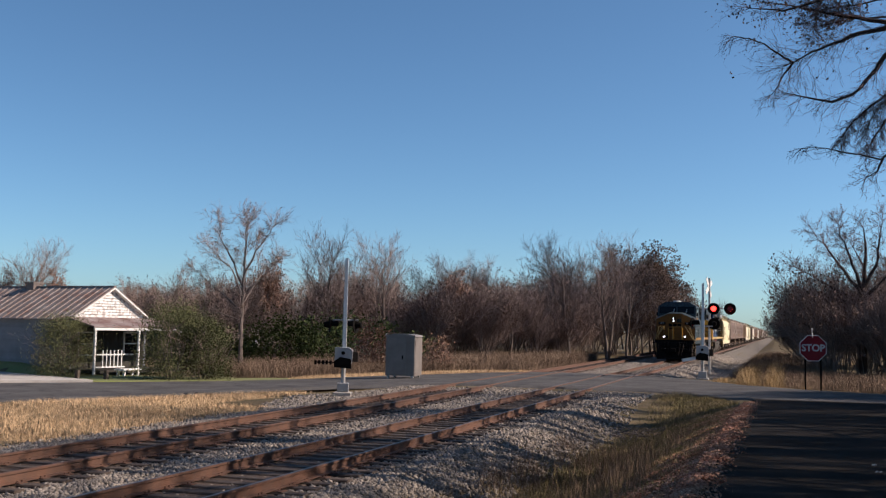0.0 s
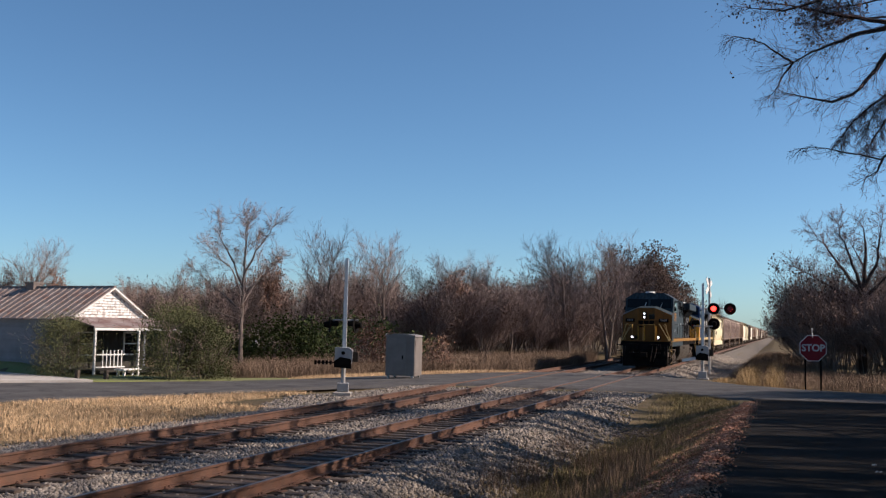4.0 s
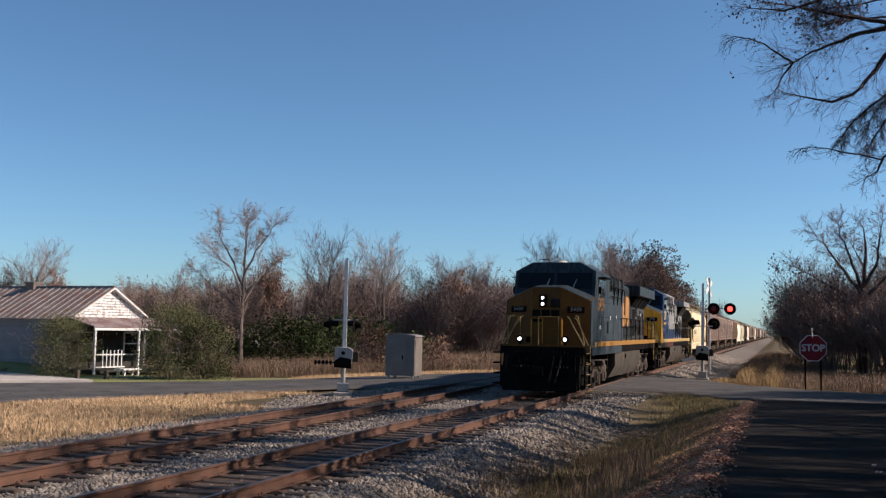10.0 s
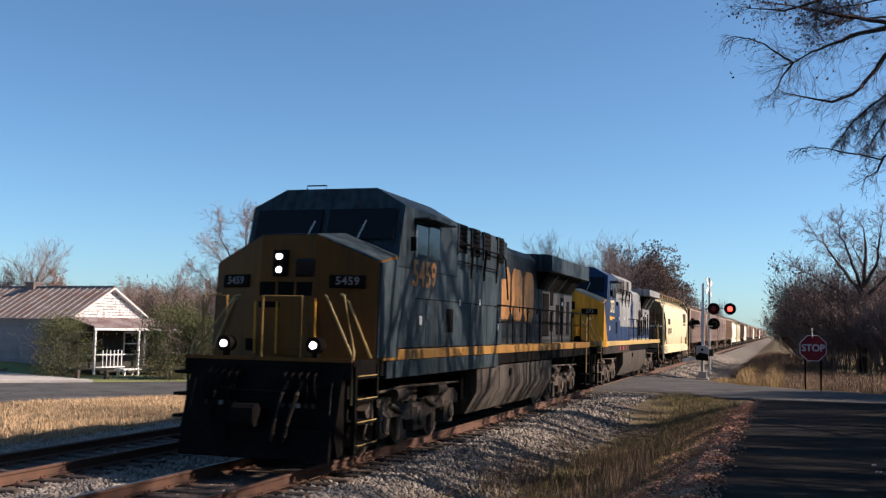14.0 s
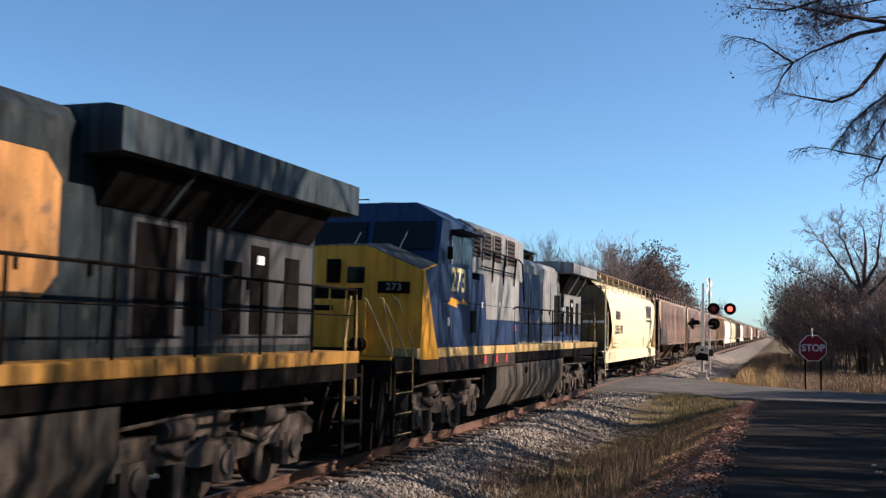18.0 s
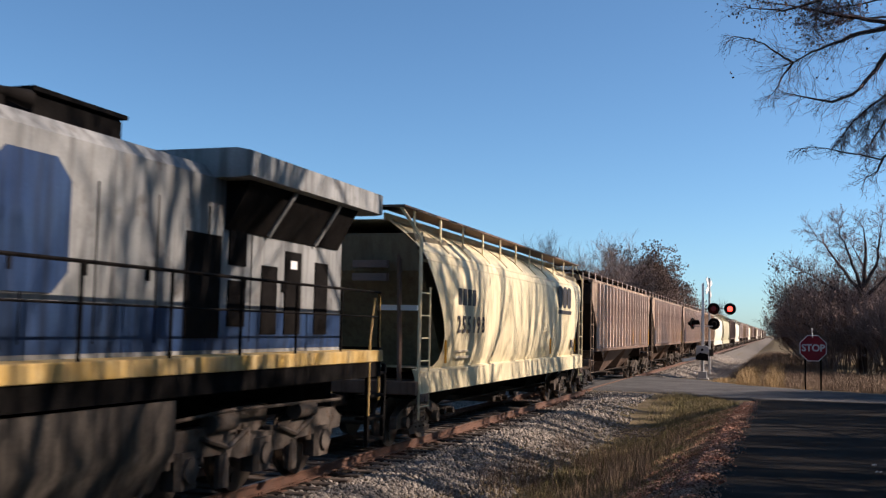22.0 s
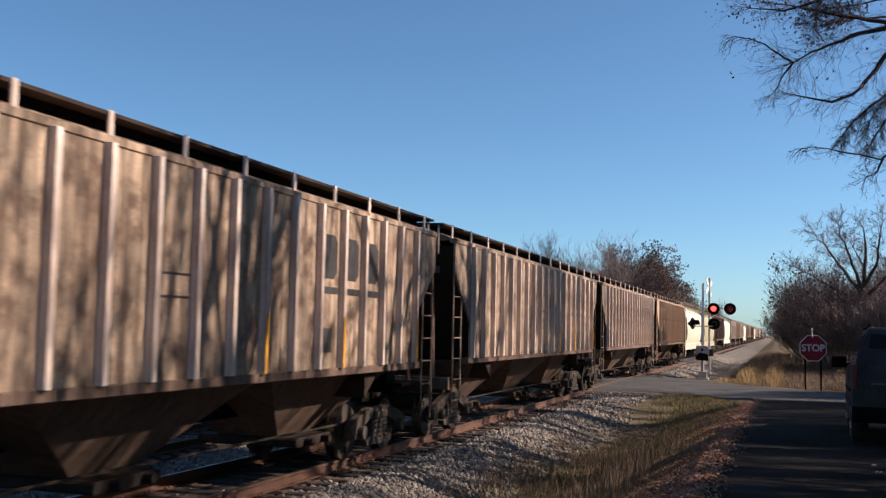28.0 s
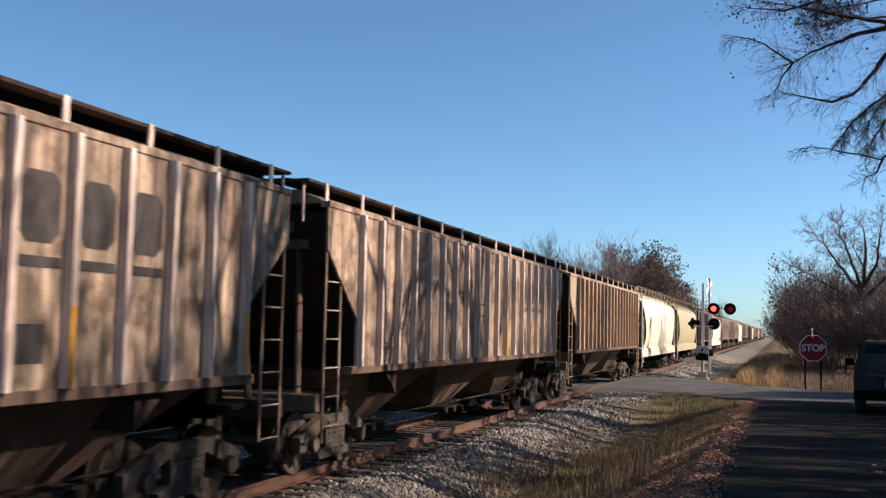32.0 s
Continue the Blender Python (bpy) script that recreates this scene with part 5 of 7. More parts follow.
# ---- trees ----
class Wood:
    """Grows branches as tapered tubes (thick) and three-sided twigs (thin), with leaves on the twig ends."""

    def __init__(self, seed):
        self.r = random.Random(seed)
        self.thick, self.thin, self.leaf = Mesh(), Mesh(), Mesh()
        self.size = 0.055
        self.bend = (0.06, 0.03)

    def tube(self, me, pts, r0, r1, n):
        o = len(me.v)
        k = len(pts)
        for i, q in enumerate(pts):
            d = (pts[min(i + 1, k - 1)] - pts[max(i - 1, 0)]).normalized()
            a = d.orthogonal().normalized()
            b = d.cross(a)
            rr = r0 + (r1 - r0) * i / (k - 1)
            for j in range(n):
                t = 2 * math.pi * j / n
                me.v.append(tuple(q + a * (rr * math.cos(t)) + b * (rr * math.sin(t))))
        for i in range(k - 1):
            for j in range(n):
                me.f.append((o + i * n + j, o + i * n + (j + 1) % n, o + (i + 1) * n + (j + 1) % n, o + (i + 1) * n + j))

    def wander(self, p, d, length, segs, bend, up):
        pts, d = [p.copy()], d.normalized()
        for i in range(segs):
            d = (d + Vector((self.r.gauss(0, bend), self.r.gauss(0, bend), self.r.gauss(0, bend) + up))).normalized()
            p = p + d * (length / segs)
            pts.append(p.copy())
        return pts

    def leaves(self, p, d, size, count, spread):
        for _ in range(count):
            c = p + Vector((self.r.gauss(0, spread), self.r.gauss(0, spread), self.r.gauss(0, spread)))
            a = Vector((self.r.gauss(0, 1), self.r.gauss(0, 1), self.r.gauss(0, 1))).normalized()
            b = a.orthogonal().normalized() * size * self.r.uniform(0.5, 1.0)
            a = a * size * self.r.uniform(0.8, 1.4)
            o = len(self.leaf.v)
            k = a.cross(b).normalized() * size * 0.25
            self.leaf.v += [tuple(c - a), tuple(c + b + k), tuple(c + a), tuple(c - b + k)]
            self.leaf.f.append((o, o + 1, o + 2, o + 3))

    def grow(self, p, d, length, r, level, depth, kids, up, leafy, twig_r=0.006, angle=0.75):
        """One branch and its children."""
        segs = 5 if level == 0 else (4 if level < 3 else 3)
        pts = self.wander(p, d, length, segs, self.bend[0] + self.bend[1] * level, up * (0.5 if level else 0.02))
        r1 = max(twig_r * 0.5, r * (0.45 if level == 0 else 0.3))
        if r > 0.022:
            self.tube(self.thick, pts, r, r1, 7 if level == 0 else 5)
        else:
            self.tube(self.thin, pts, max(r, twig_r), r1, 3)
        if level >= depth:
            if leafy and self.r.random() < leafy:
                self.leaves(pts[-1], d, self.size, 6 if self.size > 0.056 else 3, self.size * 2.2)
            return
        n = kids[min(level, len(kids) - 1)]
        lo = 0.28 if level == 0 else 0.15
        for i in range(n):
            t = lo + (1 - lo) * (i + self.r.random() * 0.8) / n
            x = min(t, 0.999) * (len(pts) - 1)
            j = int(x)
            q = pts[j].lerp(pts[j + 1], x - j)
            tang = (pts[j + 1] - pts[j]).normalized()
            side = tang.orthogonal().normalized()
            side.rotate(Matrix.Rotation(self.r.uniform(0, 2 * math.pi), 3, tang))
            a = angle * self.r.uniform(0.6, 1.25)
            nd = tang * math.cos(a) + side * math.sin(a)
            rr = max(twig_r, (r + (r1 - r) * t) * self.r.uniform(0.45, 0.7))
            ll = length * self.r.uniform(0.42, 0.68) * (1.0 - 0.42 * t if level == 0 else 1.0)
            self.grow(q, nd, ll, rr, level + 1, depth, kids, up, leafy, twig_r, angle)


def tree_from(w, name, label, category, bark, twig, leaf, group=""):
    t = thing(name, Matrix.Identity(4), label, category, group)
    if w.thick.v:
        k = w.thick.obj("trunk", bark, t)
        if category != "tree":
            tagged(k, kind="stuff")
    if w.thin.v:
        w.thin.obj("crown", twig, t, "bare twigs", smooth=False)
    if w.leaf.v:
        w.leaf.obj("foliage", leaf, t, "sparse leaves", smooth=False)
    return t


def bare_tree(seed, height, label, leafy=0.0, leaf=None, kids=(11, 7, 6, 5), spread=0.62, stems=1, up=0.2, twig_r=0.0075, leaf_size=0.055):
    w = Wood(seed)
    w.size = leaf_size
    for s in range(stems):
        lean = 0.05 if stems == 1 else 0.32
        d = Vector((w.r.gauss(0, lean), w.r.gauss(0, lean), 1))
        base = Vector((w.r.gauss(0, 0.25), w.r.gauss(0, 0.25), -0.3)) if stems > 1 else Vector((0, 0, -0.3))
        w.grow(base, d, height * w.r.uniform(0.72, 0.85), height * (0.014 if stems == 1 else 0.007), 0, 4 if stems == 1 else 3, kids, up, leafy, twig_r, spread)
    if stems == 1:
        # the crown's top ends at the tree's height
        k = height / max(p[2] for p in w.thin.v)
        for part_mesh in (w.thick, w.thin, w.leaf):
            part_mesh.v = [(x * k, y * k, z * k) for x, y, z in part_mesh.v]
    return tree_from(w, "bare_tree" if stems == 1 else "thicket", label, "tree" if stems == 1 else "shrub", BARK, TWIG, leaf or LEAF_BROWN, "woods along the railway")


def leafy_bush(seed, rx, ry, h, label, leaf, count=2600, size=0.08):
    """A rounded shrub: stems inside, a skin and filling of many leaves in uneven clumps."""
    w = Wood(seed)
    for i in range(14):
        a = w.r.uniform(0, 2 * math.pi)
        w.grow(Vector((0.2 * math.cos(a), 0.2 * math.sin(a), -0.1)), Vector((math.cos(a) * 0.6, math.sin(a) * 0.6, 1)), h * 0.75, 0.03, 1, 3, (4, 4, 3), 0.08, 0)
    clumps = []
    for i in range(60):
        a, u = w.r.uniform(0, 2 * math.pi), w.r.random()
        k = w.r.uniform(0.55, 1.0)
        zz = h * (0.12 + 0.86 * u)
        wide = math.sqrt(max(0.05, 1 - ((u - 0.35) / 0.72) ** 2)) * k
        clumps.append(Vector((rx * wide * math.cos(a), ry * wide * math.sin(a), zz * w.r.uniform(0.85, 1.08))))
    for c in clumps:
        w.leaves(c, None, size, count // 60, 0.085 * (rx + h))
    return tree_from(w, "evergreen_bush", label, "bush", BARK, TWIG, leaf)


def scatter(src, places, seed, smin=0.85, smax=1.15):
    """Copies of trees at places (x, y, scale); the first stays at its place."""
    rng = random.Random(seed)
    out = []
    for i, (x, y, s) in enumerate(places):
        ob = src[i % len(src)]
        s *= rng.uniform(smin, smax)
        m = Matrix.Translation((x, y, ground_height(x, y))) @ Matrix.Rotation(rng.uniform(0, 6.28), 4, "Z")
        if i < len(src):
            ob.matrix_world = m
            ob.scale = (s, s, s)
            out.append(ob)
        else:
            c = copy_thing(ob, m)
            c.scale = (s, s, s)
            out.append(c)
    return out


def build_woods():
    rng = random.Random(11)
    tall = [bare_tree(21 + i, 9.5, "tall bare grey tree at the edge of the woods") for i in range(4)]
    brown = [bare_tree(41 + i, 9.0, "tree with withered brown leaves", 0.95, LEAF_BROWN, (12, 7, 5, 4), 0.8, up=0.1, leaf_size=0.085) for i in range(2)]
    pink = [bare_tree(51, 8.0, "small tree with faded tan leaves", 0.45, LEAF_PINK, (10, 6, 5, 4), spread=0.42, up=0.25, leaf_size=0.07)]
    brush = [bare_tree(61 + i, 5.0, "dense brown leafless thicket", 0.10, LEAF_BROWN, (10, 7, 6), 0.5, 8, 0.14, 0.0075) for i in range(3)]
    P_tall = [(-22.0, 64.5, 1.22), (-20.2, 70.5, 1.0), (-15.8, 87.8, 0.95), (-8.6, 83.9, 1.02), (-6.6, 90.0, 1.4), (-9.5, 88, 1.1), (-12, 92, 0.95), (-25, 72, 0.9), (-29, 76, 0.8), (-45.5, 62, 0.85), (-49, 66, 0.85), (-41, 74, 0.75), (-36, 78, 0.8), (-12.5, 79, 0.85), (-18.5, 80, 0.9), (-7.5, 97, 1.4), (-6.8, 104, 1.35), (-33, 68, 0.75), (-20, 92, 1.0),
              (16.5, 64, 0.88), (11, 74, 0.78), (15, 72, 0.85), (19, 68, 0.85), (10, 82, 0.7), (9.0, 92, 0.7), (13, 84, 0.8)]
    P_brown = [(-4.6, 113, 1.2), (-5.8, 120, 1.25), (-8, 116, 1.25), (-4.8, 130, 1.1), (-7, 126, 1.25), (10.2, 88, 0.72), (9.8, 100, 0.75)]
    P_pink = [(-16.8, 76.5, 1.05), (-24.2, 59.8, 1.0), (-46, 67, 0.85), (-47.5, 63, 1.0), (-30, 70, 0.7)]
    for _ in range(34):
        y = rng.uniform(98, 360)
        P_tall.append((-8.5 - rng.random() * 16 + (0.012 * (y - 98)), y, rng.uniform(0.9, 1.2)))
    for _ in range(26):
        y = rng.uniform(80, 330)
        P_tall.append((9.8 + rng.random() * 14, y, rng.uniform(0.65, 0.85)))
    for _ in range(8):
        y = rng.uniform(110, 300)
        P_brown.append((rng.choice((-6.5, 10.0)) + rng.uniform(-1, 1), y, rng.uniform(0.8, 1.1)))
    P_brush = []
    for _ in range(52):
        y = rng.uniform(58, 125)
        x = -8.5 - (12 if y < 74 else 2.5) - rng.random() * 22
        P_brush.append((x, y, rng.uniform(0.75, 1.15)))
    for _ in range(36):
        x = 10.0 + rng.random() * 6.5
        P_brush.append((x, 54.5 + 0.36 * (x - 6) + 60 * rng.random() ** 1.6, rng.uniform(0.75, 1.1)))
    for _ in range(30):
        x = rng.uniform(-75, -30)
        P_brush.append((x, rng.uniform(70, 100), rng.uniform(0.8, 1.1)))
    for _ in range(18):
        y = rng.uniform(125, 400)
        P_brush.append((rng.choice((-10, 11.0)) + rng.uniform(-2, 2), y, rng.uniform(0.9, 1.2)))
    for i in range(9):
        P_brush.append((10.6 + 0.8 * i, 59.5 + 1.7 * ((i * 5) % 4) + rng.random(), rng.uniform(0.95, 1.1)))
    # sunny-side woods along the side road; unseen woods added behind camera to dim skylight
    for _ in range(26):
        x = rng.uniform(-45, 26)
        P_tall.append((x, rng.uniform(-50, -22), rng.uniform(1.1, 1.5)))
    for i in range(40):
        y = -6 + i * 1.3
        P_brush.append((14.9 + 0.035 * max(y, 0) + rng.random() * 3.2, y, rng.uniform(0.85, 1.3)))
    # brush out of sight behind the camera, added to cut the fill light
    for _ in range(12):
        P_brush.append((rng.uniform(-50, 26), rng.uniform(-45, -20), rng.uniform(1.0, 1.6)))
    for _ in range(40):
        P_brush.append((rng.uniform(-70, -9), rng.uniform(95, 135), rng.uniform(1.1, 1.7)))
    # taller growth behind the brush beside the side road
    for i in range(2):
        P_brush.append((16.4 + rng.random() * 3.0, 8.0 + i * 3.0, rng.uniform(1.25, 1.7)))
    # dense front of the woods, on both sides of the line
    for _ in range(40):
        y = rng.uniform(70, 104)
        P_brush.append((-9.5 - rng.random() * 5 - 0.3 * max(0, 84 - y), y, rng.uniform(0.8, 1.2)))
    for _ in range(8):
        y = rng.uniform(56, 80)
        P_brush.append((14.0 + rng.random() * 8, y + 4, rng.uniform(1.0, 1.3)))
    scatter(tall, P_tall, 1)
    scatter(brown, P_brown, 2)
    scatter(pink, P_pink, 3)
    scatter(brush, P_brush, 4)
    big = []
    for i in range(3):
        w = Wood(81 + i)
        w.grow(Vector((0, 0, -0.3)), Vector((w.r.gauss(0, 0.05), w.r.gauss(0, 0.05), 1)), 16.5, 0.34, 0, 3, (15, 8, 5), 0.12, 0.02, 0.014, 0.6)
        big.append(tree_from(w, "roadside_tree", "tall bare tree beside the side road", "tree", BARK_DARK, TWIG_DARK, LEAF_BROWN, "row of trees along the side road"))
    P_big = [(17.2, 9.5, 1.0), (17.8, 14.5, 1.05), (17.6, 24.5, 0.72), (18.6, 29.0, 0.9), (15.6, 4.5, 1.0), (20.0, 33.5, 1.0), (15.8, -1.0, 1.0), (21.0, 38.5, 1.0), (23.0, 43.5, 1.0), (20.5, 9.0, 1.05), (16.2, -7.0, 1.0), (17.0, 12.0, 0.78), (19.5, 15.8, 0.8), (17.4, 12.4, 0.66), (24.5, 20.5, 0.8)]
    scatter(big, P_big, 9)
    # evergreen shrubs and small cedar in the scrub
    green = leafy_bush(71, 2.6, 2.2, 2.6, "dull green honeysuckle shrub in the scrub", LEAF_GREEN, 3200, 0.10)
    scatter([green], [(-22.5, 58.5, 1.0), (-19.8, 60.5, 1.0), (-18.0, 62.5, 0.9), (-25.5, 57.0, 0.9), (-29, 57, 0.8), (-27.3, 56, 0.8), (-31, 58, 0.8), (-16.0, 66, 0.7), (-13.5, 62, 0.45)], 5)
    rust = leafy_bush(73, 1.1, 1.1, 2.3, "rust-red leafy shrub behind the crossing gate", LEAF_PINK, 1300, 0.07)
    scatter([rust], [(-13.6, 52.5, 1.0), (-10.8, 55.5, 0.8)], 6)
    b1 = leafy_bush(75, 1.5, 1.4, 3.0, "large shaggy evergreen bush beside the porch", LEAF_BUSH, 14000, 0.036)
    scatter([b1], [(-24.3, 40.2, 0.86), (-18.9, 41.3, 1.05), (-17.9, 42.2, 0.85)], 7, 1, 1)


def clothe(w, limbs, long_axis=0.03, twig=(0.009, 0.0026), kids=(6, 5, 4), start=(1, 6)):
    """Limbs with twigs along them. A limb: points, thickness, twigs at each point, twig length, droop, leaves."""
    rr = w.r
    for lm, thick, dens, long, droop, leafy in limbs:
        pts = [Vector(p) for p in lm]
        fine = []
        for i in range(len(pts) - 1):
            for j in range(3):
                fine.append(pts[i].lerp(pts[i + 1], j / 3) + Vector((rr.gauss(0, long_axis / 2), rr.gauss(0, long_axis), rr.gauss(0, long_axis / 2))))
        fine.append(pts[-1])
        w.tube(w.thick, fine, thick, max(0.007, thick * 0.09), 6)
        for i in range(start[0] if thick < 0.03 else start[1], len(fine)):
            d = (fine[i] - fine[i - 1]).normalized()
            for _ in range(dens + (3 if i == len(fine) - 1 else 0)):
                nd = d * rr.uniform(0.2, 0.9) + Vector((rr.gauss(0, 0.5), rr.gauss(0, 0.5), rr.gauss(0, 0.45) + droop))
                w.grow(fine[i], nd, rr.uniform(0.45, 1.0) * long, twig[0], 2, 4, kids, droop, leafy, twig[1], 0.7)


def build_lone_trees():
    """Two trees that stand out: a tall spreading one by the road, and an oak over the scrub behind the stop sign."""
    w = Wood(95)
    w.bend = (0.08, 0.04)
    x, y = -23.5, 55.6
    clothe(w, [
        ([(x, y, -0.6), (x, y, 1.5), (x, y, 3.4), (x + 0.05, y, 5.2), (x + 0.1, y, 6.8), (x + 0.2, y, 8.6)], 0.15, 4, 1.1, 0.15, 0),
        ([(x, y, 3.8), (x - 1.1, y + 0.6, 5.5), (x - 2.3, y + 0.9, 6.4), (x - 3.2, y + 1.0, 7.2)], 0.07, 4, 1.1, 0.1, 0),
        ([(x, y, 4.6), (x - 0.7, y - 0.6, 6.5), (x - 1.2, y - 0.8, 7.5), (x - 1.4, y - 0.8, 8.5)], 0.07, 4, 1.0, 0.15, 0),
        ([(x, y, 5.0), (x + 0.8, y, 6.7), (x + 1.4, y + 0.3, 7.6), (x + 1.9, y + 0.4, 8.4)], 0.07, 4, 1.0, 0.15, 0),
        ([(x, y, 5.8), (x + 0.5, y - 0.8, 7.3), (x + 0.8, y - 1.1, 8.6)], 0.06, 4, 1.0, 0.2, 0),
        ([(x, y, 4.0), (x + 1.0, y + 0.4, 5.0), (x + 2.1, y + 0.5, 6.2)], 0.06, 5, 1.1, 0.1, 0),
        ([(x, y, 3.0), (x - 1.4, y - 0.4, 4.2), (x - 3.0, y - 0.6, 5.4)], 0.06, 5, 1.2, 0.05, 0),
        ([(x, y, 3.4), (x + 0.3, y + 1.5, 5.2), (x - 0.5, y + 2.6, 7.4)], 0.06, 3, 1.1, 0.1, 0),
        ([(x, y, 2.4), (x - 1.5, y, 2.9), (x - 2.9, y - 0.3, 2.6), (x - 3.6, y - 0.3, 2.0)], 0.05, 5, 0.9, -0.1, 0),
    ], 0.05, (0.013, 0.0065), (5, 5, 5), (3, 3))
    tree_from(w, "bare_tree", "tall spreading bare tree at the edge of the woods", "tree", BARK, TWIG, LEAF_BROWN, "woods along the railway")
    w = Wood(96)
    w.bend = (0.08, 0.04)
    x, y = 12.3, 62.0
    clothe(w, [
        ([(x, y, -0.3), (x, y, 2.5), (x, y, 4.6), (x + 0.2, y, 6.8), (x + 0.1, y, 8.4)], 0.26, 3, 1.0, 0.12, 0.02),
        ([(x, y, 4.5), (x - 0.9, y, 5.9), (x - 1.8, y + 0.2, 7.2), (x - 2.5, y + 0.4, 8.1)], 0.12, 4, 1.0, 0.1, 0.02),
        ([(x, y, 4.8), (x - 0.5, y - 0.4, 6.3), (x - 1.0, y - 0.5, 7.6), (x - 1.3, y - 0.5, 8.6)], 0.11, 4, 0.9, 0.12, 0.02),
        ([(x, y, 4.8), (x + 0.7, y - 0.2, 6.2), (x + 0.9, y - 0.2, 7.6), (x + 1.1, y, 8.8)], 0.12, 4, 0.9, 0.12, 0.02),
        ([(x, y, 4.3), (x + 1.1, y, 5.4), (x + 2.1, y, 6.6), (x + 2.9, y, 8.0)], 0.11, 4, 1.0, 0.1, 0.02),
        ([(x, y, 4.0), (x - 1.5, y + 0.3, 5.0), (x - 2.7, y + 0.5, 5.7), (x - 3.6, y + 0.5, 6.2)], 0.09, 4, 1.0, 0.05, 0.02),
        ([(x, y, 4.6), (x + 0.3, y + 1.4, 6.2), (x - 0.6, y + 2.4, 8.0)], 0.1, 4, 1.0, 0.1, 0.02),
    ], 0.06, (0.015, 0.007), (5, 5, 5), (3, 3))
    tree_from(w, "bare_tree", "dark spreading oak above the roadside scrub", "tree", BARK_DARK, TWIG_DARK, LEAF_BROWN, "woods along the railway")


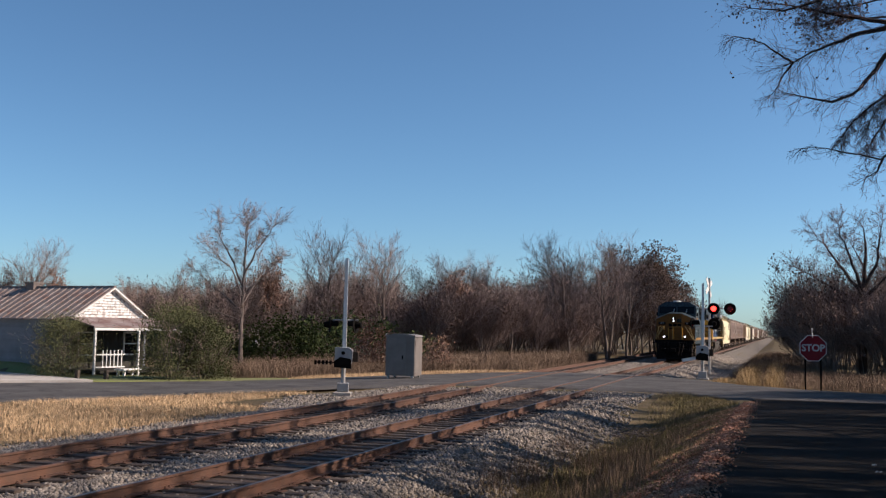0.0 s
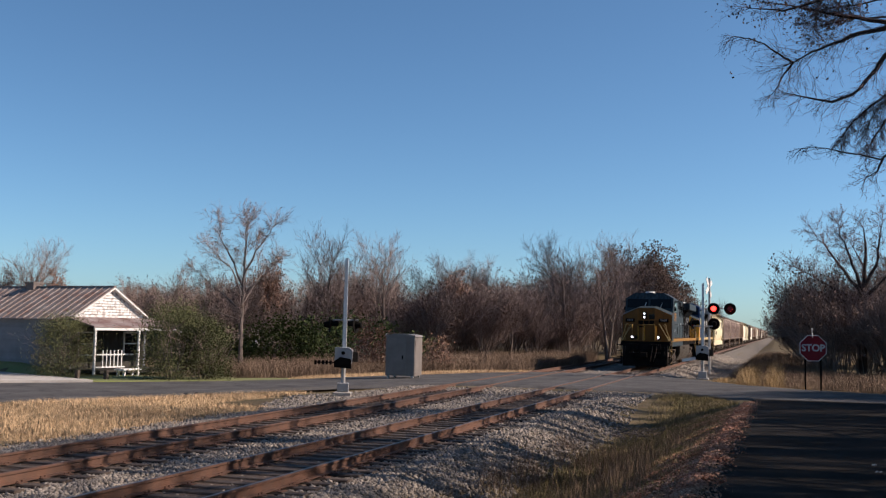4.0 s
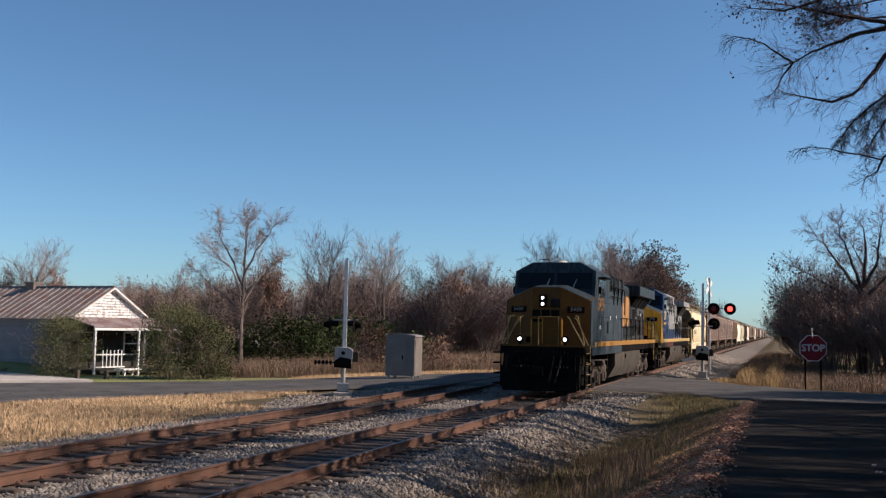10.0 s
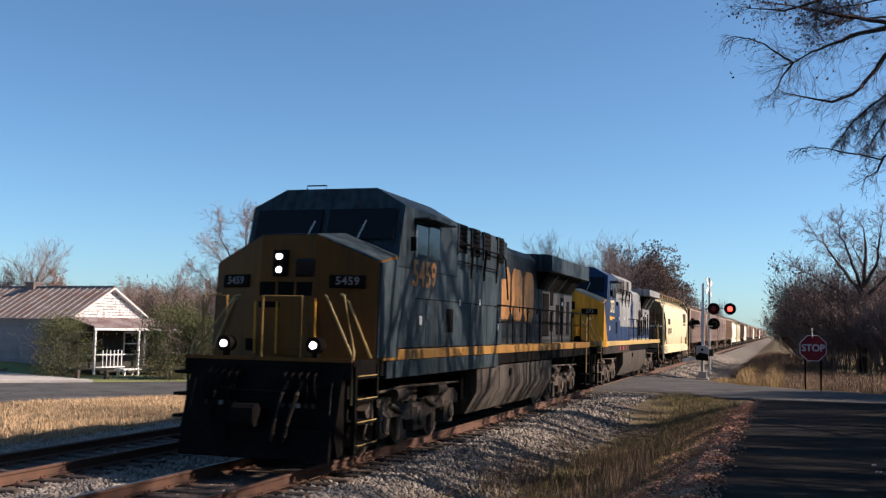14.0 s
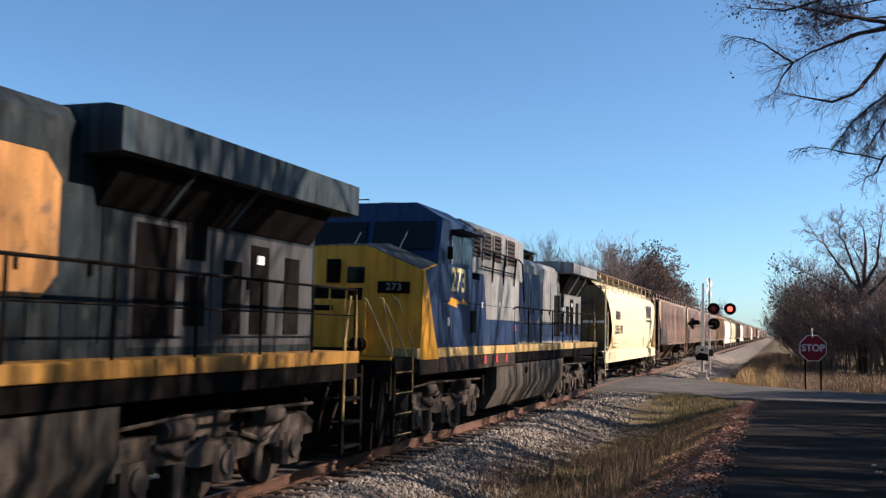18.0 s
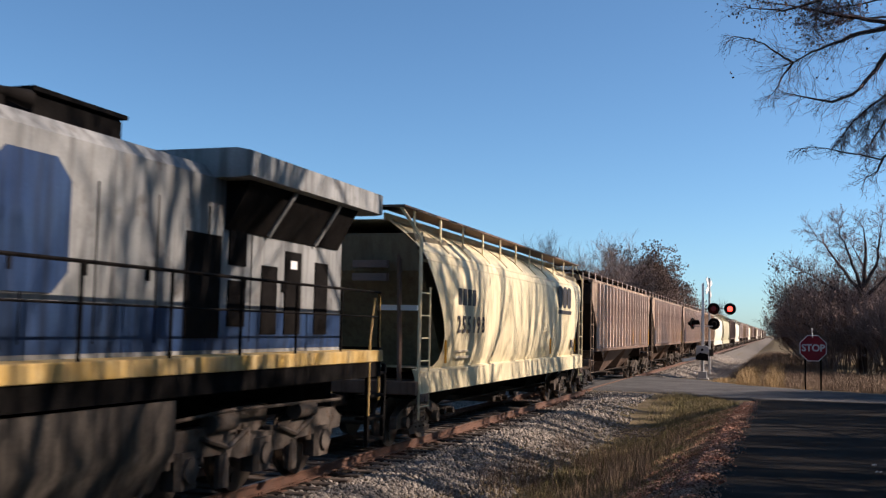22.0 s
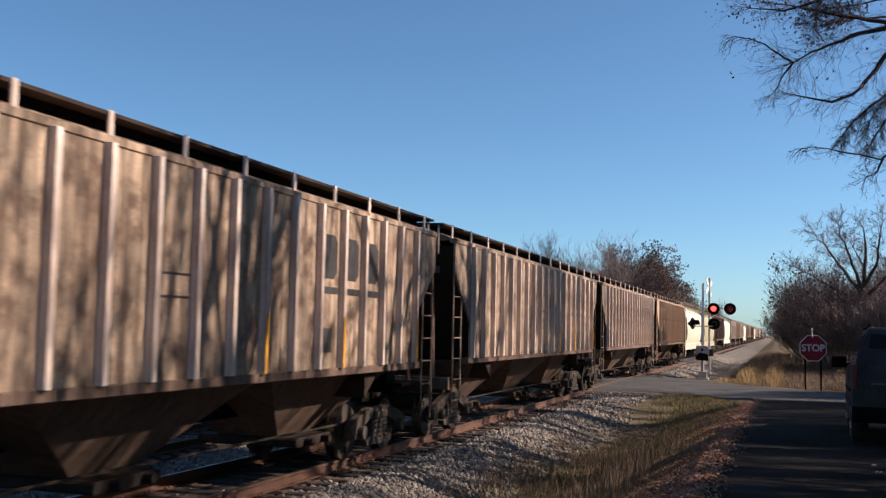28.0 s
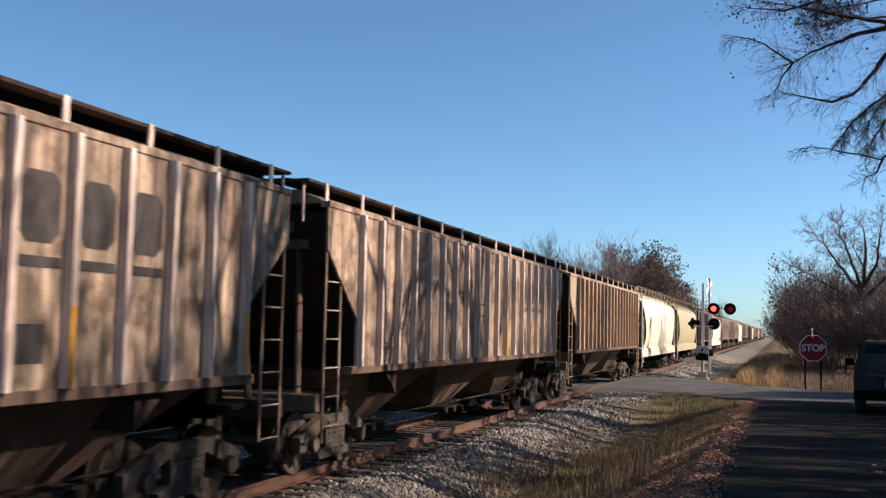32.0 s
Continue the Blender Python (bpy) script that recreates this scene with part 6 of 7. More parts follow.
def build_overhang():
    """The nearest roadside tree: trunk beside the road, limbs reaching over it."""
    w = Wood(91)
    trunk = [Vector(p) for p in ((15.2, 20.5, 0.2), (15.0, 20.4, 2.5), (14.6, 20.4, 4.6), (14.4, 20.3, 7.0), (14.5, 20.2, 10.0), (14.2, 20.0, 13.0))]
    w.tube(w.thick, trunk, 0.32, 0.08, 8)
    # limbs: points, thickness, twigs at each point, twig length, droop, leaves
    limbs = [
        ([(14.5, 20.3, 6.6), (12.6, 20.3, 7.5), (11.0, 20.2, 8.1), (10.0, 20.0, 8.0), (9.2, 20.0, 7.85), (8.8, 20.0, 7.72), (8.4, 20.0, 7.56), (8.06, 20.0, 7.37)], 0.0830875, 5, 0.7752, 0, 0.02),
        ([(8.06, 20.0, 7.37), (7.67, 19.95, 7.66), (7.28, 19.9, 7.86), (6.98, 19.9, 7.93)], 0.021505, 2, 0.3876, -0.1, 0.01),
        ([(8.06, 20.0, 7.37), (7.87, 20.05, 7.08), (7.67, 20.1, 6.8)], 0.01955, 2, 0.3876, -0.12, 0),
        ([(14.5, 20.3, 5.6), (12.4, 20.4, 7.2), (10.8, 20.3, 7.9), (9.95, 20.2, 7.66), (9.67, 20.2, 7.44), (9.46, 20.2, 7.09), (9.11, 20.2, 6.77), (8.77, 20.2, 6.63), (8.32, 20.2, 6.73), (7.95, 20.2, 6.84)], 0.0830875, 3, 0.5814, -0.05, 0),
        ([(14.8, 20.4, 4.0), (12.6, 20.4, 5.3), (11.0, 20.4, 6.0), (9.97, 20.4, 5.82), (9.66, 20.4, 5.58), (9.54, 20.4, 5.32), (9.34, 20.4, 5.22)], 0.0733125, 3, 0.4522, -0.05, 0),
        ([(9.62, 20.4, 5.56), (9.05, 20.3, 5.66), (8.64, 20.3, 5.78), (8.2, 20.3, 5.78)], 0.01564, 2, 0.4522, -0.1, 0),
        ([(14.4, 20.3, 7.0), (12.4, 20.3, 8.0), (10.6, 20.1, 7.9), (9.42, 20.0, 8.08), (8.83, 20.0, 8.24), (8.23, 20.0, 8.42), (7.55, 20.0, 8.6)], 0.068425, 4, 0.646, 0.05, 0.1),
        ([(12.4, 20.4, 7.0), (11.0, 20.5, 7.2), (10.2, 20.5, 7.1), (9.88, 20.5, 6.9), (9.6, 20.5, 6.7), (9.3, 20.5, 6.45), (9.06, 20.5, 6.2), (8.92, 20.5, 5.98)], 0.0439875, 9, 0.3468, -0.25, 0),
        ([(12.0, 20.4, 6.6), (10.8, 20.6, 7.0), (10.1, 20.6, 6.8), (9.75, 20.6, 6.4), (9.55, 20.6, 6.05), (9.4, 20.6, 5.8)], 0.0391, 9, 0.3468, -0.25, 0),
        ([(14.4, 20.3, 8.4), (12.0, 20.2, 9.3), (10.4, 20.0, 9.0), (9.4, 19.9, 8.7), (8.6, 19.8, 8.5), (7.9, 19.7, 8.3), (7.3, 19.7, 8.4)], 0.0782, 4, 0.646, 0, 0.12),
        ([(14.4, 20.3, 9.4), (11.5, 19.8, 10.6), (9.6, 19.6, 9.9), (8.4, 19.4, 9.3)], 0.0782, 3, 0.7752, 0, 0.1),
        ([(14.5, 20.2, 8.0), (16.5, 21.5, 9.5), (18.5, 22.5, 10.5)], 0.087975, 2, 1.0336, 0, 0),
        ([(14.4, 20.3, 8.8), (13.2, 21.6, 10.2), (12.0, 22.6, 10.8), (11.2, 23.4, 11.0)], 0.087975, 2, 1.0336, 0, 0),
        ([(14.3, 20.2, 9.8), (12.8, 19.6, 11.4), (11.4, 18.8, 12.2), (10.4, 18.2, 12.4)], 0.087975, 2, 1.0336, 0, 0),
        ([(14.4, 20.2, 9.0), (15.2, 18.2, 10.6), (16.0, 16.5, 11.6), (16.6, 15.4, 12.0)], 0.087975, 2, 1.0336, 0, 0),
        ([(14.3, 20.1, 11.4), (14.0, 18.4, 12.8), (13.8, 17.0, 13.6)], 0.0782, 2, 1.0336, 0, 0),
        ([(14.3, 20.2, 10.5), (13.0, 22.0, 12.0), (11.5, 24.0, 12.6)], 0.0782, 2, 1.0336, 0, 0),
        ([(10.6, 20.2, 8.0), (9.9, 20.4, 8.25), (9.2, 20.5, 8.3), (8.5, 20.5, 8.2)], 0.03, 13, 0.5, 0.05, 0.22),
        ([(10.8, 20.0, 8.6), (10.0, 20.1, 8.55), (9.3, 20.1, 8.45), (8.7, 20.1, 8.4)], 0.03, 13, 0.5, 0.0, 0.22),
        ([(10.6, 20.4, 7.2), (10.0, 20.6, 6.95), (9.6, 20.7, 6.6), (9.4, 20.7, 6.2)], 0.025, 11, 0.42, -0.25, 0.04),
    ]
    w.size = 0.03
    w.bend = (0.03, 0.02)
    clothe(w, limbs, 0.02, (0.006, 0.0022), (5, 4, 3))
    tree_from(w, "roadside_tree", "dark bare tree with twiggy limbs over the side road", "tree", BARK_DARK, TWIG_DARK, LEAF_BROWN, "row of trees along the side road")


# ---- grass and litter ----
def build_grass():
    def left(rng, n):
        y = 12 + 24 * rng.random(n) ** 1.3
        x = -6.6 - rng.random(n) * 8.5
        near_edge = np.interp(y, [12, 15, 26.6, 34.4, 37.6], [-27, -26, -15.5, -11.5, -9.0])
        ok = (x > near_edge) & (y < 37) & ~((y > 29) & (x > -9 - (37 - y) * 0.1))
        return x[ok], y[ok], np.clip((-6.3 - x[ok]) / 1.2, 0.35, 1.0)
    blades("dry_grass", left, 60000, 0.16, 0.006, DRYGRASS, "short golden dry grass between track and road", "grass", 1, 0.9)

    def lawn(rng, n):
        x, y = rng.uniform(-38, -10, n), rng.uniform(35, 52, n)
        fe = np.interp(x, [-38, -34, -22.3, -16, -11.5], [22, 25, 35, 42.2, 50])
        dr = np.interp(x, [-60, -29, -23.1, -20.6, -15.6, -11.5], [52, 41.45, 38.8, 37.7, 42.2, 50.2])
        ok = (y > dr) & (y < dr + np.where(x < -21, 4.5, 3))
        return x[ok], y[ok], np.ones(ok.sum())
    blades("lawn_grass", lawn, 26000, 0.10, 0.008, GREENGRASS, "short green lawn by the house", "grass", 2, 0.8)

    def bank(rng, n):
        y = 10 + 30 * rng.random(n) ** 1.5
        x = 2.8 + rng.random(n) * 4.4
        ok = (rng.random(len(x)) < np.clip((x - 2.7 - np.clip((y - 18) * 0.06, 0, 0.9)) / 0.9, 0, 1) * np.interp(y, [12, 16, 20], [0.3, 0.6, 1.0])) & (x < np.interp(y, [10, 34, 38, 40], [6.75, 6.6, 5.6, 4.5]))
        return x[ok], y[ok], np.clip(1.25 - 0.16 * (x[ok] - 3), 0.4, 1.2)
    blades("bank_grass", bank, 90000, 0.17, 0.0042, BANKGRASS, "mixed green and tan grass on the bank", "grass", 3, 0.8)

    def stalks(rng, n):
        y = 11 + 14 * rng.random(n)
        x = 2.7 + 3.2 * rng.random(n)
        ok = rng.random(n) < 0.25 + 0.75 * (np.sin(x * 3.1 + 1.7 * np.sin(y * 0.9)) > 0)
        return x[ok], y[ok], np.ones(ok.sum())
    blades("dry_stalks", stalks, 9000, 0.46, 0.003, TALLWEED, "tall thin brown weed stalks by the ballast", "weeds", 4, 0.6)

    def weeds(rng, n):
        y = 57 + 30 * rng.random(n)
        x = -6.8 - 22 * rng.random(n) ** 1.2
        ok = ~((x > -8.5) & (y < 60)) & (y > 50 + np.abs(x + 10) * 0.3)
        return x[ok], y[ok], np.ones(ok.sum())
    blades("tall_weeds", weeds, 70000, 1.05, 0.007, TALLWEED, "tall brown dead weeds beyond the crossing", "weeds", 5, 0.9)

    def weeds2(rng, n):
        x = rng.uniform(-27, -9.5, n)
        fe = np.interp(x, [-34, -22.3, -16, -11.5, -9], [24, 34, 41, 49, 52])
        y = fe + 3.5 + rng.random(n) * 7
        ok = ~((x < -17) & (y < 46))
        return x[ok], y[ok], np.ones(ok.sum())
    blades("roadside_weeds", weeds2, 45000, 0.95, 0.006, TALLWEED, "brown seedy weeds along the road", "weeds", 6, 0.9)

    def verge(rng, n):
        x = rng.uniform(-14.5, -5.5, n)
        y = np.interp(x, [-16, -11.5, -7.3, -3.4], [41, 49, 53.2, 55]) + 0.5 + 3.2 * rng.random(n)
        return x, y, np.ones(n)
    blades("verge_grass", verge, 14000, 0.22, 0.009, DRYGRASS, "dry tan grass on the far road verge", "grass", 7, 0.9)

    def right(rng, n):
        y = 44.5 + 18 * rng.random(n) ** 1.6
        x = 4.6 + 10 * rng.random(n)
        fe = np.interp(x, [4.2, 6.5, 9, 12.5, 60], [51.6, 46.6, 44.3, 42.6, 34])
        ok = (y > fe + 0.25) & (x < 8.3 + rng.normal(0, 0.5, n))
        return x[ok], y[ok], np.where((x[ok] > 5.9) & (x[ok] < 8.0), 1.0, 0.3) * (0.65 + 0.5 * np.sin(x[ok] * 5.1 + 1.3 * np.sin(y[ok] * 3.0)))
    blades("right_verge_grass", right, 36000, 0.75, 0.005, TANGRASS, "tan grass round the stop sign", "grass", 8, 0.8)

    def scrub(rng, n):
        x = 7.0 + 12 * rng.random(n)
        y = np.interp(x, [4.2, 6.5, 9, 12.5, 60], [51.6, 46.6, 44.3, 42.6, 34]) + 1.6 + 13 * rng.random(n) ** 1.4
        return x, y, 0.4 + 0.6 * np.clip((y - 44) / 8, 0, 1)
    blades("roadside_scrub", scrub, 24000, 0.55, 0.006, TALLWEED, "dull brown scrub behind the stop sign", "weeds", 12, 0.9)

    def embankment(rng, n):
        y = 57 + 60 * rng.random(n) ** 1.4
        return 5.2 + 5.5 * rng.random(n), y, 0.5 + 0.6 * rng.random(n)
    blades("embankment_weeds", embankment, 30000, 0.7, 0.007, TALLWEED, "dead brown weeds on the far track bank", "weeds", 14, 0.9)

    # fallen leaves
    rng = np.random.default_rng(9)
    n = 130000
    y = 9.5 + 22 * rng.random(n) ** 2.0
    x = 7.05 - np.abs(rng.normal(0, 1, n)) * np.interp(y, [9, 14, 20], [2.1, 1.5, 1.0]) + rng.normal(0, 0.1, n)
    drift = np.array([noise.noise(Vector((a * 1.1, b * 0.55, 2.0))) + 0.6 * noise.noise(Vector((a * 4, b * 2.5, 5.0))) for a, b in zip(x, y)])
    ok = (x > 3.2) & (drift > rng.normal(-0.3, 0.25, n))
    x, y = x[ok], y[ok]
    n = len(x)
    z = np.array([max(ground_height(a, b), road_top(a, b) + 0.012 if a > 6.8 else -9) for a, b in zip(x, y)]) + rng.uniform(0.005, 0.06, n)
    q = np.array([(-1, 0, 0), (0, 0.7, 0.25), (1, 0, 0), (0, -0.7, 0.25)])
    v = np.einsum("nij,kj->nki", rand_rot(rng, n), q) * rng.uniform(0.012, 0.028, (n, 1, 1))
    v[:, :, 2] *= 0.5
    v += np.stack([x, y, z], -1)[:, None]
    f = (np.arange(4)[None] + (np.arange(n) * 4)[:, None])
    tagged(fast_mesh("fallen_leaves", v.reshape(-1, 3), f, LEAFLITTER), "red-brown fallen leaves along the road edge", "leaves", kind="stuff")


def build_litter():
    """A heap of broken branches on the bank, and scraps of paper on the road."""
    rng = random.Random(77)
    x0, y0 = PILE
    p = thing("brush_pile", pose(x0, y0, ground_height(x0, y0)), "small heap of grey broken branches on the bank", "branches")
    for _ in range(46):
        a, r = rng.uniform(0, 6.28), rng.random() ** 0.6 * 0.7
        c = Vector((r * math.cos(a), r * 2.0 * math.sin(a), rng.uniform(0.04, 0.2)))
        d = Vector((rng.gauss(0, 1), rng.gauss(0, 1), rng.gauss(0, 0.25))).normalized() * rng.uniform(0.15, 0.5)
        Mesh().tube([c - d, c + Vector((rng.gauss(0, 0.03), rng.gauss(0, 0.03), 0.02)), c + d], rng.uniform(0.008, 0.022), 5, 0.006).obj("branch", BARK, p)
    for x, y in SCRAPS:
        m = pose(x, y, road_top(x, y) + 0.014, 0, 0, rng.uniform(0, 90))
        s = thing("paper_scrap", m @ Matrix.Scale(0.55, 4), "crumpled pale paper scrap on dark asphalt", "litter", "scraps on the road")
        k = Mesh()
        for j in range(4):
            k.v += [(-0.07 + 0.045 * j, -0.035, 0.02 * (j % 2)), (-0.07 + 0.045 * j, 0.035, 0.02 * (j % 2) + 0.006), (-0.07 + 0.045 * j, 0.035, 0.02 * (j % 2) + 0.01), (-0.07 + 0.045 * j, -0.035, 0.02 * (j % 2) + 0.004)]
        k.f = [(j * 4 + i, j * 4 + (i + 1) % 4, j * 4 + 4 + (i + 1) % 4, j * 4 + 4 + i) for j in range(3) for i in range(4)]
        k.obj("paper", PALE_GRAVEL, s, smooth=False)


PILE = (3.95, 29.5)
SCRAPS = ((8.91, 13.98), (8.89, 13.13))


# ---- house ----
CLAP = mat("peeling_white_clapboard", (0.74, 0.74, 0.72), (0.55, 0.54, 0.52), 2.4, 0.8, 0, 0.2, 30, rust=(0.25, 0.21, 0.185), rustamt=0.66, spec=0.2)
# walls turned from the sun: their shade is put into the blue-grey
SIDING_SHADED = mat("blue_grey_siding", (0.20, 0.21, 0.225), (0.15, 0.16, 0.172), 1.5, 0.8, 0, 0.1, 30, spec=0.1)
TINROOF = mat("rusting_tin_roof", (0.30, 0.265, 0.245), (0.19, 0.15, 0.13), 0.9, 0.65, 0.15, 0.1, 30, streak=(0.11, 0.07, 0.052), rust=(0.17, 0.08, 0.05), rustamt=0.38, spec=0.3)
TINRED = mat("rust_red_tin", (0.13, 0.07, 0.06), (0.27, 0.235, 0.225), 1.2, 0.7, 0.1, 0.1, 30, spec=0.25)
# boards under the porch roof, with its shade painted in as dark colour
PORCHWALL = mat("dark_weathered_boards", (0.055, 0.052, 0.046), (0.03, 0.029, 0.026), 2.0, 0.85, 0, 0.3, 25, spec=0.1)
BRICKM = mat("old_chimney_brick", (0.17, 0.14, 0.125), (0.12, 0.10, 0.09), 4.0, 0.9, 0, 0.4, 30)
GALV = mat("galvanised_steel", (0.42, 0.42, 0.42), (0.32, 0.32, 0.32), 2.0, 0.5, 0.35, 0.05, 40)
ALUM = mat("bare_aluminium_panel", (0.24, 0.215, 0.195), (0.17, 0.15, 0.135), 1.5, 0.5, 0.25, 0.05, 40, spec=0.2)


def build_house():
    ang = math.degrees(math.atan2(-0.18, 0.98))
    base = -0.42
    h = thing("house", pose(-25.2, 41.8, base, 0, 0, ang), "small old white clapboard house with rusty tin roof and porch", "house")
    L, Wd, eave, ridge = 15.0, 5.1, 2.82, 4.36
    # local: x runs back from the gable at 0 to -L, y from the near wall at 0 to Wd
    Mesh().box(-L, 0, 0, 0.15, 0.15, eave).obj("side_wall", SIDING_SHADED, h, "lap siding coloured blue-grey to stand for shade")
    Mesh().box(-L, 0, Wd - 0.15, Wd, 0.15, eave).obj("side_wall", SIDING_SHADED, h)
    Mesh().box(-L, -L + 0.15, 0.15, Wd - 0.15, 0.15, eave).obj("back_wall", SIDING_SHADED, h)
    Mesh().box(-0.15, 0, 0.15, Wd - 0.15, 0.15, eave).obj("front_wall", PORCHWALL, h, "front wall boards darkened for the porch's shade")
    for i in range(18):
        z = 0.2 + i * 0.145
        Mesh().prism([(-0.022, z), (0.0, z + 0.14), (-0.002, z)], "x", -L, 0).obj("lap_board", SIDING_SHADED, h)
    # gable boards
    n = 11
    for i in range(n):
        z0 = eave + i * (ridge - eave) / n
        w = (Wd / 2) * (1 - (i + 0.5) / n)
        Mesh().prism([(-0.02, z0), (0.045, z0 + 0.01), (0.004, z0 + 0.14), (-0.02, z0 + 0.14)], "y", Wd / 2 - w, Wd / 2 + w).obj("gable_board", CLAP, h)
    Mesh().prism([(0.0, eave), (Wd, eave), (Wd / 2, ridge)], "x", -0.06, -0.02).obj("gable", CLAP, h)
    # roof planes with standing seams
    pitch = math.atan2(ridge - eave, Wd / 2)
    for s, y0 in ((1, -0.3), (-1, Wd + 0.3)):
        zl = eave - 0.3 * math.tan(pitch)
        rf = Mesh().add([(-L - 0.2, y0, zl), (0.25, y0, zl), (0.25, Wd / 2, ridge), (-L - 0.2, Wd / 2, ridge), (-L - 0.2, y0, zl + 0.06), (0.25, y0, zl + 0.06), (0.25, Wd / 2, ridge + 0.06), (-L - 0.2, Wd / 2, ridge + 0.06)], [(3, 2, 1, 0), (4, 5, 6, 7), (0, 1, 5, 4), (1, 2, 6, 5), (3, 0, 4, 7)]).obj("roof", TINROOF, h, "rust-streaked tin roof", smooth=False)
        for i in range(30):
            x = -L + 0.1 + i * 0.515
            Mesh().add([(x - 0.02, y0, zl + 0.06), (x + 0.02, y0, zl + 0.06), (x + 0.02, Wd / 2, ridge + 0.06), (x - 0.02, Wd / 2, ridge + 0.06), (x, y0, zl + 0.10), (x, Wd / 2, ridge + 0.10)], [(0, 4, 5, 3), (4, 1, 2, 5), (0, 1, 4), (3, 5, 2)]).obj("roof_seam", TINROOF, rf)
        Mesh().add([(0.02, y0, zl - 0.07), (0.27, y0, zl - 0.07), (0.27, Wd / 2, ridge - 0.07), (0.02, Wd / 2, ridge - 0.07), (0.02, y0, zl), (0.27, y0, zl), (0.27, Wd / 2, ridge), (0.02, Wd / 2, ridge)], [(3, 2, 1, 0), (4, 5, 6, 7), (0, 1, 5, 4), (1, 2, 6, 5), (3, 0, 4, 7)]).obj("bargeboard", WHITE, h, "white bargeboard", smooth=False)
    Mesh().box(-L, 0.25, Wd / 2 - 0.08, Wd / 2 + 0.08, ridge + 0.05, ridge + 0.1).obj("ridge_cap", TINROOF, h)
    ch = Mesh().box(-6.1, -5.5, Wd / 2 - 0.3, Wd / 2 + 0.3, ridge - 0.5, ridge + 0.22).box(-6.15, -5.45, Wd / 2 - 0.35, Wd / 2 + 0.35, ridge + 0.22, ridge + 0.3).obj("chimney", BRICKM, h, "weathered brick chimney")
    # porch
    pr = Mesh().add([(0.0, -0.3, 2.78), (2.2, -0.5, 2.34), (2.2, Wd + 0.6, 2.34), (0.0, Wd + 0.3, 2.78), (0.0, -0.3, 2.84), (2.2, -0.5, 2.40), (2.2, Wd + 0.6, 2.40), (0.0, Wd + 0.3, 2.84)], [(3, 2, 1, 0), (4, 5, 6, 7), (0, 1, 5, 4), (1, 2, 6, 5), (2, 3, 7, 6)]).obj("porch_roof", TINRED, h, "rust-red tin porch roof", smooth=False)
    Mesh().box(2.05, 2.17, -0.4, Wd + 0.5, 2.2, 2.33).obj("porch_beam", WHITE, h)
    Mesh().box(0.0, 2.2, 0.0, Wd, 0.12, 0.28).obj("porch_floor", PORCHWALL, h)
    for yy in (-0.32, 2.5, Wd + 0.3):
        Mesh().box(2.06, 2.16, yy - 0.05, yy + 0.05, 0.1, 2.2, 0.01).obj("porch_post", WHITE, h, "white porch post")
    for yy in np.arange(0.2, 1.5, 0.24):
        Mesh().box(2.09, 2.13, yy - 0.02, yy + 0.02, 0.45, 1.25).obj("baluster", WHITE, h)
    Mesh().box(2.07, 2.15, -0.2, 1.6, 1.0, 1.06).obj("porch_rail", WHITE, h)
    Mesh().box(2.07, 2.15, -0.2, 1.6, 0.4, 0.46).obj("porch_rail", WHITE, h)
    Mesh().box(0.0, 0.05, 2.1, 3.0, 0.28, 2.2).obj("door", PORCHWALL, h)
    for yy in (0.5, 3.5):
        w = Mesh().box(0.0, 0.06, yy, yy + 1.0, 0.9, 2.1).obj("window", WHITE, h)
        for k in range(2):
            Mesh().box(0.05, 0.07, yy + 0.07, yy + 0.93, 0.97 + k * 0.56, 1.47 + k * 0.56).obj("pane", DARKGLASS, w)
    Mesh().box(2.4, 3.0, 0.7, 1.9, 0.28, 0.36, 0.02).box(2.45, 2.55, 0.8, 0.9, 0, 0.28).box(2.45, 2.55, 1.7, 1.8, 0, 0.28).box(2.85, 2.95, 0.8, 0.9, 0, 0.28).box(2.85, 2.95, 1.7, 1.8, 0, 0.28).obj("porch_step", WHITE, h, "white step at the porch")
    # a far neighbour's pale gable behind the trees
    n2 = thing("house", pose(-36.0, 72.0, -0.45, 0, 0, 20), "far pale house half hidden by trees", "house")
    Mesh().box(-4, 4, -3, 3, 0, 2.4).obj("wall", CLAP, n2)
    Mesh().prism([(-3.4, 2.4), (3.4, 2.4), (0, 4.0)], "x", -4.3, 4.3).obj("roof", TINROOF, n2)
    # wooden benches of the yard edge
    for x, y in ((-22.0, 38.4), (-21.0, 39.1)):
        p = thing("wooden_post", pose(x, y, ground_height(x, y)), "short weathered wooden post by the road", "post")
        Mesh().box(-0.09, 0.09, -0.09, 0.09, 0, 0.45, 0.02).obj("post", TIE, p)


# ---- crossing equipment ----
REDLIT = glow("lit_red_lens", (1.0, 0.03, 0.02), 5.0)
REDOFF = mat("unlit_red_lens", (0.17, 0.010, 0.016), (0.13, 0.008, 0.012), 5, 0.25, 0, 0.0, 30)
LENSES = []


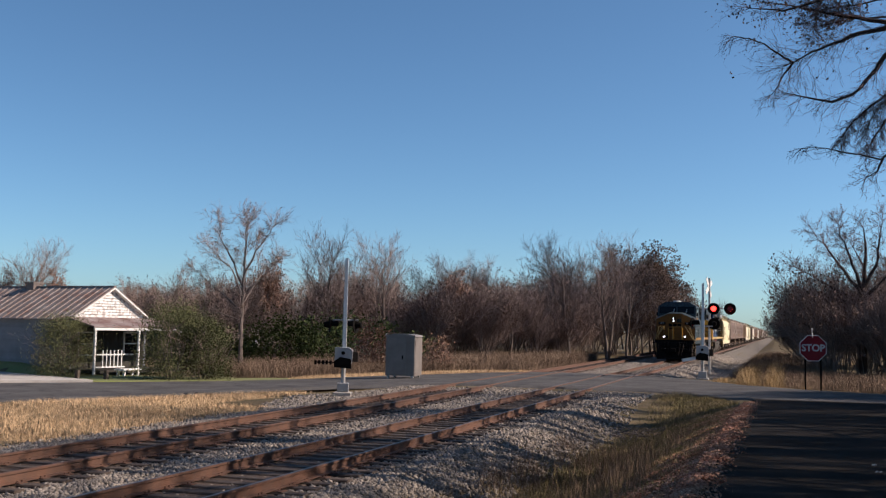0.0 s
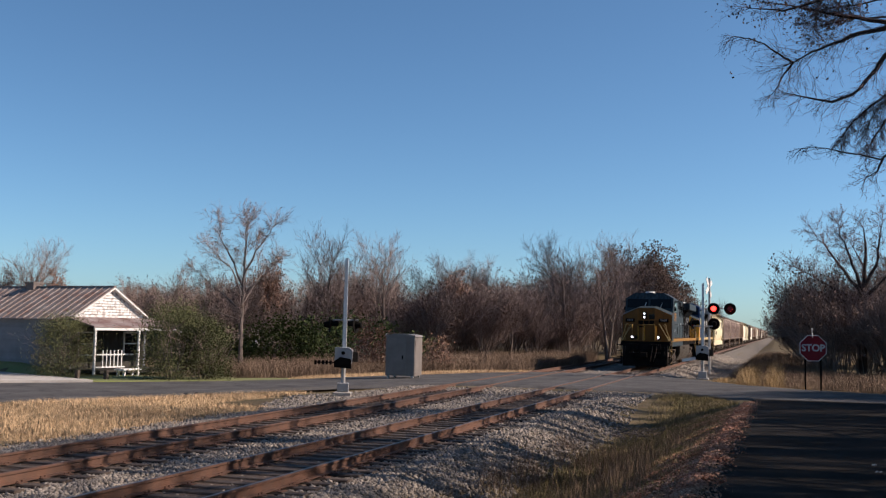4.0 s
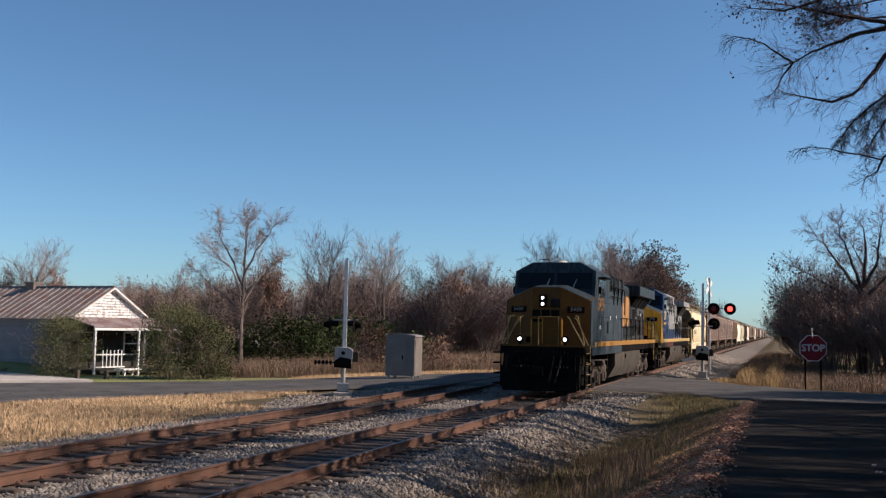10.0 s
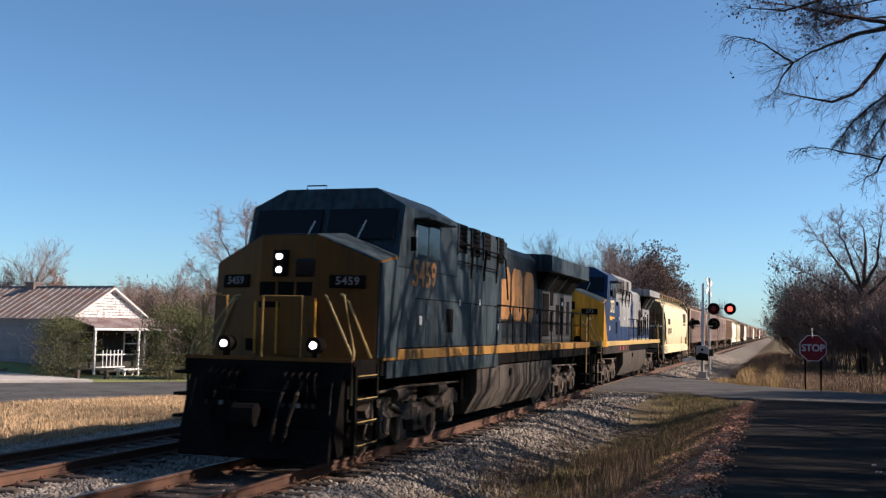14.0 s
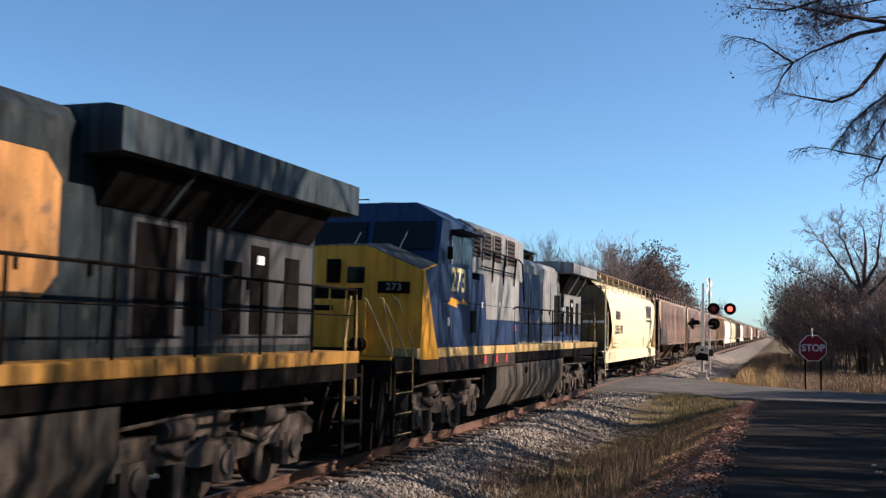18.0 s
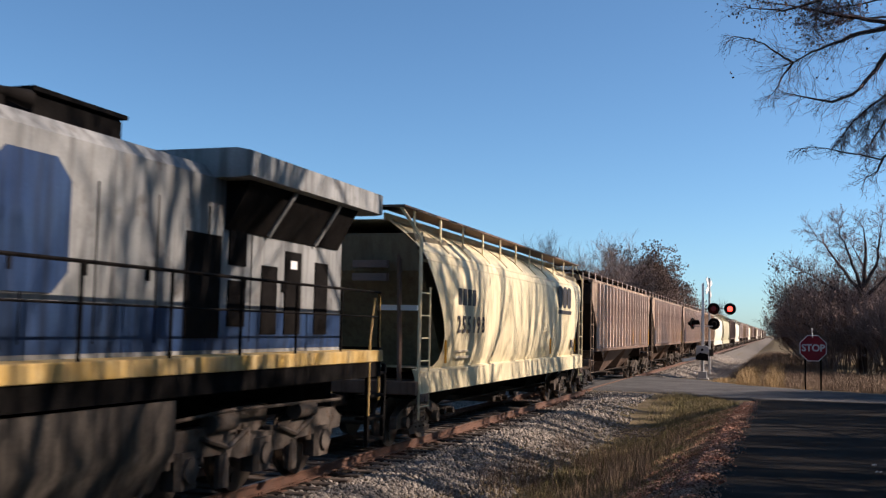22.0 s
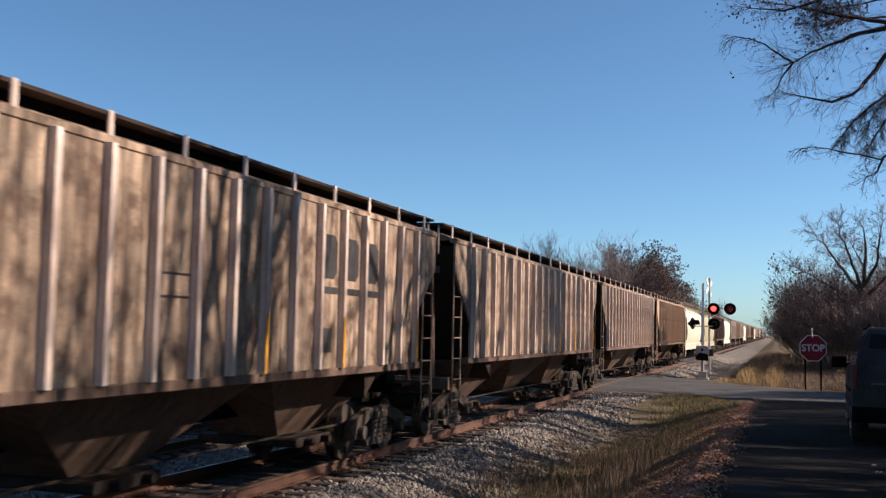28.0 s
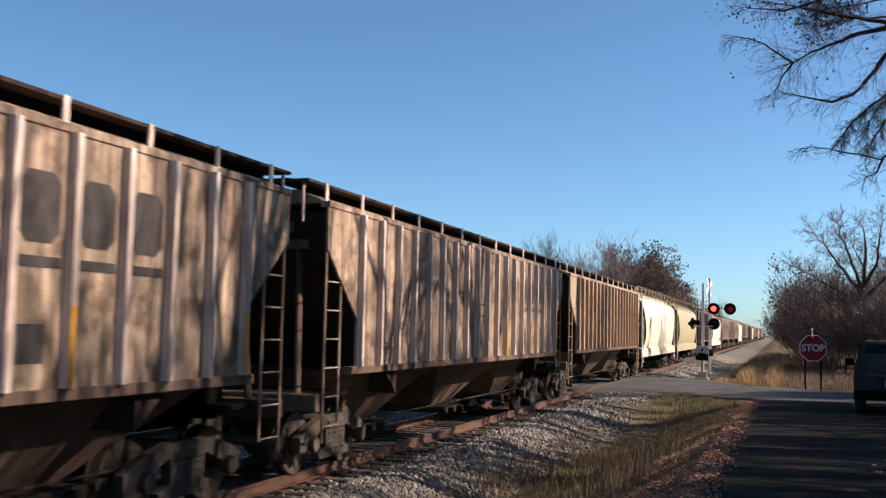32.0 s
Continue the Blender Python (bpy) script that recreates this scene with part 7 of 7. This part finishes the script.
def lamp_head(parent, x, y, z, facing, live):
    """A round black target with hood and lens. facing: degrees about Z, 0 looks to -Y. live: the lens that flashes."""
    hd = Mesh().cyl((0, 0, 0), 0.30, 0.025, "y", 28).obj("lamp_target", BLACK, parent, "round black signal target")
    hd.matrix_basis = pose(x, y, z, 0, 0, facing)
    hood = Mesh()
    for i in range(14):
        a0, a1 = math.pi * (-0.1 + 1.2 * i / 14), math.pi * (-0.1 + 1.2 * (i + 1) / 14)
        hood.add([(0.17 * math.cos(a), -0.02, 0.17 * math.sin(a)) for a in (a0, a1)] + [(0.17 * math.cos(a), -0.30, 0.17 * math.sin(a)) for a in (a1, a0)] + [(0.18 * math.cos(a), -0.02, 0.18 * math.sin(a)) for a in (a0, a1)] + [(0.18 * math.cos(a), -0.30, 0.18 * math.sin(a)) for a in (a1, a0)], [(0, 1, 2, 3), (7, 6, 5, 4), (3, 2, 6, 7)])
    hood.obj("hood", BLACK, hd)
    Mesh().cyl((0, 0.03, 0), 0.14, 0.2, "y", 16, 0.09).obj("lamp_case", BLACK, hd)
    if live:
        lens = Mesh().cyl((0, -0.012, 0), 0.135, 0.012, "y", 20).obj("lens", REDLIT, hd, "red lens, lit face")
        Mesh().cyl((0, 0.001, 0), 0.135, 0.012, "y", 20).obj("lens_back", REDOFF, hd, "unlit face of the lens").parent = lens
        lens.location = (0, -0.16, 0)
        LENSES.append(lens)
    else:
        Mesh().cyl((0, -0.03, 0), 0.14, 0.02, "y", 20).obj("lens", REDOFF, hd)
    return hd


def gate_signal(name, x, y, z, facing, live, arm_h, label):
    g = thing(name, pose(x, y, z, 0, 0, facing), label, "crossing signal", "crossing signals")
    Mesh().box(-0.3, 0.3, -0.3, 0.3, -0.3, 0.08, 0.02).obj("foundation", PALE_GRAVEL, g)
    Mesh().box(-0.2, 0.2, -0.16, 0.16, 0.08, 0.42, 0.03).obj("junction_box", GALV, g, "galvanised base box")
    Mesh().cyl((0, 0, 0.4), 0.075, 3.0, "z", 14).obj("mast", GALV, g, "galvanised mast")
    mech = Mesh().prism([(-0.3, 1.12), (0.28, 1.04), (0.34, 1.3), (0.34, 1.62), (0.2, 1.72), (-0.3, 1.72)], "y", -0.46, -0.08).obj("gate_mechanism", GALV, g, "grey gate mechanism case")
    Mesh().prism([(-0.32, 1.0), (0.3, 0.96), (0.3, 1.3), (-0.1, 1.38), (-0.32, 1.22)], "y", -0.49, -0.3).obj("mechanism_cover", BLACK, mech)
    Mesh().cyl((0.0, -0.485, 1.52), 0.07, 0.03, "y", 12).obj("crank_cover", BLACK, mech)
    Mesh().box(0.2, 0.55, -0.36, -0.2, 1.2, 1.56, 0.02).obj("counterweight", UNDER, g)
    arm = Mesh().prism([(-0.03, -0.36), (0.10, -0.36), (0.10, -0.24), (-0.03, -0.24)], "z", 1.6, arm_h, 0.9).obj("gate_arm", WHITE, g, "raised white gate arm")
    Mesh().cyl((-0.45, 0, 2.72), 0.03, 0.95, "x", 10).obj("crossarm", GALV, g)
    Mesh().cyl((0, 0, 3.4), 0.075, 0.05, "z", 12).obj("mast_cap", GALV, g)
    return g


def build_signals():
    g = gate_signal("crossing_gate", -7.45, 34.7, ground_height(-7.45, 34.7) + 0.1, 20, False, 5.0, "crossing gate with raised white arm and dark lamps")
    lamp_head(g, -0.55, 0.12, 2.55, 100, False)
    lamp_head(g, 0.4, 0.05, 2.55, 250, False)
    wt = Mesh().box(-1.05, -0.25, -0.34, -0.28, 1.14, 1.19).obj("weight_arm", BLACK, g, "dark counterweight arm")
    for k in range(5):
        Mesh().box(-1.05 + 0.14 * k, -0.97 + 0.14 * k, -0.37, -0.25, 1.09, 1.24, 0.01).obj("weight", BLACK, wt)
    s = gate_signal("crossing_signal", 4.1, 53.9, -0.12, 0, True, 4.9, "level-crossing signal with red flashing lamps and crossbuck")
    lamp_head(s, 0.55, -0.12, 3.62, 2, True)
    lamp_head(s, 1.36, -0.12, 3.62, 2, True)
    Mesh().cyl((0.0, 0, 3.62), 0.03, 1.4, "x", 10).obj("lamp_arm", GALV, s)
    lamp_head(s, -0.5, 0.1, 2.85, 70, False)
    lamp_head(s, 0.55, 0.15, 2.85, 190, False)
    m2 = Mesh().cyl((0.32, 0.2, 0.3), 0.055, 4.9, "z", 12).obj("lamp_mast", GALV, s)
    for a in (38, -38):
        xb = Mesh().box(-0.62, 0.62, -0.012, 0.012, -0.11, 0.11).obj("crossbuck_blade", WHITE, s, "white crossbuck blade")
        xb.matrix_basis = pose(0.3, 0.1, 4.72, 0, 0, 78) @ pose(0, 0, 0, 0, a + 10, 0)
    Mesh().box(-0.52, 0.38, -0.4, -0.36, 0.98, 1.14).obj("sign_board", WHITE, s, "short white board across the mast").matrix_basis = pose(-0.3, 0, 0, 0, -10, 0)
    # relay cabinet
    c = thing("relay_cabinet", pose(-9.25, 45.4, -0.2, 0, 0, 3), "bare aluminium signal relay cabinet beside the crossing", "cabinet")
    b = Mesh().box(-0.72, 0.72, 0.0, 1.25, 0.14, 1.98, 0.02).obj("body", ALUM, c)
    Mesh().prism([(-0.76, 1.98), (0.76, 1.98), (0.70, 2.05), (0.35, 2.11), (-0.35, 2.11), (-0.70, 2.05)], "y", -0.04, 1.29).obj("roof", ALUM, c, "overhanging cabinet roof")
    d = Mesh().box(-0.66, 0.3, -0.02, 0.0, 0.2, 1.92).obj("door", ALUM, c)
    Mesh().box(0.1, 0.16, -0.05, -0.02, 0.9, 1.1).obj("handle", BLACK, d)
    Mesh().box(0.721, 0.735, 0.08, 1.17, 0.2, 1.9).obj("side_door", ALUM, c)
    for x0 in (-0.65, 0.55):
        for y0 in (0.05, 1.1):
            Mesh().box(x0, x0 + 0.1, y0, y0 + 0.1, -0.05, 0.14).obj("foot", GALV, c)
    for x0 in (-0.72, 0.72):
        Mesh().tube([(x0, 0.0, 2.0), (x0, 0.0, 2.1), (x0, 0.1, 2.1)], 0.02).obj("lifting_eye", GALV, c)


def build_stop_sign():
    red = mat("sign_red", (0.27, 0.012, 0.022), (0.23, 0.011, 0.02), 4, 0.5, 0, 0.02, 40)
    x, y = 9.13, 44.5
    s = thing("stop_sign", pose(x, y, ground_height(x, y) + 0.04, 0, 0, 12), "red octagonal stop sign on two thin posts", "stop sign")
    R = 0.575

    def octa(r):
        return [(r * math.cos(math.pi / 8 + i * math.pi / 4), 1.72 + r * math.sin(math.pi / 8 + i * math.pi / 4)) for i in range(8)]
    pl = Mesh().prism(octa(R), "y", -0.02, 0.0).obj("border", WHITE, s, "white sign border")
    Mesh().prism(octa(R * 0.945), "y", -0.024, -0.0201).obj("red_face", red, s)
    lettering("STOP", 0.40, 0.002, mat("sign_white", (0.7, 0.68, 0.66)), Matrix.Translation((0, -0.027, 1.72)) @ Matrix.Rotation(radians(90), 4, "X"), s, "lettering", 0.010, space=0.95)
    for px in (-0.31, 0.31):
        Mesh().prism([(px - 0.03, 0.0), (px + 0.03, 0.0), (px + 0.03, 0.02), (px + 0.012, 0.02), (px + 0.012, 0.05), (px - 0.012, 0.05), (px - 0.012, 0.02), (px - 0.03, 0.02)], "z", -0.1, 1.75).obj("post", BLACK, s, "dark steel post")
    for a in (35, -35):
        b = Mesh().box(-0.3, 0.3, -0.01, 0.01, -0.035, 0.035).obj("top_plate", WHITE, s)
        b.matrix_basis = pose(-0.02, 0.03, 2.34, 0, a, 80)


# ---- vehicle on the side road ----
PAINT = mat("dark_grey_car_paint", (0.085, 0.085, 0.088), (0.027, 0.024, 0.023), 1.0, 0.7, 0.0, 0.0, 30, spec=0.05)
TYRE = mat("tyre_rubber", (0.018, 0.018, 0.018), (0.03, 0.03, 0.03), 6, 0.9, 0, 0.2, 40)
CHROME = mat("dull_alloy_trim", (0.16, 0.155, 0.15), (0.12, 0.118, 0.115), 6, 0.45, 0.6, 0.0, 40)
TAIL = mat("red_tail_lens", (0.12, 0.006, 0.008), (0.09, 0.005, 0.006), 6, 0.4, 0, 0.0, 40)


def build_vehicle():
    """A large estate-type utility vehicle; origin at the middle of its rear bumper on the road, front towards +Y."""
    v = thing("utility_vehicle", pose(10.0, 8.0, 0.7), "dark grey utility vehicle on the side road", "car")
    W2 = 0.98
    body = [(0.05, 0.42), (0.0, 0.62), (0.0, 1.18), (0.06, 1.3), (3.75, 1.3), (3.9, 1.22), (5.05, 1.06), (5.2, 0.9), (5.2, 0.45), (5.0, 0.36), (4.75, 0.36), (4.68, 0.62), (4.42, 0.8), (4.0, 0.8), (3.76, 0.62), (3.7, 0.34), (1.72, 0.34), (1.65, 0.62), (1.4, 0.8), (0.98, 0.8), (0.72, 0.62), (0.66, 0.38)]
    b = Mesh()
    n = len(body)
    secs = [(-W2 + 0.0, 0.985), (-W2 + 0.06, 1.0), (W2 - 0.06, 1.0), (W2, 0.985)]
    for x, k in secs:
        b.v += [(x, 2.6 + (y - 2.6) * k, 0.8 + (z - 0.8) * (k if z > 0.8 else 1)) for y, z in body]
    for j in range(3):
        b.f += [(j * n + i, j * n + (i + 1) % n, (j + 1) * n + (i + 1) % n, (j + 1) * n + i) for i in range(n)]
    b.f += [tuple(range(n)), tuple(range(4 * n - 1, 3 * n - 1, -1))]
    b.obj("body", PAINT, v, "dark metallic paint")
    # greenhouse
    low = [(-0.93, 0.06), (0.93, 0.06), (0.93, 3.8), (-0.93, 3.8)]
    top = [(-0.74, 0.3), (0.74, 0.3), (0.74, 3.05), (-0.74, 3.05)]
    gh = Mesh().add([(x, y, 1.28) for x, y in low] + [(x, y, 1.84) for x, y in top] + [(x * 0.94, y + (0.1 if y < 1 else -0.1), 1.9) for x, y in top], [(0, 1, 5, 4), (1, 2, 6, 5), (2, 3, 7, 6), (3, 0, 4, 7), (4, 5, 9, 8), (5, 6, 10, 9), (6, 7, 11, 10), (7, 4, 8, 11), (8, 9, 10, 11)]).obj("cabin", PAINT, v)

    def pane(name, quad, parent=gh):
        c = sum((Vector(q) for q in quad), Vector()) / 4
        nrm = (Vector(quad[1]) - Vector(quad[0])).cross(Vector(quad[3]) - Vector(quad[0])).normalized()
        if nrm.dot(c - Vector((0, 2, 1.5))) < 0:
            nrm = -nrm
        q1 = [tuple(Vector(q) + nrm * 0.008) for q in quad]
        q0 = [tuple(Vector(q) - nrm * 0.01) for q in quad]
        Mesh().add(q0 + q1, [(3, 2, 1, 0), (4, 5, 6, 7), (0, 1, 5, 4), (1, 2, 6, 5), (2, 3, 7, 6), (3, 0, 4, 7)]).obj(name, DARKGLASS, parent, smooth=False)
    pane("rear_window", [(-0.78, 0.11, 1.36), (0.78, 0.11, 1.36), (0.68, 0.275, 1.78), (-0.68, 0.275, 1.78)])
    for s in (-1, 1):
        for ya, yb, ya2, yb2 in ((0.35, 1.25, 0.5, 1.25), (1.36, 2.3, 1.36, 2.3), (2.4, 3.5, 2.4, 2.95)):
            pane("side_window", [(s * 0.905, ya, 1.36), (s * 0.905, yb, 1.36), (s * 0.765, yb2, 1.78), (s * 0.765, ya2, 1.78)])
        m = Mesh().box(s * 1.12 - 0.12, s * 1.12 + 0.12, 3.0, 3.1, 1.24, 1.44, 0.04).box(min(s * 0.9, s * 1.05), max(s * 0.9, s * 1.05), 3.02, 3.08, 1.26, 1.32).obj("door_mirror", BLACK, v, "black door mirror")
        Mesh().box(s * 0.93 - 0.04, s * 0.93 + 0.04, -0.015, 0.12, 0.92, 1.3, 0.02).obj("tail_light", TAIL, v, "red tail lamp")
        for hy in (1.55, 2.65):
            Mesh().box(s * 0.985 - 0.015, s * 0.985 + 0.015, hy, hy + 0.2, 1.08, 1.12).obj("door_handle", PAINT, v)
        for dy in (1.38, 2.35, 3.6):
            Mesh().box(s * 0.981 - 0.002, s * 0.981 + 0.002, dy, dy + 0.012, 0.5, 1.28).obj("door_gap", BLACK, v)
        Mesh().box(s * 0.98 - 0.015, s * 0.98 + 0.01, 0.8, 4.5, 0.86, 0.92).obj("side_trim", BLACK, v)
        Mesh().tube([(s * 0.7, 0.5, 1.93), (s * 0.7, 2.9, 1.93)], 0.02).obj("roof_rail", BLACK, v)
    pane("windscreen", [(-0.8, 3.74, 1.36), (0.8, 3.74, 1.36), (0.7, 3.12, 1.8), (-0.7, 3.12, 1.8)])
    Mesh().box(-0.98, 0.98, -0.12, 0.04, 0.42, 0.66, 0.05).obj("rear_bumper", BLACK, v)
    Mesh().box(-0.98, 0.98, 5.16, 5.3, 0.42, 0.7, 0.05).obj("front_bumper", BLACK, v)
    Mesh().box(-0.26, 0.26, -0.012, 0.006, 0.74, 0.9).obj("plate_bar", WHITE, v, "blank rear plate")
    Mesh().box(-0.7, 0.7, -0.01, 0.004, 1.0, 1.03).obj("tailgate_trim", CHROME, v)
    Mesh().tube([(0.5, 0.3, 0.36), (0.5, -0.1, 0.36)], 0.04).obj("exhaust_pipe", UNDER, v)
    for s in (-1, 1):
        for wy in (1.19, 4.21):
            w = Mesh().cyl((-0.12, 0, 0), 0.3, 0.24, "x", 24).cyl((-0.125, 0, 0), 0.2, 0.25, "x", 16)
            wh = w.obj("wheel", TYRE, v)
            t = Mesh()
            n2 = 24
            prof = [(-0.125, 0.28), (-0.125, 0.35), (-0.09, 0.375), (0.09, 0.375), (0.125, 0.35), (0.125, 0.28)]
            for i in range(n2):
                a = 2 * math.pi * i / n2
                t.v += [(px, pr * math.cos(a), pr * math.sin(a)) for px, pr in prof]
            t.f = [(i * 6 + j, i * 6 + j + 1, ((i + 1) % n2) * 6 + j + 1, ((i + 1) % n2) * 6 + j) for i in range(n2) for j in range(5)]
            t.obj("tyre", TYRE, wh)
            rim = Mesh().cyl((0.118 if s > 0 else -0.138, 0, 0), 0.07, 0.02, "x", 10)
            for k in range(5):
                a = 2 * math.pi * k / 5
                rim.tube([((0.128 if s > 0 else -0.128), 0.05 * math.cos(a), 0.05 * math.sin(a)), ((0.122 if s > 0 else -0.122), 0.25 * math.cos(a), 0.25 * math.sin(a))], 0.035, 5)
            rim.obj("rim", CHROME, wh)
            wh.location = (s * 0.84, wy, 0.375)
            CARWHEELS.append((wh, s * 0.84, wy))
    return v


CARWHEELS = []
build_woods()
build_lone_trees()
build_overhang()
build_grass()
build_litter()
build_house()
build_signals()
build_stop_sign()
CAR = build_vehicle()


# ---- movement ----
CAR_ROWS = [(0, 9.9, -40), (12, 9.8, -22), (18, 9.65, -7.0), (20.5, 9.6, 0.6), (22, 9.7, 4.5), (23, 9.72, 6.4), (24, 9.72, 8.0), (25, 9.73, 9.9), (26, 9.74, 12.1), (27, 9.76, 14.5), (28, 9.83, 17.0), (29, 9.98, 19.9), (30, 10.18, 22.7), (31, 10.36, 25.2), (32, 10.52, 27.2)]


def motions():
    for car, y in TRAIN:
        walk(car, [(t, Matrix.Translation((0, y - advance(t), 0))) for t in T_ROWS])
    steps = [i * 0.1 for i in range(321)]
    for w, x, y, z, r in AXLES:
        walk(w, [(t, Matrix.Translation((x, y, z)) @ Matrix.Rotation(advance(t) / r, 4, "X")) for t in steps])
    # flashing lenses turn their lit or unlit face forward, in turn
    swaps = sorted([0.57 + 1.3195 * i for i in range(24)] + [1.02 + 1.3195 * i for i in range(24)])
    for k, lens in enumerate(LENSES):
        rows = [(0.0, Matrix.Translation((0, -0.16, 0)) @ Matrix.Rotation(math.pi * k, 4, "Z"))]
        side = k
        for t in swaps:
            for j in range(4):
                rows.append((round((t - 0.05) * 30 + j) / 30, Matrix.Translation((0, -0.16, 0)) @ Matrix.Rotation(math.pi * (side + j / 3), 4, "Z")))
            side += 1
        rows.append((32.0, Matrix.Translation((0, -0.16, 0)) @ Matrix.Rotation(math.pi * side, 4, "Z")))
        walk(lens, rows)
    rows = []
    for i, (t, x, y) in enumerate(CAR_ROWS):
        a, b = CAR_ROWS[max(0, i - 1)], CAR_ROWS[min(len(CAR_ROWS) - 1, i + 1)]
        turn = -math.degrees(math.atan2(b[1] - a[1], b[2] - a[2]))
        rows.append((t, pose(x, y, road_height(y + 2.6) + 0.012, -1.29, 0, turn)))
    walk(CAR, rows)
    ts, ys = [r[0] for r in CAR_ROWS], [r[2] for r in CAR_ROWS]
    for wh, x, y in CARWHEELS:
        walk(wh, [(t, Matrix.Translation((x, y, 0.375)) @ Matrix.Rotation(-float(np.interp(t, ts, ys)) / 0.375, 4, "X")) for t in [i * 0.1 for i in range(321)]])


motions()
